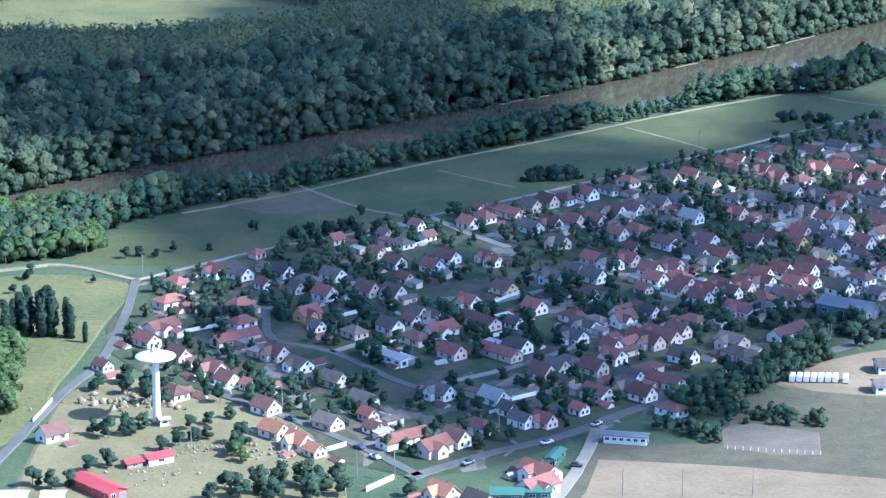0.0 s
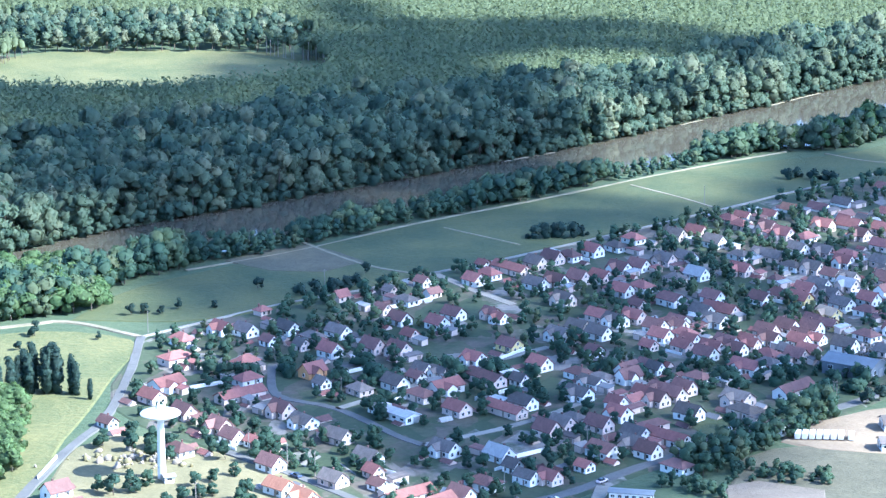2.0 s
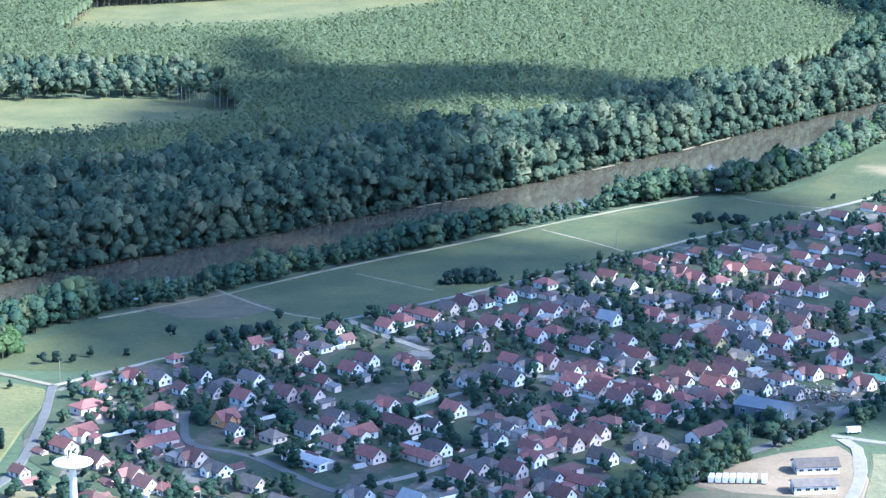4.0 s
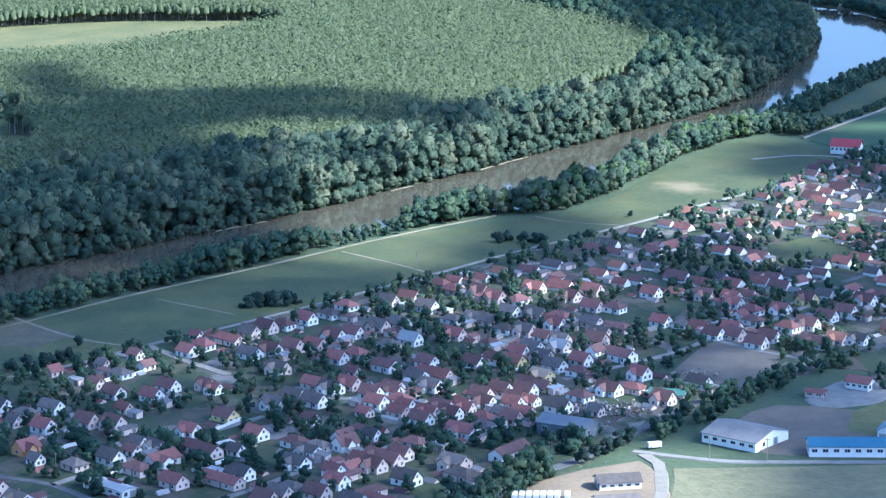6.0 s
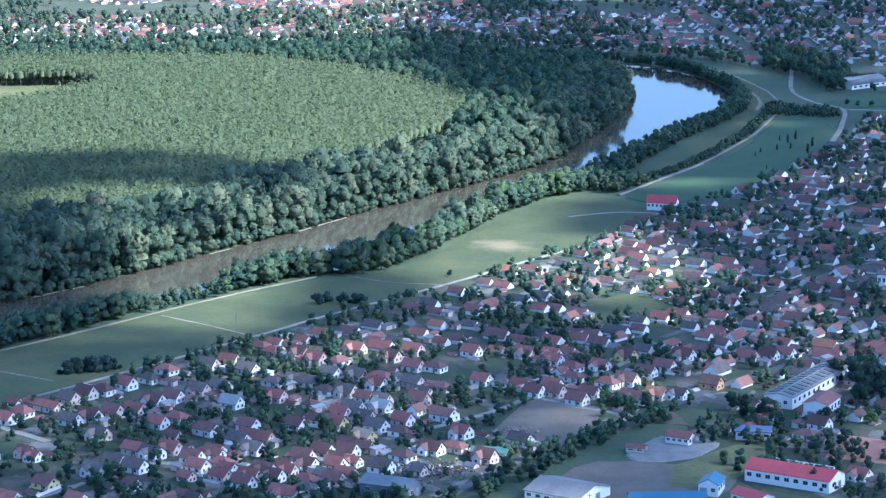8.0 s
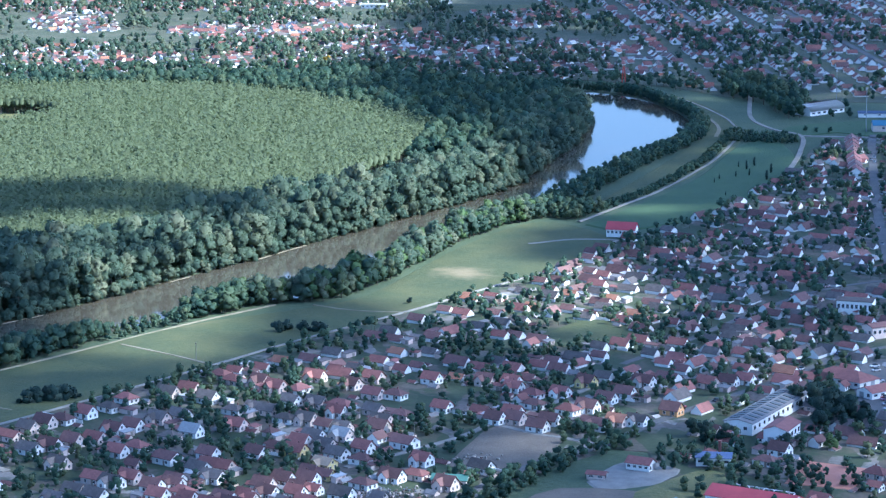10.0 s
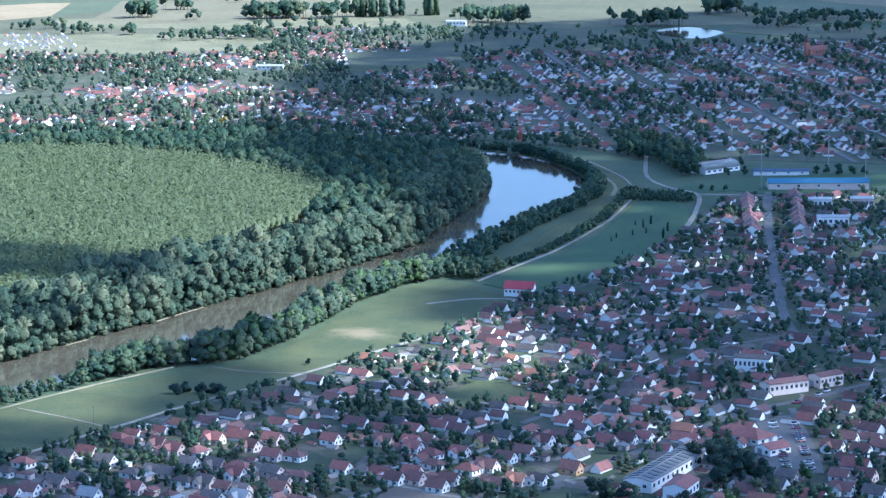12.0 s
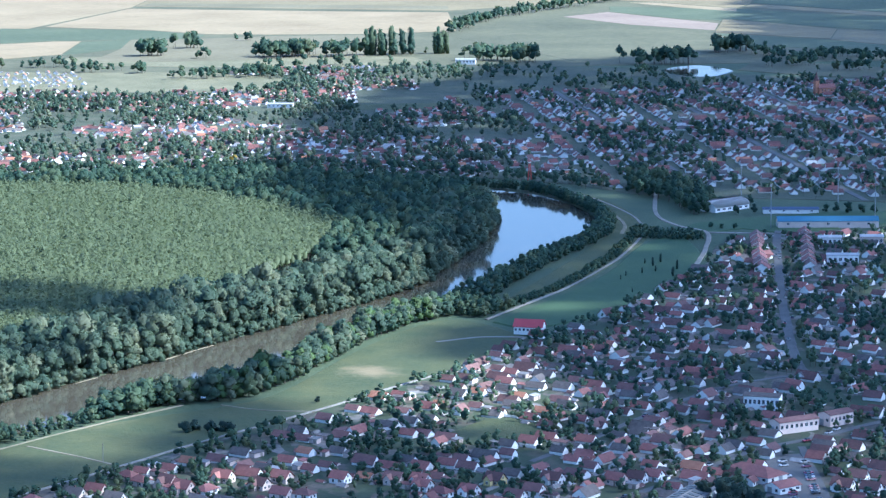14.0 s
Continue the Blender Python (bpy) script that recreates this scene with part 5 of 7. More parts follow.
# long glazed hall, with skylights across its roof
top = hall("glazed_hall", "long white hall with rows of skylights on its roof", 328, 1053, 51, 60, 12, 4.8, 1.2, "asbestos", "plaster_w", 12)
for i in range(12):
    for s in (-1, 1):
        bm = bmesh.new()
        a = -27 + i * 4.7
        v = [bm.verts.new((a + dx, s * yy, 4.8 + 1.2 * (1 - yy / 6.0) + dz)) for dz in (0.28, 0.5) for dx, yy in ((0, 0.7), (2.6, 0.7), (2.6, 5.2), (0, 5.2))]
        for f in ((3, 2, 1, 0), (4, 5, 6, 7), (0, 1, 5, 4), (1, 2, 6, 5), (2, 3, 7, 6), (3, 0, 4, 7)):
            bm.faces.new([v[j] for j in f])
        bmesh.ops.recalc_face_normals(bm, faces=bm.faces)
        part("skylight", bm, M["skylight"], top)

# white sports hall with a curved roof
top = new("sports_hall")
bm = bmesh.new()
rows = []
for i in range(13):
    a = math.pi * (i / 12)
    rows.append([bm.verts.new((xx, -math.cos(a) * 11, 3.0 + 5.0 * math.sin(a))) for xx in (-19, 19)])
for a, c in zip(rows, rows[1:]):
    bm.faces.new((a[0], a[1], c[1], c[0])).smooth = True
bmesh.ops.solidify(bm, geom=bm.faces[:], thickness=0.3)
part("roof", bm, M["white_paint"], top)
bm = bmesh.new()
for xx in (-18.6, 18.6):
    ring = [bm.verts.new((xx, -math.cos(math.pi * i / 12) * 10.6, 2.9 + 4.8 * math.sin(math.pi * i / 12))) for i in range(13)]
    foot = [bm.verts.new((xx, -10.6, -0.2)), bm.verts.new((xx, 10.6, -0.2))]
    bm.faces.new([foot[0]] + ring + [foot[1]])
box(bm, -18.5, -10.7, -0.2, 18.5, -10.4, 3.1)
box(bm, -18.5, 10.4, -0.2, 18.5, 10.7, 3.1)
part("wall", bm, M["plaster_w"], top)
for i in range(6):
    window(top, -15 + 6 * i, -10.7, 1.7, 0, -1, 3.0, 1.2)
top.matrix_basis = pose(638, 1940, 0.2, 0, 0, 30)
tagged(top, "white sports hall with curved roof beyond the park", "building")

# water tower: white shaft, shallow dish tank, rail and antennas
top = new("water_tower")
bm = bmesh.new()
lathe(bm, [(1.4, -0.3), (1.3, 1.0), (1.08, 20.3), (1.4, 20.9)], 20)
part("shaft", bm, M["white_paint"], top)
bm = bmesh.new()
lathe(bm, [(1.5, 20.8), (2.2, 21.0), (5.0, 22.1), (6.1, 22.8), (6.3, 23.1), (6.15, 23.35), (3.4, 24.25), (1.3, 24.5)], 40)
part("tank", bm, M["white_paint"], top)
bm = bmesh.new()
lathe(bm, [(1.0, 24.45), (1.0, 25.6), (0.85, 25.75)], 16)
part("hatch", bm, M["white_paint"], top)
for i in range(10):
    bm = bmesh.new()
    a = i * math.pi / 5
    cx, cy = 1.6 * math.cos(a), 1.6 * math.sin(a)
    lathe(bm, [(0.07, 24.3), (0.07, 26.6 if i % 2 else 25.6)], 6, cx, cy)
    if i % 2:
        box(bm, cx - 0.16, cy - 0.16, 25.5, cx + 0.16, cy + 0.16, 27.0)
    part("antenna" if i % 2 else "post", bm, M["grey_metal"] if i % 2 == 0 else M["white_paint"], top)
bm = bmesh.new()
for i in range(24):
    a, c = 2 * math.pi * i / 24, 2 * math.pi * (i + 1) / 24
    p, q_ = (1.7 * math.cos(a), 1.7 * math.sin(a)), (1.7 * math.cos(c), 1.7 * math.sin(c))
    v = [bm.verts.new((*k, z)) for k, z in ((p, 25.45), (q_, 25.45), (q_, 25.6), (p, 25.6))]
    bm.faces.new(v)
bmesh.ops.solidify(bm, geom=bm.faces[:], thickness=0.06)
part("rail", bm, M["grey_metal"], top)
bm = bmesh.new()
box(bm, -0.25, -1.75, 0.2, 0.25, -1.5, 2.2)
part("door", bm, M["grey_metal"], top)
top.matrix_basis = pose(-88.0, 819.4, 0.1) @ Matrix.Diagonal((1, 1, 0.91, 1))
tagged(top, "white mushroom-shaped water tower on dry grass", "water tower")
hall("pump_house", "small white pump house at the tower's foot", -85.5, 815.5, 20, 3, 2.4, 2.2, 0.4, "roof_w", "plaster_w", 1)

# church at the far edge of the town
top = new("church")
bm = bmesh.new()
gable_body(bm, 32, 13, 10, 6)
part("nave", bm, M["roof_o"], top)
bm = bmesh.new()
gable_roof(bm, 32, 13, 10, 6)
part("roof", bm, M["roof_r"], top)
bm = bmesh.new()
box(bm, -21, -3.5, -0.3, -14, 3.5, 22)
part("tower", bm, M["roof_o"], top)
bm = bmesh.new()
lathe(bm, [(5.2, 21.8), (4.4, 24), (1.6, 30), (0.1, 36)], 8, -17.5, 0)
part("spire", bm, M["roof_d"], top)
for i in range(5):
    window(top, -10 + 6 * i, -6.5, 6, 0, -1, 1.4, 4)
top.matrix_basis = pose(1034, 2797, 0.2, 0, 0, 15) @ Matrix.Diagonal((0.66, 0.66, 0.66, 1))
tagged(top, "church with brown spire above the far town", "church")

# hooped frames of an unglazed greenhouse behind the market hall
top = new("greenhouse_frame")
for i in range(7):
    bm = bmesh.new()
    for k in range(10):
        a, c = math.pi * k / 10, math.pi * (k + 1) / 10
        p, q_ = Vector((i * 4.0 - 12, -4 * math.cos(a), 3.2 * math.sin(a))), Vector((i * 4.0 - 12, -4 * math.cos(c), 3.2 * math.sin(c)))
        n = (q_ - p).cross(Vector((1, 0, 0))).normalized() * 0.12
        v = [bm.verts.new(w_ + Vector((dx, 0, 0))) for dx in (-0.12, 0.12) for w_ in (p - n, p + n, q_ + n, q_ - n)]
        for f in ((3, 2, 1, 0), (4, 5, 6, 7), (0, 1, 5, 4), (1, 2, 6, 5), (2, 3, 7, 6), (3, 0, 4, 7)):
            bm.faces.new([v[j] for j in f])
    bmesh.ops.recalc_face_normals(bm, faces=bm.faces)
    part("hoop", bm, M["white_paint"], top)
for yy, zz in ((-3.9, 0.6), (-2.6, 2.45), (0, 3.25), (2.6, 2.45), (3.9, 0.6)):
    bm = bmesh.new()
    box(bm, -12.2, yy - 0.1, zz - 0.1, 12.2, yy + 0.1, zz + 0.1)
    part("purlin", bm, M["white_paint"], top)
top.matrix_basis = pose(292, 938, 0.3, 0, 0, -43)
tagged(top, "white hooped frame of an unglazed greenhouse", "greenhouse")
bm = bmesh.new()
lathe(bm, [(0.7, -0.2), (0.6, 7.0), (0.75, 7.1), (0.75, 7.6)], 10)
tagged(part("brick_stack", bm, M["roof_r"]), "red brick chimney stack beside the office", "chimney").matrix_basis = pose(291, 993, 0.2)

# masts
def lattice_mast(x, y, h, w, mat, label, name="lattice_mast"):
    top = new(name)
    def leg(sx, sy):
        bm = bmesh.new()
        v = [bm.verts.new((sx * (w / 2) * k + dx, sy * (w / 2) * k + dy, z)) for z, k in ((-0.3, 1.0), (h, 0.25)) for dx, dy in ((-.2, -.2), (.2, -.2), (.2, .2), (-.2, .2))]
        for f in ((3, 2, 1, 0), (4, 5, 6, 7), (0, 1, 5, 4), (1, 2, 6, 5), (2, 3, 7, 6), (3, 0, 4, 7)):
            bm.faces.new([v[i] for i in f])
        part("leg", bm, M[mat], top)
    for sx in (-1, 1):
        for sy in (-1, 1):
            leg(sx, sy)
    n = max(3, int(h / (w * 0.9)))
    for i in range(n):
        z = h * i / n
        k = (1 - 0.75 * i / n) * w / 2
        bm = bmesh.new()
        for sx, sy, ex, ey in ((-1, -1, 1, -1), (1, -1, 1, 1), (1, 1, -1, 1), (-1, 1, -1, -1)):
            p, q_ = Vector((sx * k, sy * k, z)), Vector((ex * k * 0.93, ey * k * 0.93, z + h / n))
            side = (q_ - p).cross(Vector((0, 0, 1))).normalized() * 0.1
            v = [bm.verts.new(c) for c in (p - side, p + side, q_ + side, q_ - side)]
            f = bm.faces.new(v)
            bmesh.ops.solidify(bm, geom=[f], thickness=0.15)
        part("brace", bm, M[mat], top)
    top.matrix_basis = pose(x, y, 0.1)
    return tagged(top, label, "mast")

lattice_mast(542, 2132, 15, 3.2, "red_lattice", "red painted lattice mast beside the levee")

def flood_pole(x, y, h):
    top = new("floodlight_mast")
    bm = bmesh.new()
    lathe(bm, [(0.34, -0.3), (0.2, h)], 8)
    part("pole", bm, M["grey_metal"], top)
    bm = bmesh.new()
    box(bm, -0.9, -0.2, h - 0.4, 0.9, 0.2, h + 1.0)
    part("lamp_bank", bm, M["grey_metal"], top)
    top.matrix_basis = pose(x, y, 0.1, 0, 0, 20)
    return tagged(top, "tall grey floodlight mast at the sports field", "mast", "floodlights of the sports field")

for x, y, h in ((640, 1836, 30), (731, 1872, 28), (732, 1950, 26), (675, 2005, 22)):
    flood_pole(x, y, h)

def street_pole(x, y, h=8.5):
    top = new("utility_pole")
    bm = bmesh.new()
    lathe(bm, [(0.17, -0.3), (0.11, h)], 8)
    part("pole", bm, M["concrete"], top)
    bm = bmesh.new()
    box(bm, -0.9, -0.06, h - 0.7, 0.9, 0.06, h - 0.55)
    part("crossarm", bm, M["concrete"], top)
    top.matrix_basis = pose(x, y, 0.1, 0, 0, random.Random(int(x * 7 + y)).uniform(0, 180))
    return tagged(top, "grey concrete utility pole beside the street", "utility pole", "poles along the streets")

POLES = [(-41, 821), (-50, 829), (-63, 843), (-75, 791), (-47, 768), (-25, 768), (50, 843), (51, 751), (68, 751), (88, 751), (129, 899), (-110, 989), (184, 899), (203, 895), (-36, 903), (182, 1042), (113, 1205), (17, 807), (44, 846), (130, 899), (-48, 1052), (-14, 766)]
for x, y in POLES:
    street_pole(x, y)

# ---- fences and walls ----
def yard_wall(line, h=1.5, th=0.25):
    top = new("garden_wall")
    for (x0, y0), (x1, y1) in zip(line, line[1:]):
        d = Vector((x1 - x0, y1 - y0))
        n = Vector((-d.y, d.x)).normalized() * th / 2
        bm = bmesh.new()
        v = [bm.verts.new((px_, py_, z)) for z in (-0.1, h) for px_, py_ in ((x0 + n.x, y0 + n.y), (x0 - n.x, y0 - n.y), (x1 - n.x, y1 - n.y), (x1 + n.x, y1 + n.y))]
        for f in ((3, 2, 1, 0), (4, 5, 6, 7), (0, 1, 5, 4), (1, 2, 6, 5), (2, 3, 7, 6), (3, 0, 4, 7)):
            bm.faces.new([v[i] for i in f])
        bmesh.ops.recalc_face_normals(bm, faces=bm.faces)
        part("panel", bm, M["plaster_w"], top)
    return tagged(top, "whitewashed garden wall between plots", "wall", "garden walls")

for i, (x, y, code) in enumerate(ALL_HOUSES):
    rng = random.Random(i * 19 + 3)
    if rng.random() > 0.42 or y > 1420:
        continue
    a = radians(-47 if rng.random() < 0.55 else 43)
    cx, cy = x - math.sin(a) * rng.choice((-4.6, 4.6)), y + math.cos(a) * rng.choice((-4.6, 4.6))
    l0, l1 = rng.uniform(2, 6), rng.uniform(3, 8)
    p, q_ = (cx - l0 * math.cos(a), cy - l0 * math.sin(a)), (cx + l1 * math.cos(a), cy + l1 * math.sin(a))
    if min(np.hypot(hx - px_, hy - py_).min() for px_, py_ in (p, q_, (cx, cy))) > 4.2 and min(away(v[0], [p[0], q_[0], cx], [p[1], q_[1], cy]).min() for v in ROADS.values()) > 2.2:
        yard_wall([p, q_], rng.uniform(0.9, 1.5), 0.2)

for line in ([(17, 951), (28, 966)], [(-41, 930), (-30, 940)], [(68, 988), (81, 972)], [(19, 838), (32, 848)], [(-38, 788), (-29, 796)], [(-22, 756), (-14, 767)], [(-123, 839), (-126, 818)], [(-15, 1027), (-6, 1038)], [(-25, 1021), (-19, 1027)], [(301, 1262), (312, 1251)], [(244, 1240), (256, 1241)], [(-27, 896), (-12, 906)], [(9, 903), (22, 915)], [(-88, 916), (-77, 923)], [(-15, 821), (-24, 829)], [(54, 852), (62, 840)]):
    yard_wall(line)

fence = new("fence")
for i in range(13):
    bm = bmesh.new()
    box(bm, -0.09, -0.09, -0.2, 0.09, 0.09, 1.1)
    ob = part("post", bm, M["white_paint"], fence)
    ob.location = (85 + 27 * i / 12, 792.6 - 5.5 * i / 12, 0.3)
tagged(fence, "row of white posts fencing the bare plot", "fence")

# ---- vehicles ----
def vehicle(name, label, l, w, h, paint, cab):
    top = new(name)
    bm = bmesh.new()
    v = box(bm, -l / 2, -w / 2, 0.3, l / 2, w / 2, h * (0.62 if cab else 1.0))
    bmesh.ops.bevel(bm, geom=bm.edges[:], offset=0.12, segments=2, affect="EDGES")
    part("body", bm, paint, top)
    bm = bmesh.new()
    if cab:
        a = [bm.verts.new(p) for p in ((-l * 0.36, -w * 0.44, h * 0.6), (l * 0.22, -w * 0.44, h * 0.6), (l * 0.22, w * 0.44, h * 0.6), (-l * 0.36, w * 0.44, h * 0.6), (-l * 0.26, -w * 0.36, h), (l * 0.08, -w * 0.36, h), (l * 0.08, w * 0.36, h), (-l * 0.26, w * 0.36, h))]
        for f in ((0, 1, 5, 4), (1, 2, 6, 5), (2, 3, 7, 6), (3, 0, 4, 7), (4, 5, 6, 7)):
            bm.faces.new([a[i] for i in f])
    else:
        box(bm, l / 2 - 0.4, -w * 0.42, h * 0.55, l / 2 + 0.02, w * 0.42, h * 0.85)
    part("cabin_glass", bm, M["glass"], top)
    for sx in (-0.32, 0.32):
        for sy in (-1, 1):
            bm = bmesh.new()
            bmesh.ops.create_cone(bm, cap_ends=True, segments=10, radius1=0.33, radius2=0.33, depth=0.22, matrix=Matrix.Translation((sx * l, sy * (w / 2 - 0.1), 0.33)) @ Matrix.Rotation(radians(90), 4, "X"))
            part("wheel", bm, M["tyre"], top)
    return tagged(top, label, "car" if cab else "van", "parked cars" if cab else "parked vans")

car = vehicle("car", "parked car on the street", 4.2, 1.75, 1.45, M["car"], True)
van = vehicle("van", "white van parked in a row in the yard", 4.9, 1.8, 2.2, M["van"], False)
van.matrix_basis = pose(112.5, 861, 0.35, 0, 0, 78)
for i in (1, 2, 3, 4, 5, 6):
    copy_thing(van, pose(112.5 + 2.3 * i, 861 - 0.15 * i, 0.35, 0, 0, 78))
copy_thing(van, pose(129.5, 859.5, 0.35, 0, 0, 80))
copy_thing(van, pose(168, 915, 0.35, 0, 0, 10))
car.matrix_basis = pose(39, 776.5, 0.47, 0, 0, -14)
rng = random.Random(4)
for i in range(22):
    for side in (0, 1):
        if rng.random() < 0.55:
            t = i / 22
            copy_thing(car, pose(378 + 24 * t + side * 10, 1048 + 88 * t, 0.36, 0, 0, 12 + 180 * rng.choice((0, 1)) + rng.uniform(-4, 4)))
for nm in ("main_street", "tower_street", "mid_street", "low_street", "cross_street", "plot_street", "east_street"):
    line = smooth(ROADS[nm][0], 9)
    for i in range(1, len(line) - 1):
        if rng.random() < (0.30 if nm in ("main_street", "cross_street") else 0.22):
            (x0, y0), (x1, y1) = line[i - 1], line[i + 1]
            d = Vector((x1 - x0, y1 - y0)).normalized()
            s = rng.choice((-1, 1)) * (1.1 if rng.random() < 0.4 else ROADS[nm][1] / 2 + 0.6)
            copy_thing(car, pose(line[i][0] - d.y * s, line[i][1] + d.x * s, 0.40, 0, 0, math.degrees(math.atan2(d.y, d.x)) + 180 * rng.choice((0, 1))))

# ---- trees ----
R = np.random.default_rng(11)
BROAD = [tree_template(s, 12, 560, spread=0.48, trunk=0.08, clump=0.05, rough=0.25, lobe=(0.28, 0.46)) for s in range(6)]
LOW = [tree_template(40 + s, 6, 100, spread=0.48, trunk=0.05, clump=0.075, rough=0.25, lobe=(0.32, 0.52), limbs=0) for s in range(6)]
RIVERSIDE = [tree_template(60 + s, 10, 480, spread=0.37, trunk=0.02, clump=0.045, rough=0.25, lobe=(0.28, 0.46), limbs=2) for s in range(8)]
WOOD = [tree_template(160 + s, 6, 150, spread=0.42, trunk=0.1, clump=0.06, rough=0.25, lobe=(0.34, 0.52), limbs=0) for s in range(6)]
POPLAR = [tree_template(80 + s, 6, 60, spread=0.13, trunk=0.1, clump=0.04, column=True) for s in range(6)]
YOUNG = [tree_template(180 + s, 1, 13, spread=0.34, trunk=0.3, clump=0.085, rough=0.22, lobe=(0.60, 0.76), limbs=0, stretch=1.9) for s in range(8)]
LOMBARDY = [tree_template(90 + s, 11, 560, spread=0.12, trunk=0.06, clump=0.03, column=True, rough=0.25) for s in range(4)]
FARTREE = [tree_template(100 + s, 2, 22, spread=0.48, trunk=0.1, clump=0.13, limbs=0, rough=0.22) for s in range(6)]
BUSH = [tree_template(120 + s, 9, 200, spread=0.66, trunk=0.0, clump=0.075, rough=0.25, lobe=(0.30, 0.5), limbs=1) for s in range(4)]

def grid_points(poly, step, jitter, seed):
    r = np.random.default_rng(seed)
    px_, py_ = zip(*poly)
    x, y = np.meshgrid(np.arange(min(px_), max(px_), step), np.arange(min(py_), max(py_), step))
    x, y = x.ravel() + r.normal(0, jitter, x.size), y.ravel() + r.normal(0, jitter, x.size)
    k = inside(poly, x, y) & (x > -0.172 * y - 12)
    return x[k], y[k]

def places(x, y, lo, hi, seed, tint=(0, 1), flat=(0.9, 1.15), z=-0.1):
    r = np.random.default_rng(seed)
    n = len(x)
    return np.stack([x, y, np.full(n, z), r.uniform(lo, hi, n), r.uniform(*flat, n), r.uniform(0, 6.28, n), r.uniform(*tint, n)], 1)

# riverside wood along the far bank, tall and mixed
bank = FAR_BANK
RIPARIAN = [(-420, 905)] + bank[1:15] + [(432, 1975), (400, 1840), (350, 1735), (300, 1675), (210, 1592), (115, 1500), (40, 1445), (-60, 1390), (-160, 1320), (-420, 1160)]
x, y = grid_points(RIPARIAN, 6.6, 1.9, 1)
k = ~inside(RIVER, x, y)
front = away(FAR_BANK, x, y) < 20
p = places(x, y, 13.5, 22, 2)
p[:, 3] *= 1 + 0.36 * np.array([noise.noise((px_ / 17, py_ / 17, 4.0)) for px_, py_ in zip(x, y)])
p[:, 6] = np.clip(0.5 + 0.75 * np.array([noise.noise((px_ / 14, py_ / 14, 9.0)) for px_, py_ in zip(x, y)]) + 0.3 * (p[:, 6] - 0.5), 0, 0.99)
scatter("riverside_wood", RIVERSIDE, p[k & front], [M["leaf_river"], M["bark"]], "tall mixed riverside wood on the far bank", "wood")
scatter("riverside_wood", WOOD, p[k & ~front], [M["leaf_river"], M["bark"]], "tall mixed wood behind the riverside trees", "wood")
x, y = grid_points(FOREST, 8.2, 2.4, 3)
k = ~inside(RIVER, x, y)
scatter("dense_wood", WOOD, places(x[k], y[k], 15, 21, 4, (0, 0.75)), [M["leaf"], M["bark"]], "dense dark wood inside the river bend", "wood")
# poplar plantation in rows
a = radians(20)
u, v = np.meshgrid(np.arange(-900, 1500, 4.9), np.arange(-1500, 2600, 3.9))
u, v = u.ravel() + R.normal(0, 0.5, u.size), v.ravel() + R.normal(0, 0.6, u.size)
x, y = u * math.cos(a) - v * math.sin(a), 900 + u * math.sin(a) + v * math.cos(a)
k = inside(PLANTATION, x, y) & ~inside([(-300, 1590), (-85, 1596), (-72, 1640), (-105, 1695), (-300, 1705)], x, y) & ~inside(CLEARING_1, x, y) & ~inside(CLEARING_2, x, y) & (x > -0.172 * y - 10) & ~inside(RIPARIAN, x, y) & (R.random(x.size) > 0.04)
scatter("poplar_plantation", YOUNG, places(x[k], y[k], 10.4, 12.0, 5), [M["leaf_poplar"], M["bark"]], "even plantation of young poplars in rows", "wood")
# trees at the clearings and behind the plantation
x, y = grid_points([(-300, 1606), (-95, 1608), (-80, 1640), (-110, 1690), (-300, 1700)], 9, 2.5, 6)
scatter("clearing_trees", WOOD, places(x, y, 12, 17, 7, (0.3, 1)), [M["leaf_river"], M["bark"]], "pale willows round the clearing", "wood")
x, y = grid_points([(-400, 2150), (130, 2146), (215, 2122), (300, 2130), (345, 2160), (200, 2180), (-400, 2186)], 8.5, 2.5, 8)
scatter("background_wood", WOOD, places(x, y, 9, 14, 9, (0.2, 1)), [M["leaf_river"], M["bark"]], "belt of pale trees behind the plantation", "wood")
# tall bare-stemmed poplars at the edge of the clearing
STEMMED = [tree_template(200 + s, 3, 40, spread=0.2, trunk=0.62, clump=0.06, rough=0.25, lobe=(0.5, 0.75), limbs=0) for s in range(4)]
line = smooth([(-106, 1601), (-96, 1592), (-82, 1582), (-62, 1574), (-43, 1574), (-24, 1582)], 2.6)
x, y = (np.array([q_[i] for q_ in line]) + R.normal(0, 0.9, len(line)) for i in (0, 1))
scatter("edge_poplars", STEMMED, places(x, y, 12, 16, 47), [M["leaf_poplar"], M["pale_bark"]], "tall poplars with bare pale stems at the clearing", "wood")
# bushes leaning over the water's edge
line = smooth(FAR_BANK[2:17], 3.6)
x, y = (np.array([q_[i] for q_ in line]) + R.normal(0, 0.8, len(line)) for i in (0, 1))
scatter("bank_bushes", BUSH, places(x, y, 4.0, 9.0, 35, (0.0, 1), z=-1.2), [M["leaf_river"], M["bark"]], "bushes overhanging the water's edge", "bushes")
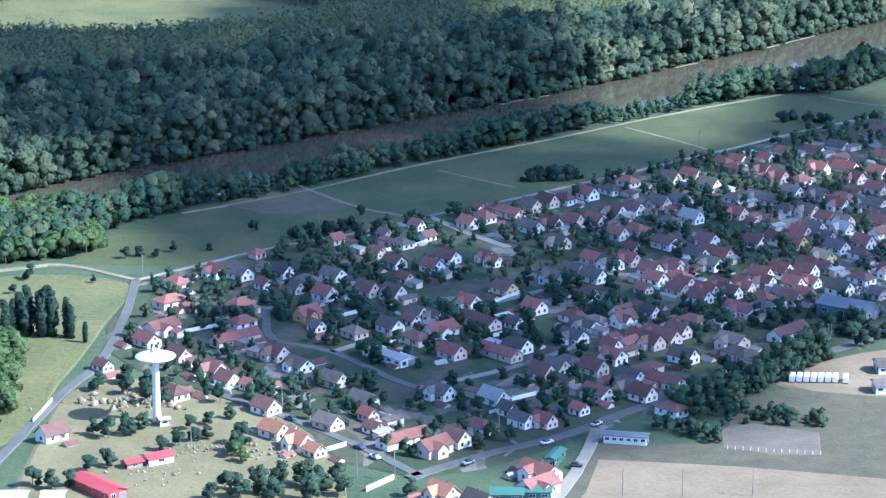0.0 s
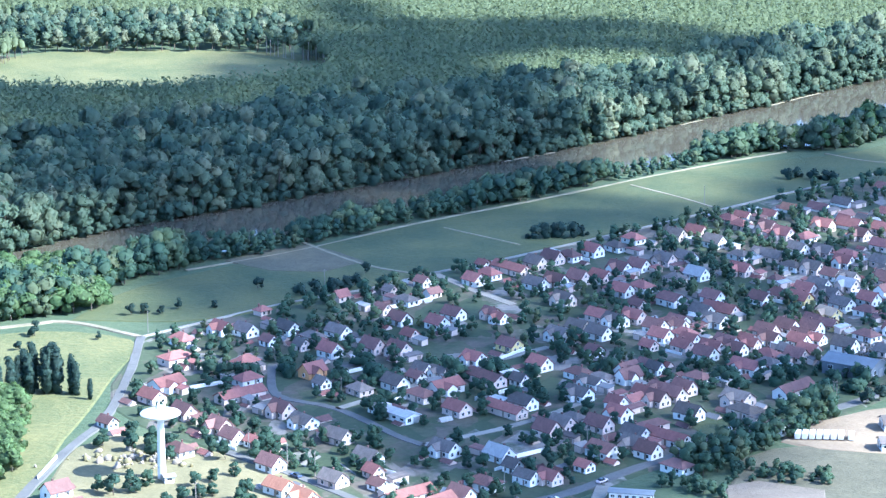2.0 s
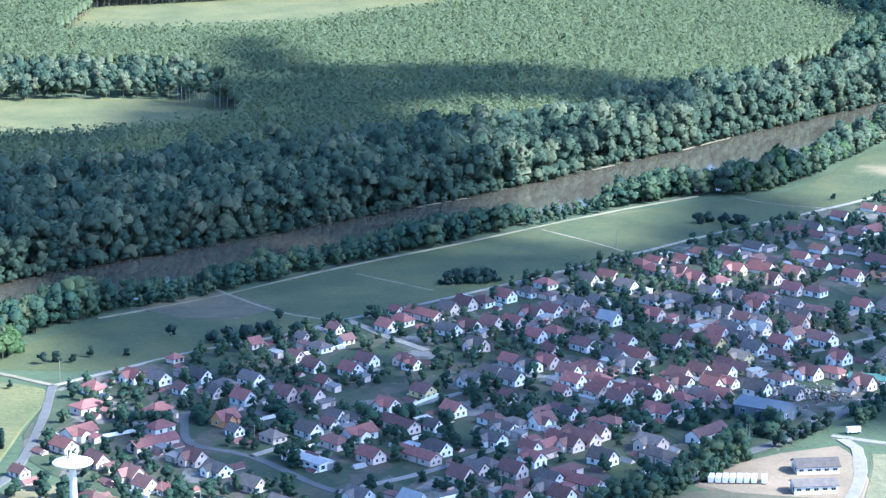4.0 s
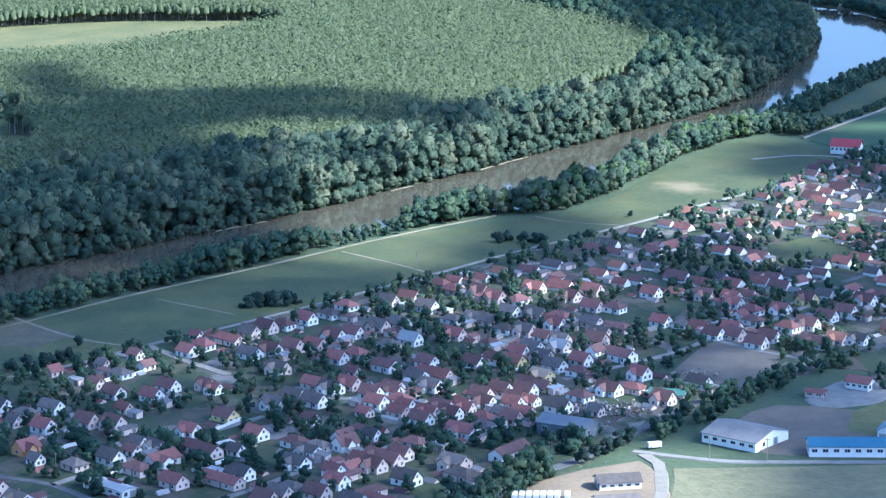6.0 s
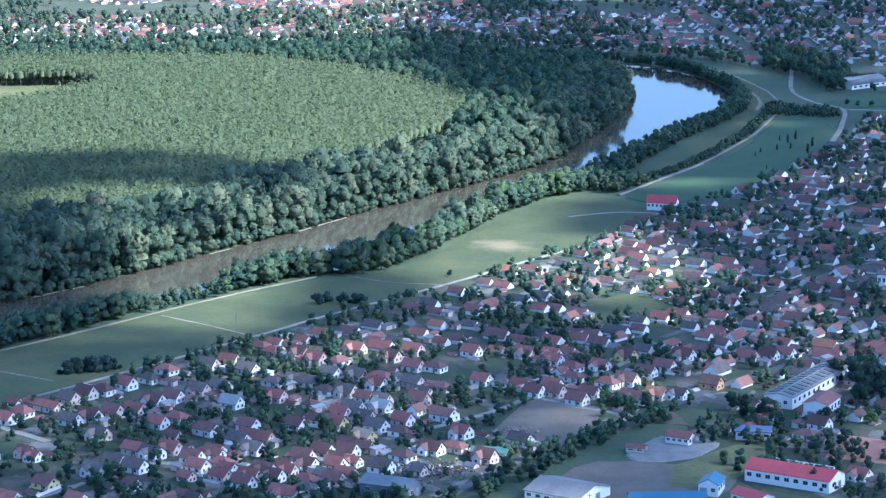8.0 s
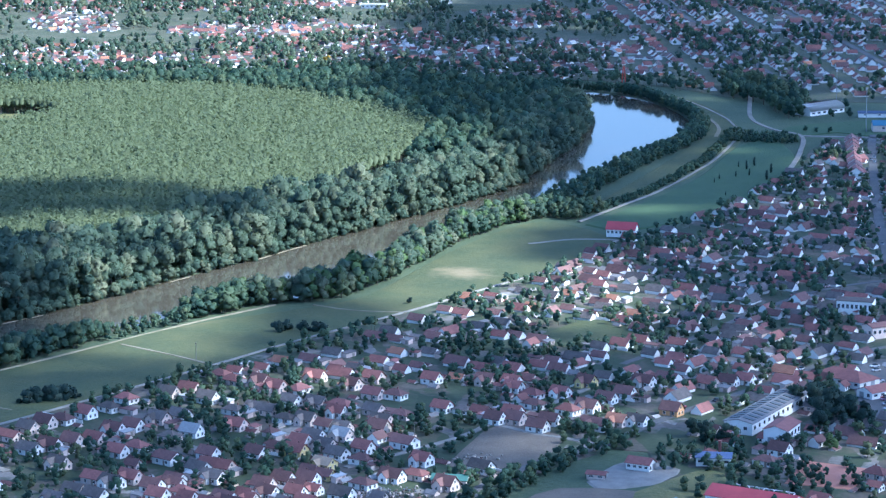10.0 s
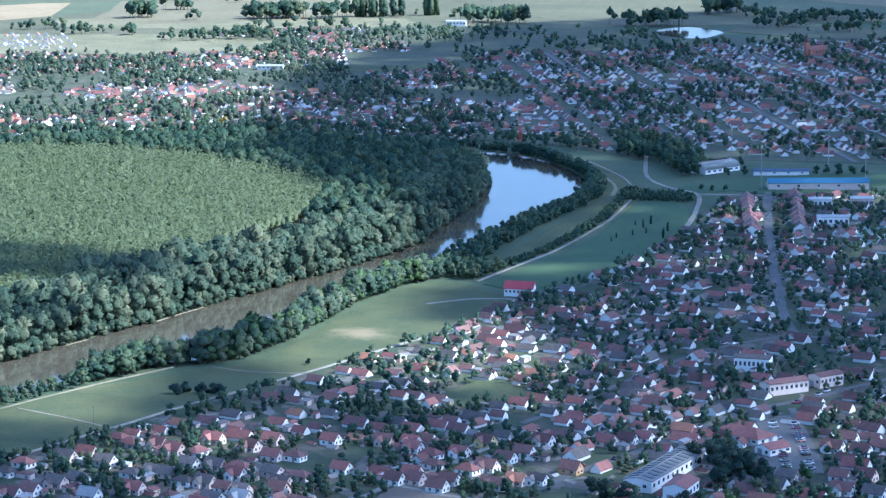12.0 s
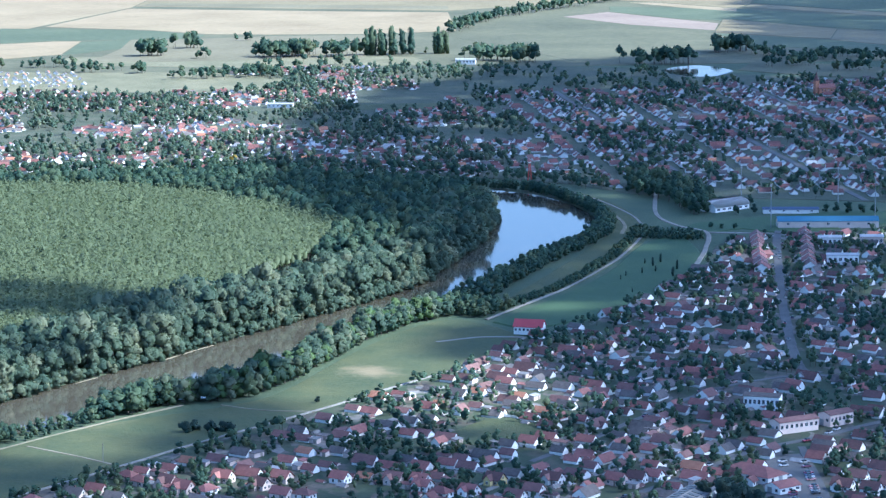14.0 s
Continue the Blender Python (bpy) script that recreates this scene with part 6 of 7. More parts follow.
# near bank belt
near = [(-300, 932), (-200, 987), (-148, 1014), (-126, 1064), (-106, 1089), (-73, 1113), (-16, 1169), (44, 1222), (115, 1287), (160, 1326), (187, 1323), (219, 1358), (250, 1410), (280, 1464), (316, 1516), (344, 1537), (362, 1528), (400, 1583), (440, 1640), (482, 1715), (520, 1800), (545, 1880), (551, 1960), (548, 2035), (528, 2085), (470, 2140), (390, 2185), (200, 2235)]
inner = NEAR_BANK[1:24]
x, y = grid_points(near + inner[::-1], 4.3, 1.4, 10)
edge = np.minimum(away(near, x, y), away(NEAR_BANK, x, y))
k = ~inside(RIVER, x, y) & ((y < 1560) | (away(NEAR_BANK, x, y) < np.interp(y, [1560, 1650, 1750], [22, 18, 13])))
# stretch of the belt in sun: the light is put into lighter leaves
bright = inside([(150, 1325), (187, 1323), (250, 1405), (300, 1500), (345, 1536), (330, 1570), (280, 1510), (200, 1420), (140, 1355)], x, y)
p = places(x, y, 0.78, 1.15, 12)
swell_ = np.array([noise.noise((px_ / 26, py_ / 26, 2.0)) for px_, py_ in zip(x, y)])
p[:, 3] *= np.interp(x, [-200, -115, -90, 10, 30, 70, 82, 112, 128, 180, 300, 360, 420], [11, 11, 7, 8, 10.5, 10.5, 4.0, 4.5, 11, 13, 11.5, 8, 7]) * (1 + 0.45 * swell_)
scatter("riverside_belt", LOW, p[k & ~bright], [M["leaf"], M["bark"]], "belt of bushy trees along the near bank", "wood")
pick = R.random(len(x)) < 0.28
scatter("riverside_belt", LOW, p[k & bright & ~pick], [M["leaf_river"], M["bark"]], "belt of willows along the near bank, sun put into pale green leaves", "wood")
scatter("riverside_belt", LOW, p[k & bright & pick], [M["leaf_bright"], M["bark"]], "belt of willows along the near bank, sun put into light green leaves", "wood")

# taller, thicker growth round the head of the bend
line = [q_ for q_ in smooth(NEAR_BANK[1:24], 4.5) if q_[1] > 1720]
q = np.array(line, float)[:, :2]
tang = np.gradient(q, axis=0)
nrm = np.stack([tang[:, 1], -tang[:, 0]], 1) / np.linalg.norm(tang, axis=1)[:, None]
if inside(RIVER, *(q + nrm * 8).T).mean() > 0.5:
    nrm = -nrm
bend = np.concatenate([q + nrm * o_ + R.normal(0, 1.2, q.shape) for o_ in (1, 5)])
bend = bend[~inside(RIVER, bend[:, 0], bend[:, 1])]
scatter("bend_trees", LOW, places(bend[:, 0], bend[:, 1], 6, 9.5, 40, (0, 0.8), z=-0.4), [M["leaf"], M["bark"]], "thick trees round the head of the river bend", "wood")
x, y = grid_points([(595, 2039), (611, 2010), (610, 1976), (604, 1903), (625, 1920), (658, 2032), (648, 2109), (618, 2118)], 8, 2.5, 41)
scatter("dense_wood", WOOD, places(x, y, 9, 15, 42, (0, 0.7)), [M["leaf"], M["bark"]], "dark wood between levee and town", "wood")
x, y = grid_points([(-300, 985), (-172, 1008), (-150, 1012), (-132, 1022), (-130, 1055), (-140, 1075), (-170, 1085), (-300, 1000)], 5.5, 1.5, 33)
scatter("corner_wood", BUSH, places(x, y, 7, 11, 34, (0.3, 1)), [M["leaf_bright"], M["bark"]], "thick sunlit wood at the meadow's corner", "wood")
# bushes on the levee's slope, and the bare sandy edge of the far bank
line = [q_ for q_ in smooth(LEVEE, 3.4) if 1545 < q_[1] < 1850]
q = np.array(line, float)
tang = np.gradient(q, axis=0)
nrm = np.stack([-tang[:, 1], tang[:, 0]], 1) / np.linalg.norm(tang, axis=1)[:, None]
q = np.concatenate([q + nrm * o_ + R.normal(0, 0.9, q.shape) for o_ in (4.0, 7.5)])
scatter("levee_bushes", BUSH, places(q[:, 0], q[:, 1], 2.4, 4.0, 48, (0, 0.7)), [M["leaf"], M["bark"]], "dark bushes along the levee road", "bushes")
for x0, x1 in ((24, 50), (112, 132), (162, 200)):
    line = [q_ for q_ in smooth(FAR_BANK, 8) if x0 < q_[0] < x1 and q_[1] < 1700]
    ribbon("sand_bank", [(q_[0] + 1.6, q_[1] - 1.6) for q_ in line], 1.1, -0.98, M["dirt_track"], "bare sandy edge of the far bank", "bank", wob=0.7)
# single trees: meadow, poplar row, yards
def single(templates, spots, leaf, name, label, group):
    protos = []
    for i, (x, y, h) in enumerate(spots):
        r = random.Random(i * 17 + int(x))
        h *= 0.82 if templates[0] is BROAD[0] else 1.0
        m = pose(x, y, 0.1 - (0.18 * h if "bush" in name else 0), 0, 0, r.uniform(0, 360)) @ Matrix.Diagonal((h, h, h * r.uniform(0.92, 1.08), 1))
        if len(protos) < len(templates):
            protos.append(crown_things(name, templates[len(protos)], M[leaf], group, label))
            protos[-1].matrix_basis = m
        else:
            put_copy(protos[i % len(protos)], m)

single(LOMBARDY, [(-148, 908, 14), (-144, 914, 15), (-141.5, 917, 17), (-137, 914, 17.5), (-134.5, 913, 18), (-132.6, 911, 17), (-136, 910, 16.5), (-127.5, 911, 13.5), (-126, 909, 12.5), (-120.5, 904, 7.5), (-146, 911, 13), (-151, 903, 12), (-155, 900, 11), (-142, 911, 15)], "leaf_dark", "poplar_tree", "dark columnar poplar beside the meadow", "poplar row")
single(BROAD, [(-74, 1054, 7), (-102, 1024, 5.5), (-88.5, 1026, 4.2), (-33, 1079, 6.5), (227, 1311, 4.6), (-151, 985, 8), (-154, 965, 5.5), (-127, 980, 4), (-114, 1017, 6), (-119, 1014, 6), (-108, 1016, 5), (-13, 1074, 5), (-9, 1071, 5.5)], "leaf_dark", "meadow_tree", "lone dark green tree on the meadow", "lone meadow trees")
single(BUSH, [(-57, 1044, 6), (-51, 1048, 6.5), (-45, 1051, 7), (-40, 1056, 6.5), (-36, 1061, 6), (36, 1140, 7), (41, 1142, 8), (47, 1143, 8), (52, 1143, 7.5), (56, 1146, 6), (157, 1259, 6.5), (161, 1262, 6), (168, 1257, 6), (173, 1257, 6.5), (177, 1256, 6)], "leaf_dark", "meadow_bush", "dense dark bush on the meadow", "meadow bushes")
single(BROAD, [(-118, 760, 9), (-112, 757, 8), (-107, 760, 7), (-103, 773, 7.5), (-98, 777, 8), (-96, 806, 9), (-101, 803, 9), (-106, 806, 7), (-92, 812, 7), (-79, 796, 7), (-75, 800, 6.5), (-71, 802, 6), (-84, 792, 7), (-62, 790, 8.5), (-60, 797, 9), (-77, 812, 6), (-72, 816, 6), (-66, 822, 6), (-100, 846, 9), (-94, 850, 10), (-88, 846, 9), (-92, 838, 10), (-102, 858, 9), (-110, 851, 9), (-87, 836, 8), (-60, 835, 9), (-57, 842, 10), (-70, 838, 8), (-75, 846, 8)], "leaf", "yard_tree", "leafy green tree in a sunny yard", "trees of the sunny yards")
single(BROAD, [(-62, 756, 9), (-58, 750, 10), (-52, 754, 11), (-46, 758, 10), (-40, 760, 11), (-35, 756, 10), (-30, 762, 9), (-48, 746, 10), (-38, 748, 10), (-28, 752, 9), (-66, 748, 7), (-9, 752, 7), (-2, 750, 6)], "leaf_river", "yard_tree", "tall pale green poplar at the yard", "trees of the sunny yards")
single(BROAD, [(-62, 785, 8), (-59, 781, 7), (373, 1035, 8), (379, 1030, 8), (405, 1003, 9), (337, 1000, 9), (-165, 880, 12), (-158, 868, 11), (-152, 856, 11), (-147, 845, 9)], "leaf_bright", "bright_tree", "fresh light green tree in the sun", "light green trees")
single(BROAD[:3], [(639, 1911, 9), (653, 1910, 9), (622, 1926, 10), (612, 1915, 8), (600, 1848, 6), (606, 1842, 5), (615, 1838, 6), (712, 1900, 9), (720, 1897, 10), (728, 1893, 10), (737, 1890, 9), (706, 1906, 8), (655, 1960, 9), (665, 1955, 10), (645, 1965, 9)], "leaf", "park_tree", "broad dark tree beside the sports hall", "sports ground trees")
single(LOMBARDY[:3], [(495, 1662, 4), (510, 1689, 5.5), (519, 1702, 6), (505, 1666, 4.5), (510, 1646, 6.5), (521, 1672, 6.5), (475, 1641, 3), (482, 1654, 3.5), (468, 1592, 2.5), (508, 1700, 3.5)], "leaf_dark", "park_tree", "small dark upright tree on the park lawn", "park trees")
single(BROAD[2:6], [(345, 1068, 11), (350, 1062, 13), (356, 1055, 13), (352, 1045, 13), (358, 1040, 12), (346, 1040, 12), (362, 1030, 11), (350, 1030, 11), (340, 1025, 10), (356, 1066, 10), (318, 998, 8), (300, 1015, 9), (293, 1020, 9), (290, 1030, 9), (160, 921, 7), (155, 915, 7), (150, 910, 7), (145, 903, 6), (140, 899, 6.5)], "leaf_dark", "tall_tree", "tall dark tree beside the halls", "tall trees at the halls")
# hedgerow of broad trees beside the main street, on the depot's side
x, y = grid_points([(71, 833), (90, 853), (113, 885), (129, 910), (126, 880), (104, 852), (93, 838), (80, 820)], 4.2, 1.0, 14)
scatter("hedge_trees", LOW, places(x, y, 6, 9.5, 15), [M["leaf"], M["bark"]], "dense hedge of trees beside the street", "hedge")
x, y = grid_points([(86, 834), (108, 828), (121, 822), (116, 811), (98, 816), (84, 814)], 4.6, 1.4, 43)
scatter("field_bushes", BUSH, places(x, y, 2.2, 4.4, 44, (0, 0.7)), [M["leaf"], M["bark"]], "low dark bushes round the bare plot", "bushes")
x, y = grid_points([(62, 811), (84, 798), (85, 806), (64, 817)], 3.4, 0.8, 45)
scatter("hedge_trees", LOW, places(x, y, 3.5, 5.5, 46), [M["leaf"], M["bark"]], "clipped hedge behind the container building", "hedge")
x, y = grid_points([(165, 935), (200, 975), (240, 1010), (262, 1030), (255, 1012), (225, 985), (206, 962), (190, 940), (172, 922)], 5.5, 1.4, 16)
scatter("hedge_trees", LOW, places(x, y, 5, 8.0, 17), [M["leaf"], M["bark"]], "dense hedge of trees beside the street", "hedge")
x, y = grid_points([(-260, 905), (-150, 906), (-143, 900), (-137, 862), (-134, 826), (-140, 790), (-260, 780)], 5, 1.4, 18)
k = away(LINES[0], x, y) > 6
scatter("roadside_wood", BUSH, places(x[k], y[k], 6, 9, 19, (0.4, 1)), [M["leaf_bright"], M["bark"]], "sunlit leafy thicket beyond the meadow", "wood")

# village trees between the houses
vx, vy = R.uniform(-115, 900, 60000), R.uniform(765, 1830, 60000)
k = inside(VILLAGE, vx, vy)
vx, vy = vx[k], vy[k]
dens = np.array([noise.noise((px_ / 45, py_ / 45, 3.0)) for px_, py_ in zip(vx, vy)])
hd = np.full(len(vx), 99.0)
for i in range(0, len(hx)):
    dy = hy[i] - vy
    hd = np.minimum(hd, np.hypot((vx - hx[i]) * 1.05, np.where(dy > 0, dy * 0.52, dy)))
rd = np.full(len(vx), 99.0)
for line in LINES + [DIKE]:
    rd = np.minimum(rd, away(line, vx, vy))
LAWN = [(75, 882), (86, 893), (96, 876), (85, 864)]
OPEN = [LAWN, [(85, 909), (106, 919), (133, 937), (126, 909), (103, 877), (94, 864)], [(188, 1005), (205, 1040), (221, 1064), (240, 1042), (226, 1008), (210, 985)], [(272, 1226), (305, 1256), (318, 1225), (300, 1208), (278, 1200)], [(366, 1042), (391, 1043), (403, 1100), (414, 1146), (396, 1138), (370, 1100)], [(62, 857), (80, 872), (92, 862), (74, 850)], [(300, 1020), (300, 1050), (352, 1086), (362, 1074), (330, 1010)]]
free = (hd > 4.9) & (rd > 4.0) & (dens + R.normal(0, 0.2, len(vx)) > np.where(vx + vy * 0.25 > 640, 0.02, 0.0))
for poly in OPEN:
    free &= ~inside(poly, vx, vy)
free &= vx < 0.44 * vy + 20
vx, vy = vx[free], vy[free]
keep, cells = [], {}
for i, (px_, py_) in enumerate(zip(vx, vy)):
    c = (int(px_ // 3.7), int(py_ // 3.7))
    if all(cells.get((c[0] + a_, c[1] + b_), 0) == 0 for a_ in (-1, 0) for b_ in (-1, 0)) and c not in cells:
        cells[c] = 1
        keep.append(i)
vx, vy = vx[keep], vy[keep]
order = np.argsort(vy + np.abs(vx) * 0.2)
vx, vy = vx[order], vy[order]
n_single = 240
spots = [(float(px_), float(py_), float(h)) for px_, py_, h in zip(vx[:n_single], vy[:n_single], R.uniform(4.2, 8.6, n_single) * R.uniform(0.75, 1.1, n_single))]
single(BROAD, spots[:170], "leaf", "garden_tree", "dark green garden tree between houses", "garden trees")
single(BUSH, spots[170:], "leaf", "garden_bush", "rounded garden bush between houses", "garden bushes")
p = places(vx[n_single:], vy[n_single:], 3.2, 7.2, 21)
k = p[:, 1] < 1230
scatter("garden_trees", LOW, p[k], [M["leaf"], M["bark"]], "many garden trees between the houses", "trees")
scatter("garden_trees", FARTREE, p[~k], [M["leaf"], M["bark"]], "many garden trees at the far side of the village", "trees")

# ---- far town: roofs and trees beyond counting ----
def far_house(seed):
    """A small house with gabled roof: walls are material 0, roof 1."""
    r = np.random.default_rng(seed)
    w, l, h = r.uniform(3.4, 4.4), r.uniform(4.5, 7.5), r.uniform(2.0, 2.9)
    rh = w * r.uniform(0.7, 0.95)
    v = [(-l, -w, -0.3), (l, -w, -0.3), (l, w, -0.3), (-l, w, -0.3), (-l, -w, h), (l, -w, h), (l, w, h), (-l, w, h), (-l, 0, h + rh), (l, 0, h + rh)]
    f = [(0, 1, 5), (0, 5, 4), (2, 3, 7), (2, 7, 6), (1, 2, 6), (1, 6, 5), (5, 6, 9), (3, 0, 4), (3, 4, 7), (7, 4, 8)]
    mi = [0] * len(f)
    o = 0.5
    k = len(v)
    v += [(-l - o, 0, h + rh + 0.25), (l + o, 0, h + rh + 0.25), (l + o, -w - o, h - 0.25), (-l - o, -w - o, h - 0.25), (l + o, w + o, h - 0.25), (-l - o, w + o, h - 0.25), (l + o, -w - o, h - 0.5), (-l - o, -w - o, h - 0.5), (l + o, w + o, h - 0.5), (-l - o, w + o, h - 0.5)]
    g = [(0, 3, 2), (0, 2, 1), (0, 1, 4), (0, 4, 5), (3, 7, 6), (3, 6, 2), (4, 8, 9), (4, 9, 5)]
    f += [tuple(i + k for i in q_) for q_ in g]
    mi += [1] * len(g)
    return np.array(v, float), np.array(f), np.array(mi)

FARHOUSE = [far_house(s) for s in range(6)]
LAND_OPEN = [[(120, 3090), (266, 3045), (401, 3000), (470, 3010), (520, 3120), (440, 3260), (288, 3300), (120, 3350)], [(520, 2750), (610, 2730), (660, 2960), (560, 2985)], [(930, 2985), (1060, 2960), (1060, 3200), (940, 3200)]]
tx, ty = R.uniform(-190, 640, 17000), R.uniform(1880, 3320, 17000)
k = inside(TOWN, tx, ty) & (away(LEVEE, tx, ty) > 16)
for poly in LAND_OPEN:
    k &= ~inside(poly, tx, ty)
k &= tx < 590 + (ty - 2100) * 0.1
k &= ~inside([(560, 1800), (640, 2010), (760, 1990), (770, 1840)], tx, ty)
tx, ty = tx[k], ty[k]
taken, keep = {}, []
open_ground = np.array([noise.noise((px_ / 130, py_ / 190, 7.0)) for px_, py_ in zip(tx, ty)])
for i, (px_, py_) in enumerate(zip(tx, ty)):
    step = 11
    c = (int(px_ // step), int(py_ // (step * 1.15)))
    if c not in taken and open_ground[i] > -0.12 and (c[0] * 7 + c[1] * 3) % 5:
        taken[c] = 1
        keep.append(i)
west = np.stack([tx[keep], ty[keep]], 1)
rows_ = []
for x0, y0, y1 in TOWN_STREETS:
    for side in (-1, 1):
        for lot in np.arange(y0 + R.uniform(0, 10), y1, 12.5):
            for depth in (11.5, 23):
                if R.random() < (0.86 if depth < 12 else 0.35):
                    rows_.append((x0 + 0.125 * (lot - 2000) + side * depth + R.normal(0, 1.0), lot + R.normal(0, 2.0)))
# dense rows of new white houses
allot = [(150 + 9.5 * i + R.normal(0, 2), 3340 - 2.6 * i - 24 * j + R.normal(0, 5)) for i in range(15) for j in range(9) if R.random() < 0.7]
estate = [(x_ + R.normal(0, 2), y_ + R.normal(0, 3)) for x_ in range(555, 640, 11) for y_ in range(3060, 3270, 22) if R.random() < 0.8]
east_part = np.array(rows_)
k = inside(TOWN, east_part[:, 0], east_part[:, 1]) & ~inside([(560, 1800), (600, 2020), (770, 1990), (770, 1840)], east_part[:, 0], east_part[:, 1])
for poly in LAND_OPEN:
    k &= ~inside(poly, east_part[:, 0], east_part[:, 1])
k &= east_part[:, 0] < 0.42 * east_part[:, 1]
east_part = east_part[k]
both = np.concatenate([west, east_part, np.array(allot), np.array(estate)])
tx, ty = both[:, 0], both[:, 1]
pl = places(tx, ty, 0.6, 0.88, 22)
east = np.arange(len(tx)) >= len(west)
pl[:, 5] = np.where(east, radians(83) + R.choice([0, math.pi / 2], len(tx), p=[0.72, 0.28]), R.uniform(0, 6.28, len(tx)))
pl[~east, 3] *= 0.8
kind = R.random(len(tx))
kind[~east] = 0.34 + 0.66 * kind[~east]
new_rows = slice(len(west) + len(east_part), len(west) + len(east_part) + len(allot))
pl[new_rows, 3] *= 0.72
kind[new_rows] = 0.76 + 0.24 * kind[new_rows]
pl[new_rows, 5] = radians(73) + R.normal(0, 0.1, len(allot))
for lo, hi, rf, wd in ((0, 0.38, "roof_d", "brown-red"), (0.38, 0.74, "roof_r", "red"), (0.74, 0.90, "roof_g", "grey"), (0.90, 0.95, "roof_o", "orange"), (0.95, 1.01, "roof_w", "pale")):
    k = (kind >= lo) & (kind < hi)
    scatter("town_houses", FARHOUSE, pl[k], [M["plaster_w"], M[rf]], f"many small white houses with {wd} roofs in the far town", "houses", False)
# village houses beyond the nearest ones
fr = np.array([(a_, b_) for a_, b_, _ in FARTHER])
pl = places(fr[:, 0], fr[:, 1], 0.62, 0.8, 36)
pl[:, 5] = np.array([radians(-47 if c_[1] == "b" else 43) for _, _, c_ in FARTHER]) + R.normal(0, 0.06, len(fr))
for rf, letters, wd in (("roof_r", "r", "red"), ("roof_d", "dy", "brown-red"), ("roof_g", "gwn", "grey"), ("roof_o", "o", "orange")):
    k = np.array([c_[0] in letters for _, _, c_ in FARTHER])
    if k.any():
        scatter("farther_houses", FARHOUSE, pl[k], [M["plaster_w"], M[rf]], f"white houses with {wd} roofs at the far side of the village", "houses", False)
# rest of the village on the far side, too small to tell apart
fx, fy = R.uniform(300, 900, 9000), R.uniform(1000, 1800, 9000)
k = inside(VILLAGE, fx, fy)
for poly in OPEN:
    k &= ~inside(poly, fx, fy)
hd = np.full(len(fx), 99.0)
for i in range(len(hx)):
    hd = np.minimum(hd, np.hypot(fx - hx[i], fy - hy[i]))
for line in LINES:
    k &= away(line, fx, fy) > 6.5
k &= hd > 11
fx, fy = fx[k], fy[k]
taken, keep = {}, []
for i, (px_, py_) in enumerate(zip(fx, fy)):
    c = (int(px_ // 19), int(py_ // 21))
    if c not in taken:
        taken[c] = 1
        keep.append(i)
fx, fy = fx[keep], fy[keep]
pl = places(fx, fy, 0.6, 0.82, 23)
pl[:, 5] = radians(-47) + R.normal(0, 0.07, len(fx)) + R.choice([0, math.pi / 2], len(fx), p=[0.75, 0.25])
kind = R.random(len(fx))
for lo, hi, rf, wd in ((0, 0.45, "roof_d", "brown-red"), (0.45, 0.72, "roof_r", "red"), (0.72, 1.01, "roof_g", "grey")):
    k = (kind >= lo) & (kind < hi)
    scatter("outer_houses", FARHOUSE, pl[k], [M["plaster_w"], M[rf]], f"white houses with {wd} roofs at the end of the village", "houses", False)
# small outbuildings in the yards behind the houses
bx, by = [], []
for px_, py_ in zip(hx, hy):
    for _ in range(2):
        a_ = R.uniform(0, 6.28)
        qx, qy = px_ + 8.2 * math.cos(a_), py_ + 8.2 * math.sin(a_)
        if np.min(np.hypot(hx - qx, hy - qy)) > 7.6 and min(float(away(line, np.array([qx]), np.array([qy]))[0]) for line in LINES) > 4.5 and R.random() < 0.75:
            bx.append(qx)
            by.append(qy)
pl = places(np.array(bx), np.array(by), 0.3, 0.44, 39)
pl[:, 5] = radians(-47) + R.normal(0, 0.05, len(bx)) + R.choice([0, math.pi / 2], len(bx))
pl[:, 4] = R.uniform(0.7, 0.95, len(bx))
kind = R.random(len(bx))
for lo, hi, rf, wd in ((0, 0.4, "roof_d", "brown"), (0.4, 0.62, "asbestos", "grey sheet"), (0.62, 0.85, "roof_r", "red"), (0.85, 1.01, "roof_w", "pale")):
    k = (kind >= lo) & (kind < hi)
    scatter("outbuildings", FARHOUSE, pl[k], [M["plaster_p"], M[rf]], f"small yard sheds with {wd} roofs behind the houses", "sheds", False)
# town trees
tx, ty = R.uniform(-190, 1500, 26000), R.uniform(1880, 3330, 26000)
k = inside(TOWN, tx, ty) & (away(LEVEE, tx, ty) > 8)
for poly in LAND_OPEN:
    k &= ~inside(poly, tx, ty)
for x0, y0, y1 in TOWN_STREETS:
    d = np.abs(tx - x0 - 0.125 * (ty - 2000))
    k &= (d > 4) & ((d < 7) | (d > 17) | (R.random(len(tx)) < 0.25))
k &= ~inside([(566, 1812), (620, 1838), (640, 1810), (760, 1850), (740, 1905), (660, 1890), (597, 1872)], tx, ty)
k &= tx < 0.42 * ty
tx, ty = tx[k], ty[k]
dens = np.array([noise.noise((px_ / 90, py_ / 140, 5.0)) for px_, py_ in zip(tx, ty)])
# the town's west lies in sun, put into its trees' paler leaf colour
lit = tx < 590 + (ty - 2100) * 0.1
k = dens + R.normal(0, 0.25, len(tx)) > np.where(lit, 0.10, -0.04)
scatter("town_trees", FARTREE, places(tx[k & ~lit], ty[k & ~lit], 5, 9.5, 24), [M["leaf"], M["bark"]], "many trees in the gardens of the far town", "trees")
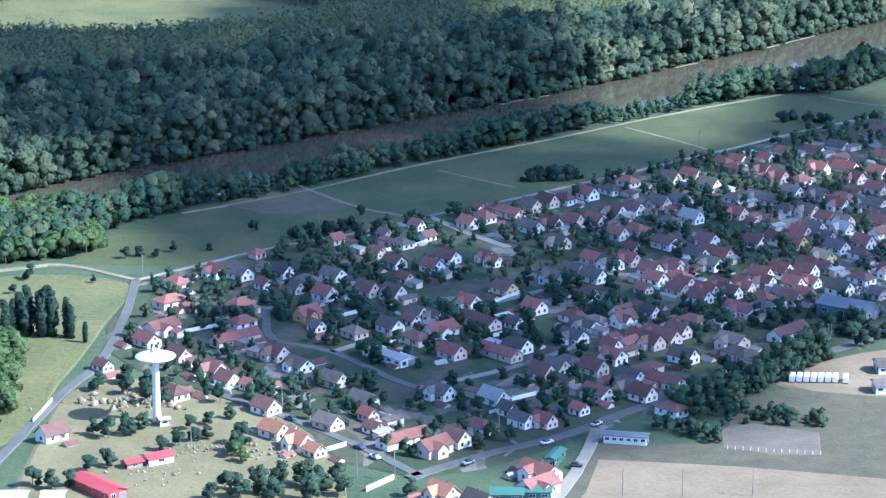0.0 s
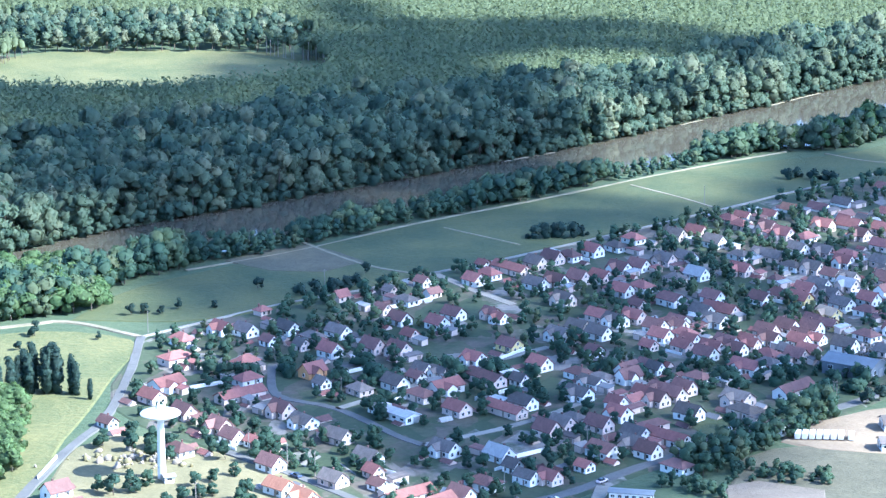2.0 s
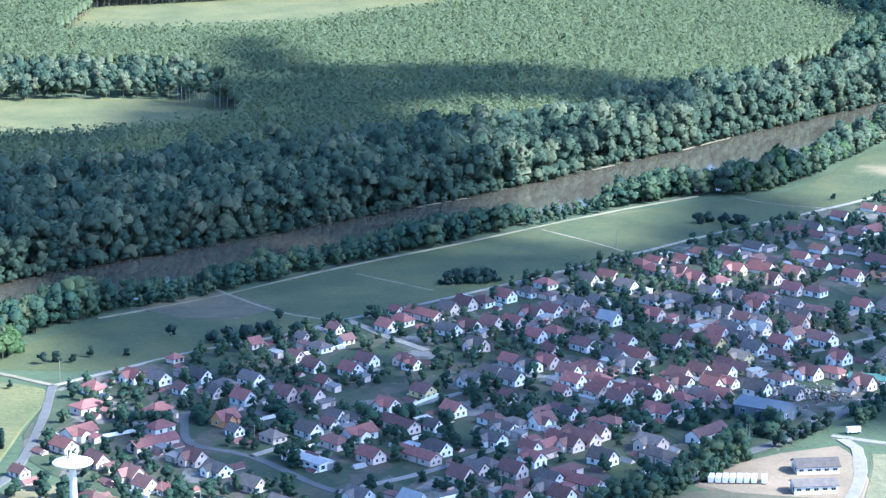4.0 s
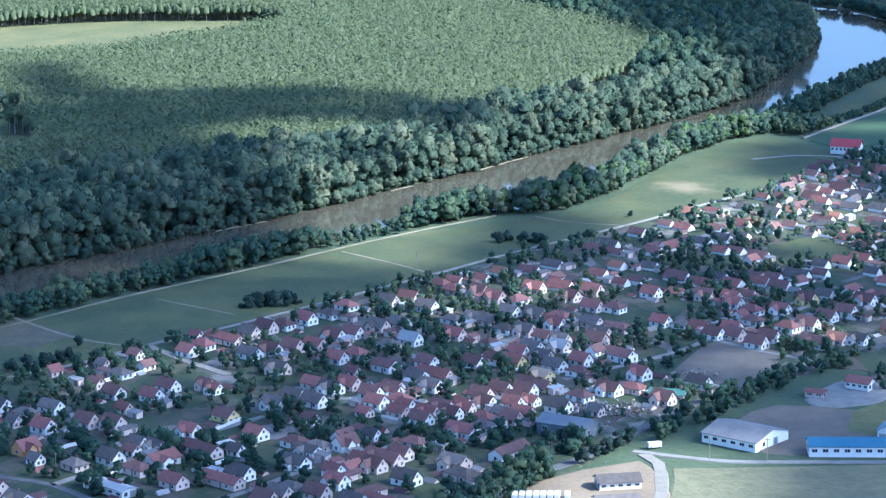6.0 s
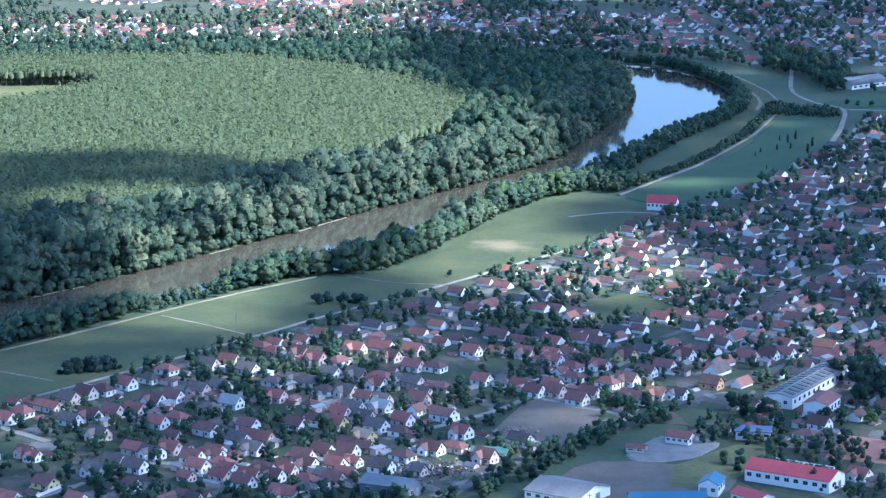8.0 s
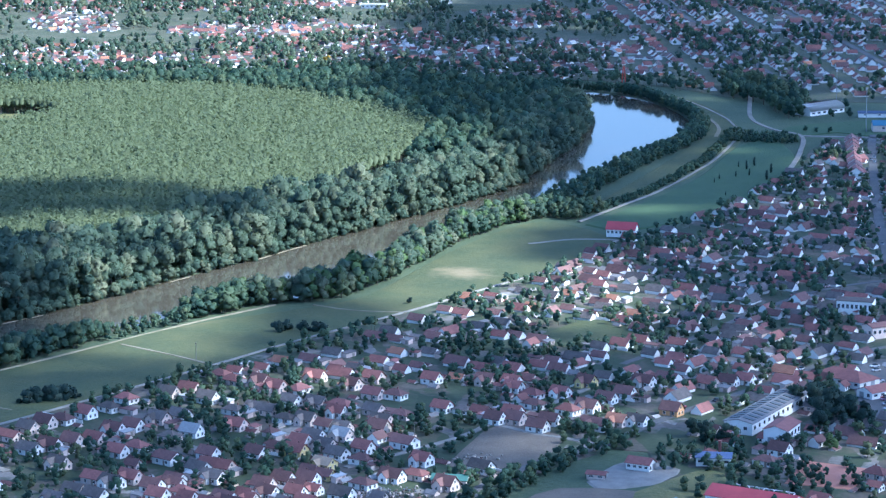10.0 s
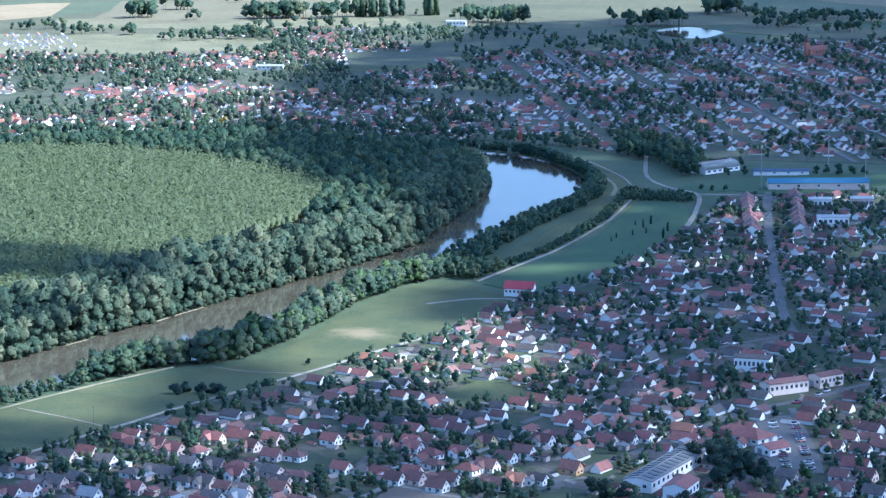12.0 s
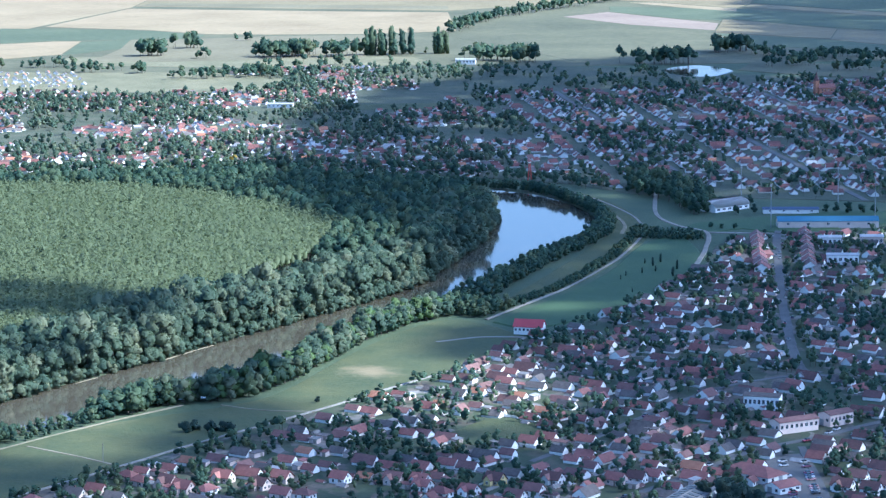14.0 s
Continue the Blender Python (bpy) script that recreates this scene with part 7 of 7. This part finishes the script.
scatter("town_trees", FARTREE, places(tx[k & lit], ty[k & lit], 5.5, 10.5, 37), [M["leaf_river"], M["bark"]], "many trees between the small white houses, sun put into paler leaves", "trees")
single(BROAD[:1], [(332, 2308, 13)], "leaf_yellow", "yellow_tree", "yellow-leaved tree beside the levee road", "levee trees")
single(BROAD[1:3], [(300, 2306, 11), (308, 2302, 10), (316, 2308, 11), (286, 2304, 10), (324, 2304, 9)], "leaf_bright", "levee_tree", "fresh light green tree beside the levee road", "levee trees")
# belt between levee and town, hedges, far groves and the field avenue
x, y = grid_points([(-300, 2300), (200, 2282), (380, 2245), (475, 2195), (555, 2110), (585, 2060), (600, 2100), (500, 2230), (390, 2280), (200, 2320), (-300, 2340)], 9, 3, 25)
scatter("levee_trees", FARTREE, places(x, y, 6, 10, 26), [M["leaf"], M["bark"]], "belt of trees behind the levee", "trees")
def grove(spots, lo, hi, tmpl, leaf, label, seed):
    r = np.random.default_rng(seed)
    px_, py_ = [], []
    for x0, y0, rx, ry, n in spots:
        px_ += list(x0 + r.normal(0, rx, n))
        py_ += list(y0 + r.normal(0, ry, n))
    scatter("grove", tmpl, places(np.array(px_), np.array(py_), lo, hi, seed), [M[leaf], M["bark"]], label, "trees")
grove([(398, 3543, 5.7, 8, 10), (415, 3538, 5.7, 8, 10), (471, 3652, 5.2, 5, 9), (453, 3658, 5.2, 4, 2), (542, 3481, 5.6, 10, 10), (560, 3466, 9.8, 10, 26), (587, 3477, 9.9, 10, 26), (619, 3458, 8.4, 8, 8), (646, 3469, 12.7, 8, 8), (792, 3341, 13.7, 10, 12), (816, 3324, 15.1, 10, 16), (835, 3300, 6.8, 8, 8), (963, 3235, 9.5, 10, 10), (982, 3230, 9.5, 10, 10), (1005, 3223, 6.8, 10, 10), (1104, 3380, 5.7, 8, 14), (1136, 3390, 8.6, 8, 16)], 15, 21, FARTREE, "leaf", "dark groves at the edge of the far fields", 27)
grove([(1152, 3327, 14.1, 20, 20), (1175, 3245, 20.7, 16, 30), (1227, 3266, 20.9, 12, 24), (1247, 3205, 13.8, 10, 20), (364, 3275, 5.3, 5, 8), (461, 3477, 2.8, 2, 3), (398, 3200, 3.9, 4, 4), (311, 3307, 19.9, 10, 14), (251, 3393, 27.2, 10, 14), (562, 3765, 6.1, 4, 5), (583, 3313, 33.6, 14, 20), (511, 3207, 39.0, 30, 40), (448, 3185, 32.2, 14, 30), (703, 3462, 21.2, 10, 10), (1120, 3153, 20.1, 12, 20), (1168, 3071, 19.7, 8, 20)], 8, 14, FARTREE, "leaf", "scattered trees round the far town", 38)
grove([(676, 3470, 5.7, 4, 7), (691, 3465, 5.7, 4, 5), (714, 3478, 2.8, 3, 2), (725, 3475, 2.8, 3, 2), (761, 3464, 4.3, 4, 4), (772, 3461, 3.5, 4, 3)], 26, 34, POPLAR, "leaf", "tall dark poplars beyond the far town", 28)
t = R.uniform(0, 1, 150)
line = np.array(smooth([(858, 3825), (995, 4120), (1323, 4547)], 4))
ax_, ay_ = line[(t * (len(line) - 1)).astype(int)].T
scatter("field_avenue", FARTREE, places(ax_ + R.normal(0, 6, 150), ay_ + R.normal(0, 6, 150), 10, 17, 29), [M["leaf"], M["bark"]], "avenue of trees running through the fields", "trees")
x, y = grid_points([(548, 1854), (584, 1818), (576, 1789), (535, 1811)], 3.6, 1.2, 30)
scatter("park_trees", LOW, places(x, y, 3, 5, 31), [M["leaf"], M["bark"]], "dark hedge at the edge of the park", "trees")

# ---- rubble and scrap heaps ----
def heap(name, label, cx, cy, rx, ry, n, mats, lo, hi, seed):
    r = np.random.default_rng(seed)
    bv, bf = ICO0
    V, Fc, FM = [], [], []
    for i in range(n):
        s = r.uniform(lo, hi)
        p = np.array([cx + r.normal(0, rx), cy + r.normal(0, ry), 0.25 + s * 0.3])
        v = bv * (1 + r.normal(0, 0.25, (len(bv), 1))) * s * r.uniform(0.5, 1.2, 3) + p
        Fc.append(bf + len(bv) * i)
        V.append(v)
        FM.append(np.full(len(bf), r.integers(len(mats))))
    ob = new(name, mesh_from(name, np.concatenate(V), np.concatenate(Fc), np.concatenate(FM), [M[q_] for q_ in mats]))
    return tagged(ob, label, "heap", kind="stuff")

heap("rubble_heap", "pale heaps of building rubble on dry grass", -100, 838, 8, 4, 70, ["rubble", "gravel", "dry_meadow"], 0.4, 1.7, 1)
heap("rubble_heap", "scattered stones and debris in the yard", -83, 772, 7, 6, 45, ["gravel", "rubble", "wood_pole"], 0.15, 0.6, 2)
heap("rubble_heap", "pale debris along the yard's edge", -73, 793, 6, 4, 45, ["rubble", "concrete"], 0.2, 0.6, 3)
heap("rubble_heap", "building debris round orange-roofed houses", -55, 789, 6, 4, 40, ["rubble", "gravel"], 0.3, 0.9, 4)
heap("scrap_heap", "scrapyard of pale and coloured metal", 158, 966, 9, 6, 420, ["grey_sheet", "plaster_p", "asbestos", "bark", "soil"], 0.15, 0.7, 5)
heap("scrap_heap", "row of red scrap metal", 166, 958, 4, 2.5, 60, ["roof_r", "asbestos", "bark"], 0.2, 0.7, 6)
heap("rubble_heap", "soil and rubble heaps on the building plot", 201, 1014, 5, 4, 40, ["rubble", "gravel"], 0.4, 1.1, 7)

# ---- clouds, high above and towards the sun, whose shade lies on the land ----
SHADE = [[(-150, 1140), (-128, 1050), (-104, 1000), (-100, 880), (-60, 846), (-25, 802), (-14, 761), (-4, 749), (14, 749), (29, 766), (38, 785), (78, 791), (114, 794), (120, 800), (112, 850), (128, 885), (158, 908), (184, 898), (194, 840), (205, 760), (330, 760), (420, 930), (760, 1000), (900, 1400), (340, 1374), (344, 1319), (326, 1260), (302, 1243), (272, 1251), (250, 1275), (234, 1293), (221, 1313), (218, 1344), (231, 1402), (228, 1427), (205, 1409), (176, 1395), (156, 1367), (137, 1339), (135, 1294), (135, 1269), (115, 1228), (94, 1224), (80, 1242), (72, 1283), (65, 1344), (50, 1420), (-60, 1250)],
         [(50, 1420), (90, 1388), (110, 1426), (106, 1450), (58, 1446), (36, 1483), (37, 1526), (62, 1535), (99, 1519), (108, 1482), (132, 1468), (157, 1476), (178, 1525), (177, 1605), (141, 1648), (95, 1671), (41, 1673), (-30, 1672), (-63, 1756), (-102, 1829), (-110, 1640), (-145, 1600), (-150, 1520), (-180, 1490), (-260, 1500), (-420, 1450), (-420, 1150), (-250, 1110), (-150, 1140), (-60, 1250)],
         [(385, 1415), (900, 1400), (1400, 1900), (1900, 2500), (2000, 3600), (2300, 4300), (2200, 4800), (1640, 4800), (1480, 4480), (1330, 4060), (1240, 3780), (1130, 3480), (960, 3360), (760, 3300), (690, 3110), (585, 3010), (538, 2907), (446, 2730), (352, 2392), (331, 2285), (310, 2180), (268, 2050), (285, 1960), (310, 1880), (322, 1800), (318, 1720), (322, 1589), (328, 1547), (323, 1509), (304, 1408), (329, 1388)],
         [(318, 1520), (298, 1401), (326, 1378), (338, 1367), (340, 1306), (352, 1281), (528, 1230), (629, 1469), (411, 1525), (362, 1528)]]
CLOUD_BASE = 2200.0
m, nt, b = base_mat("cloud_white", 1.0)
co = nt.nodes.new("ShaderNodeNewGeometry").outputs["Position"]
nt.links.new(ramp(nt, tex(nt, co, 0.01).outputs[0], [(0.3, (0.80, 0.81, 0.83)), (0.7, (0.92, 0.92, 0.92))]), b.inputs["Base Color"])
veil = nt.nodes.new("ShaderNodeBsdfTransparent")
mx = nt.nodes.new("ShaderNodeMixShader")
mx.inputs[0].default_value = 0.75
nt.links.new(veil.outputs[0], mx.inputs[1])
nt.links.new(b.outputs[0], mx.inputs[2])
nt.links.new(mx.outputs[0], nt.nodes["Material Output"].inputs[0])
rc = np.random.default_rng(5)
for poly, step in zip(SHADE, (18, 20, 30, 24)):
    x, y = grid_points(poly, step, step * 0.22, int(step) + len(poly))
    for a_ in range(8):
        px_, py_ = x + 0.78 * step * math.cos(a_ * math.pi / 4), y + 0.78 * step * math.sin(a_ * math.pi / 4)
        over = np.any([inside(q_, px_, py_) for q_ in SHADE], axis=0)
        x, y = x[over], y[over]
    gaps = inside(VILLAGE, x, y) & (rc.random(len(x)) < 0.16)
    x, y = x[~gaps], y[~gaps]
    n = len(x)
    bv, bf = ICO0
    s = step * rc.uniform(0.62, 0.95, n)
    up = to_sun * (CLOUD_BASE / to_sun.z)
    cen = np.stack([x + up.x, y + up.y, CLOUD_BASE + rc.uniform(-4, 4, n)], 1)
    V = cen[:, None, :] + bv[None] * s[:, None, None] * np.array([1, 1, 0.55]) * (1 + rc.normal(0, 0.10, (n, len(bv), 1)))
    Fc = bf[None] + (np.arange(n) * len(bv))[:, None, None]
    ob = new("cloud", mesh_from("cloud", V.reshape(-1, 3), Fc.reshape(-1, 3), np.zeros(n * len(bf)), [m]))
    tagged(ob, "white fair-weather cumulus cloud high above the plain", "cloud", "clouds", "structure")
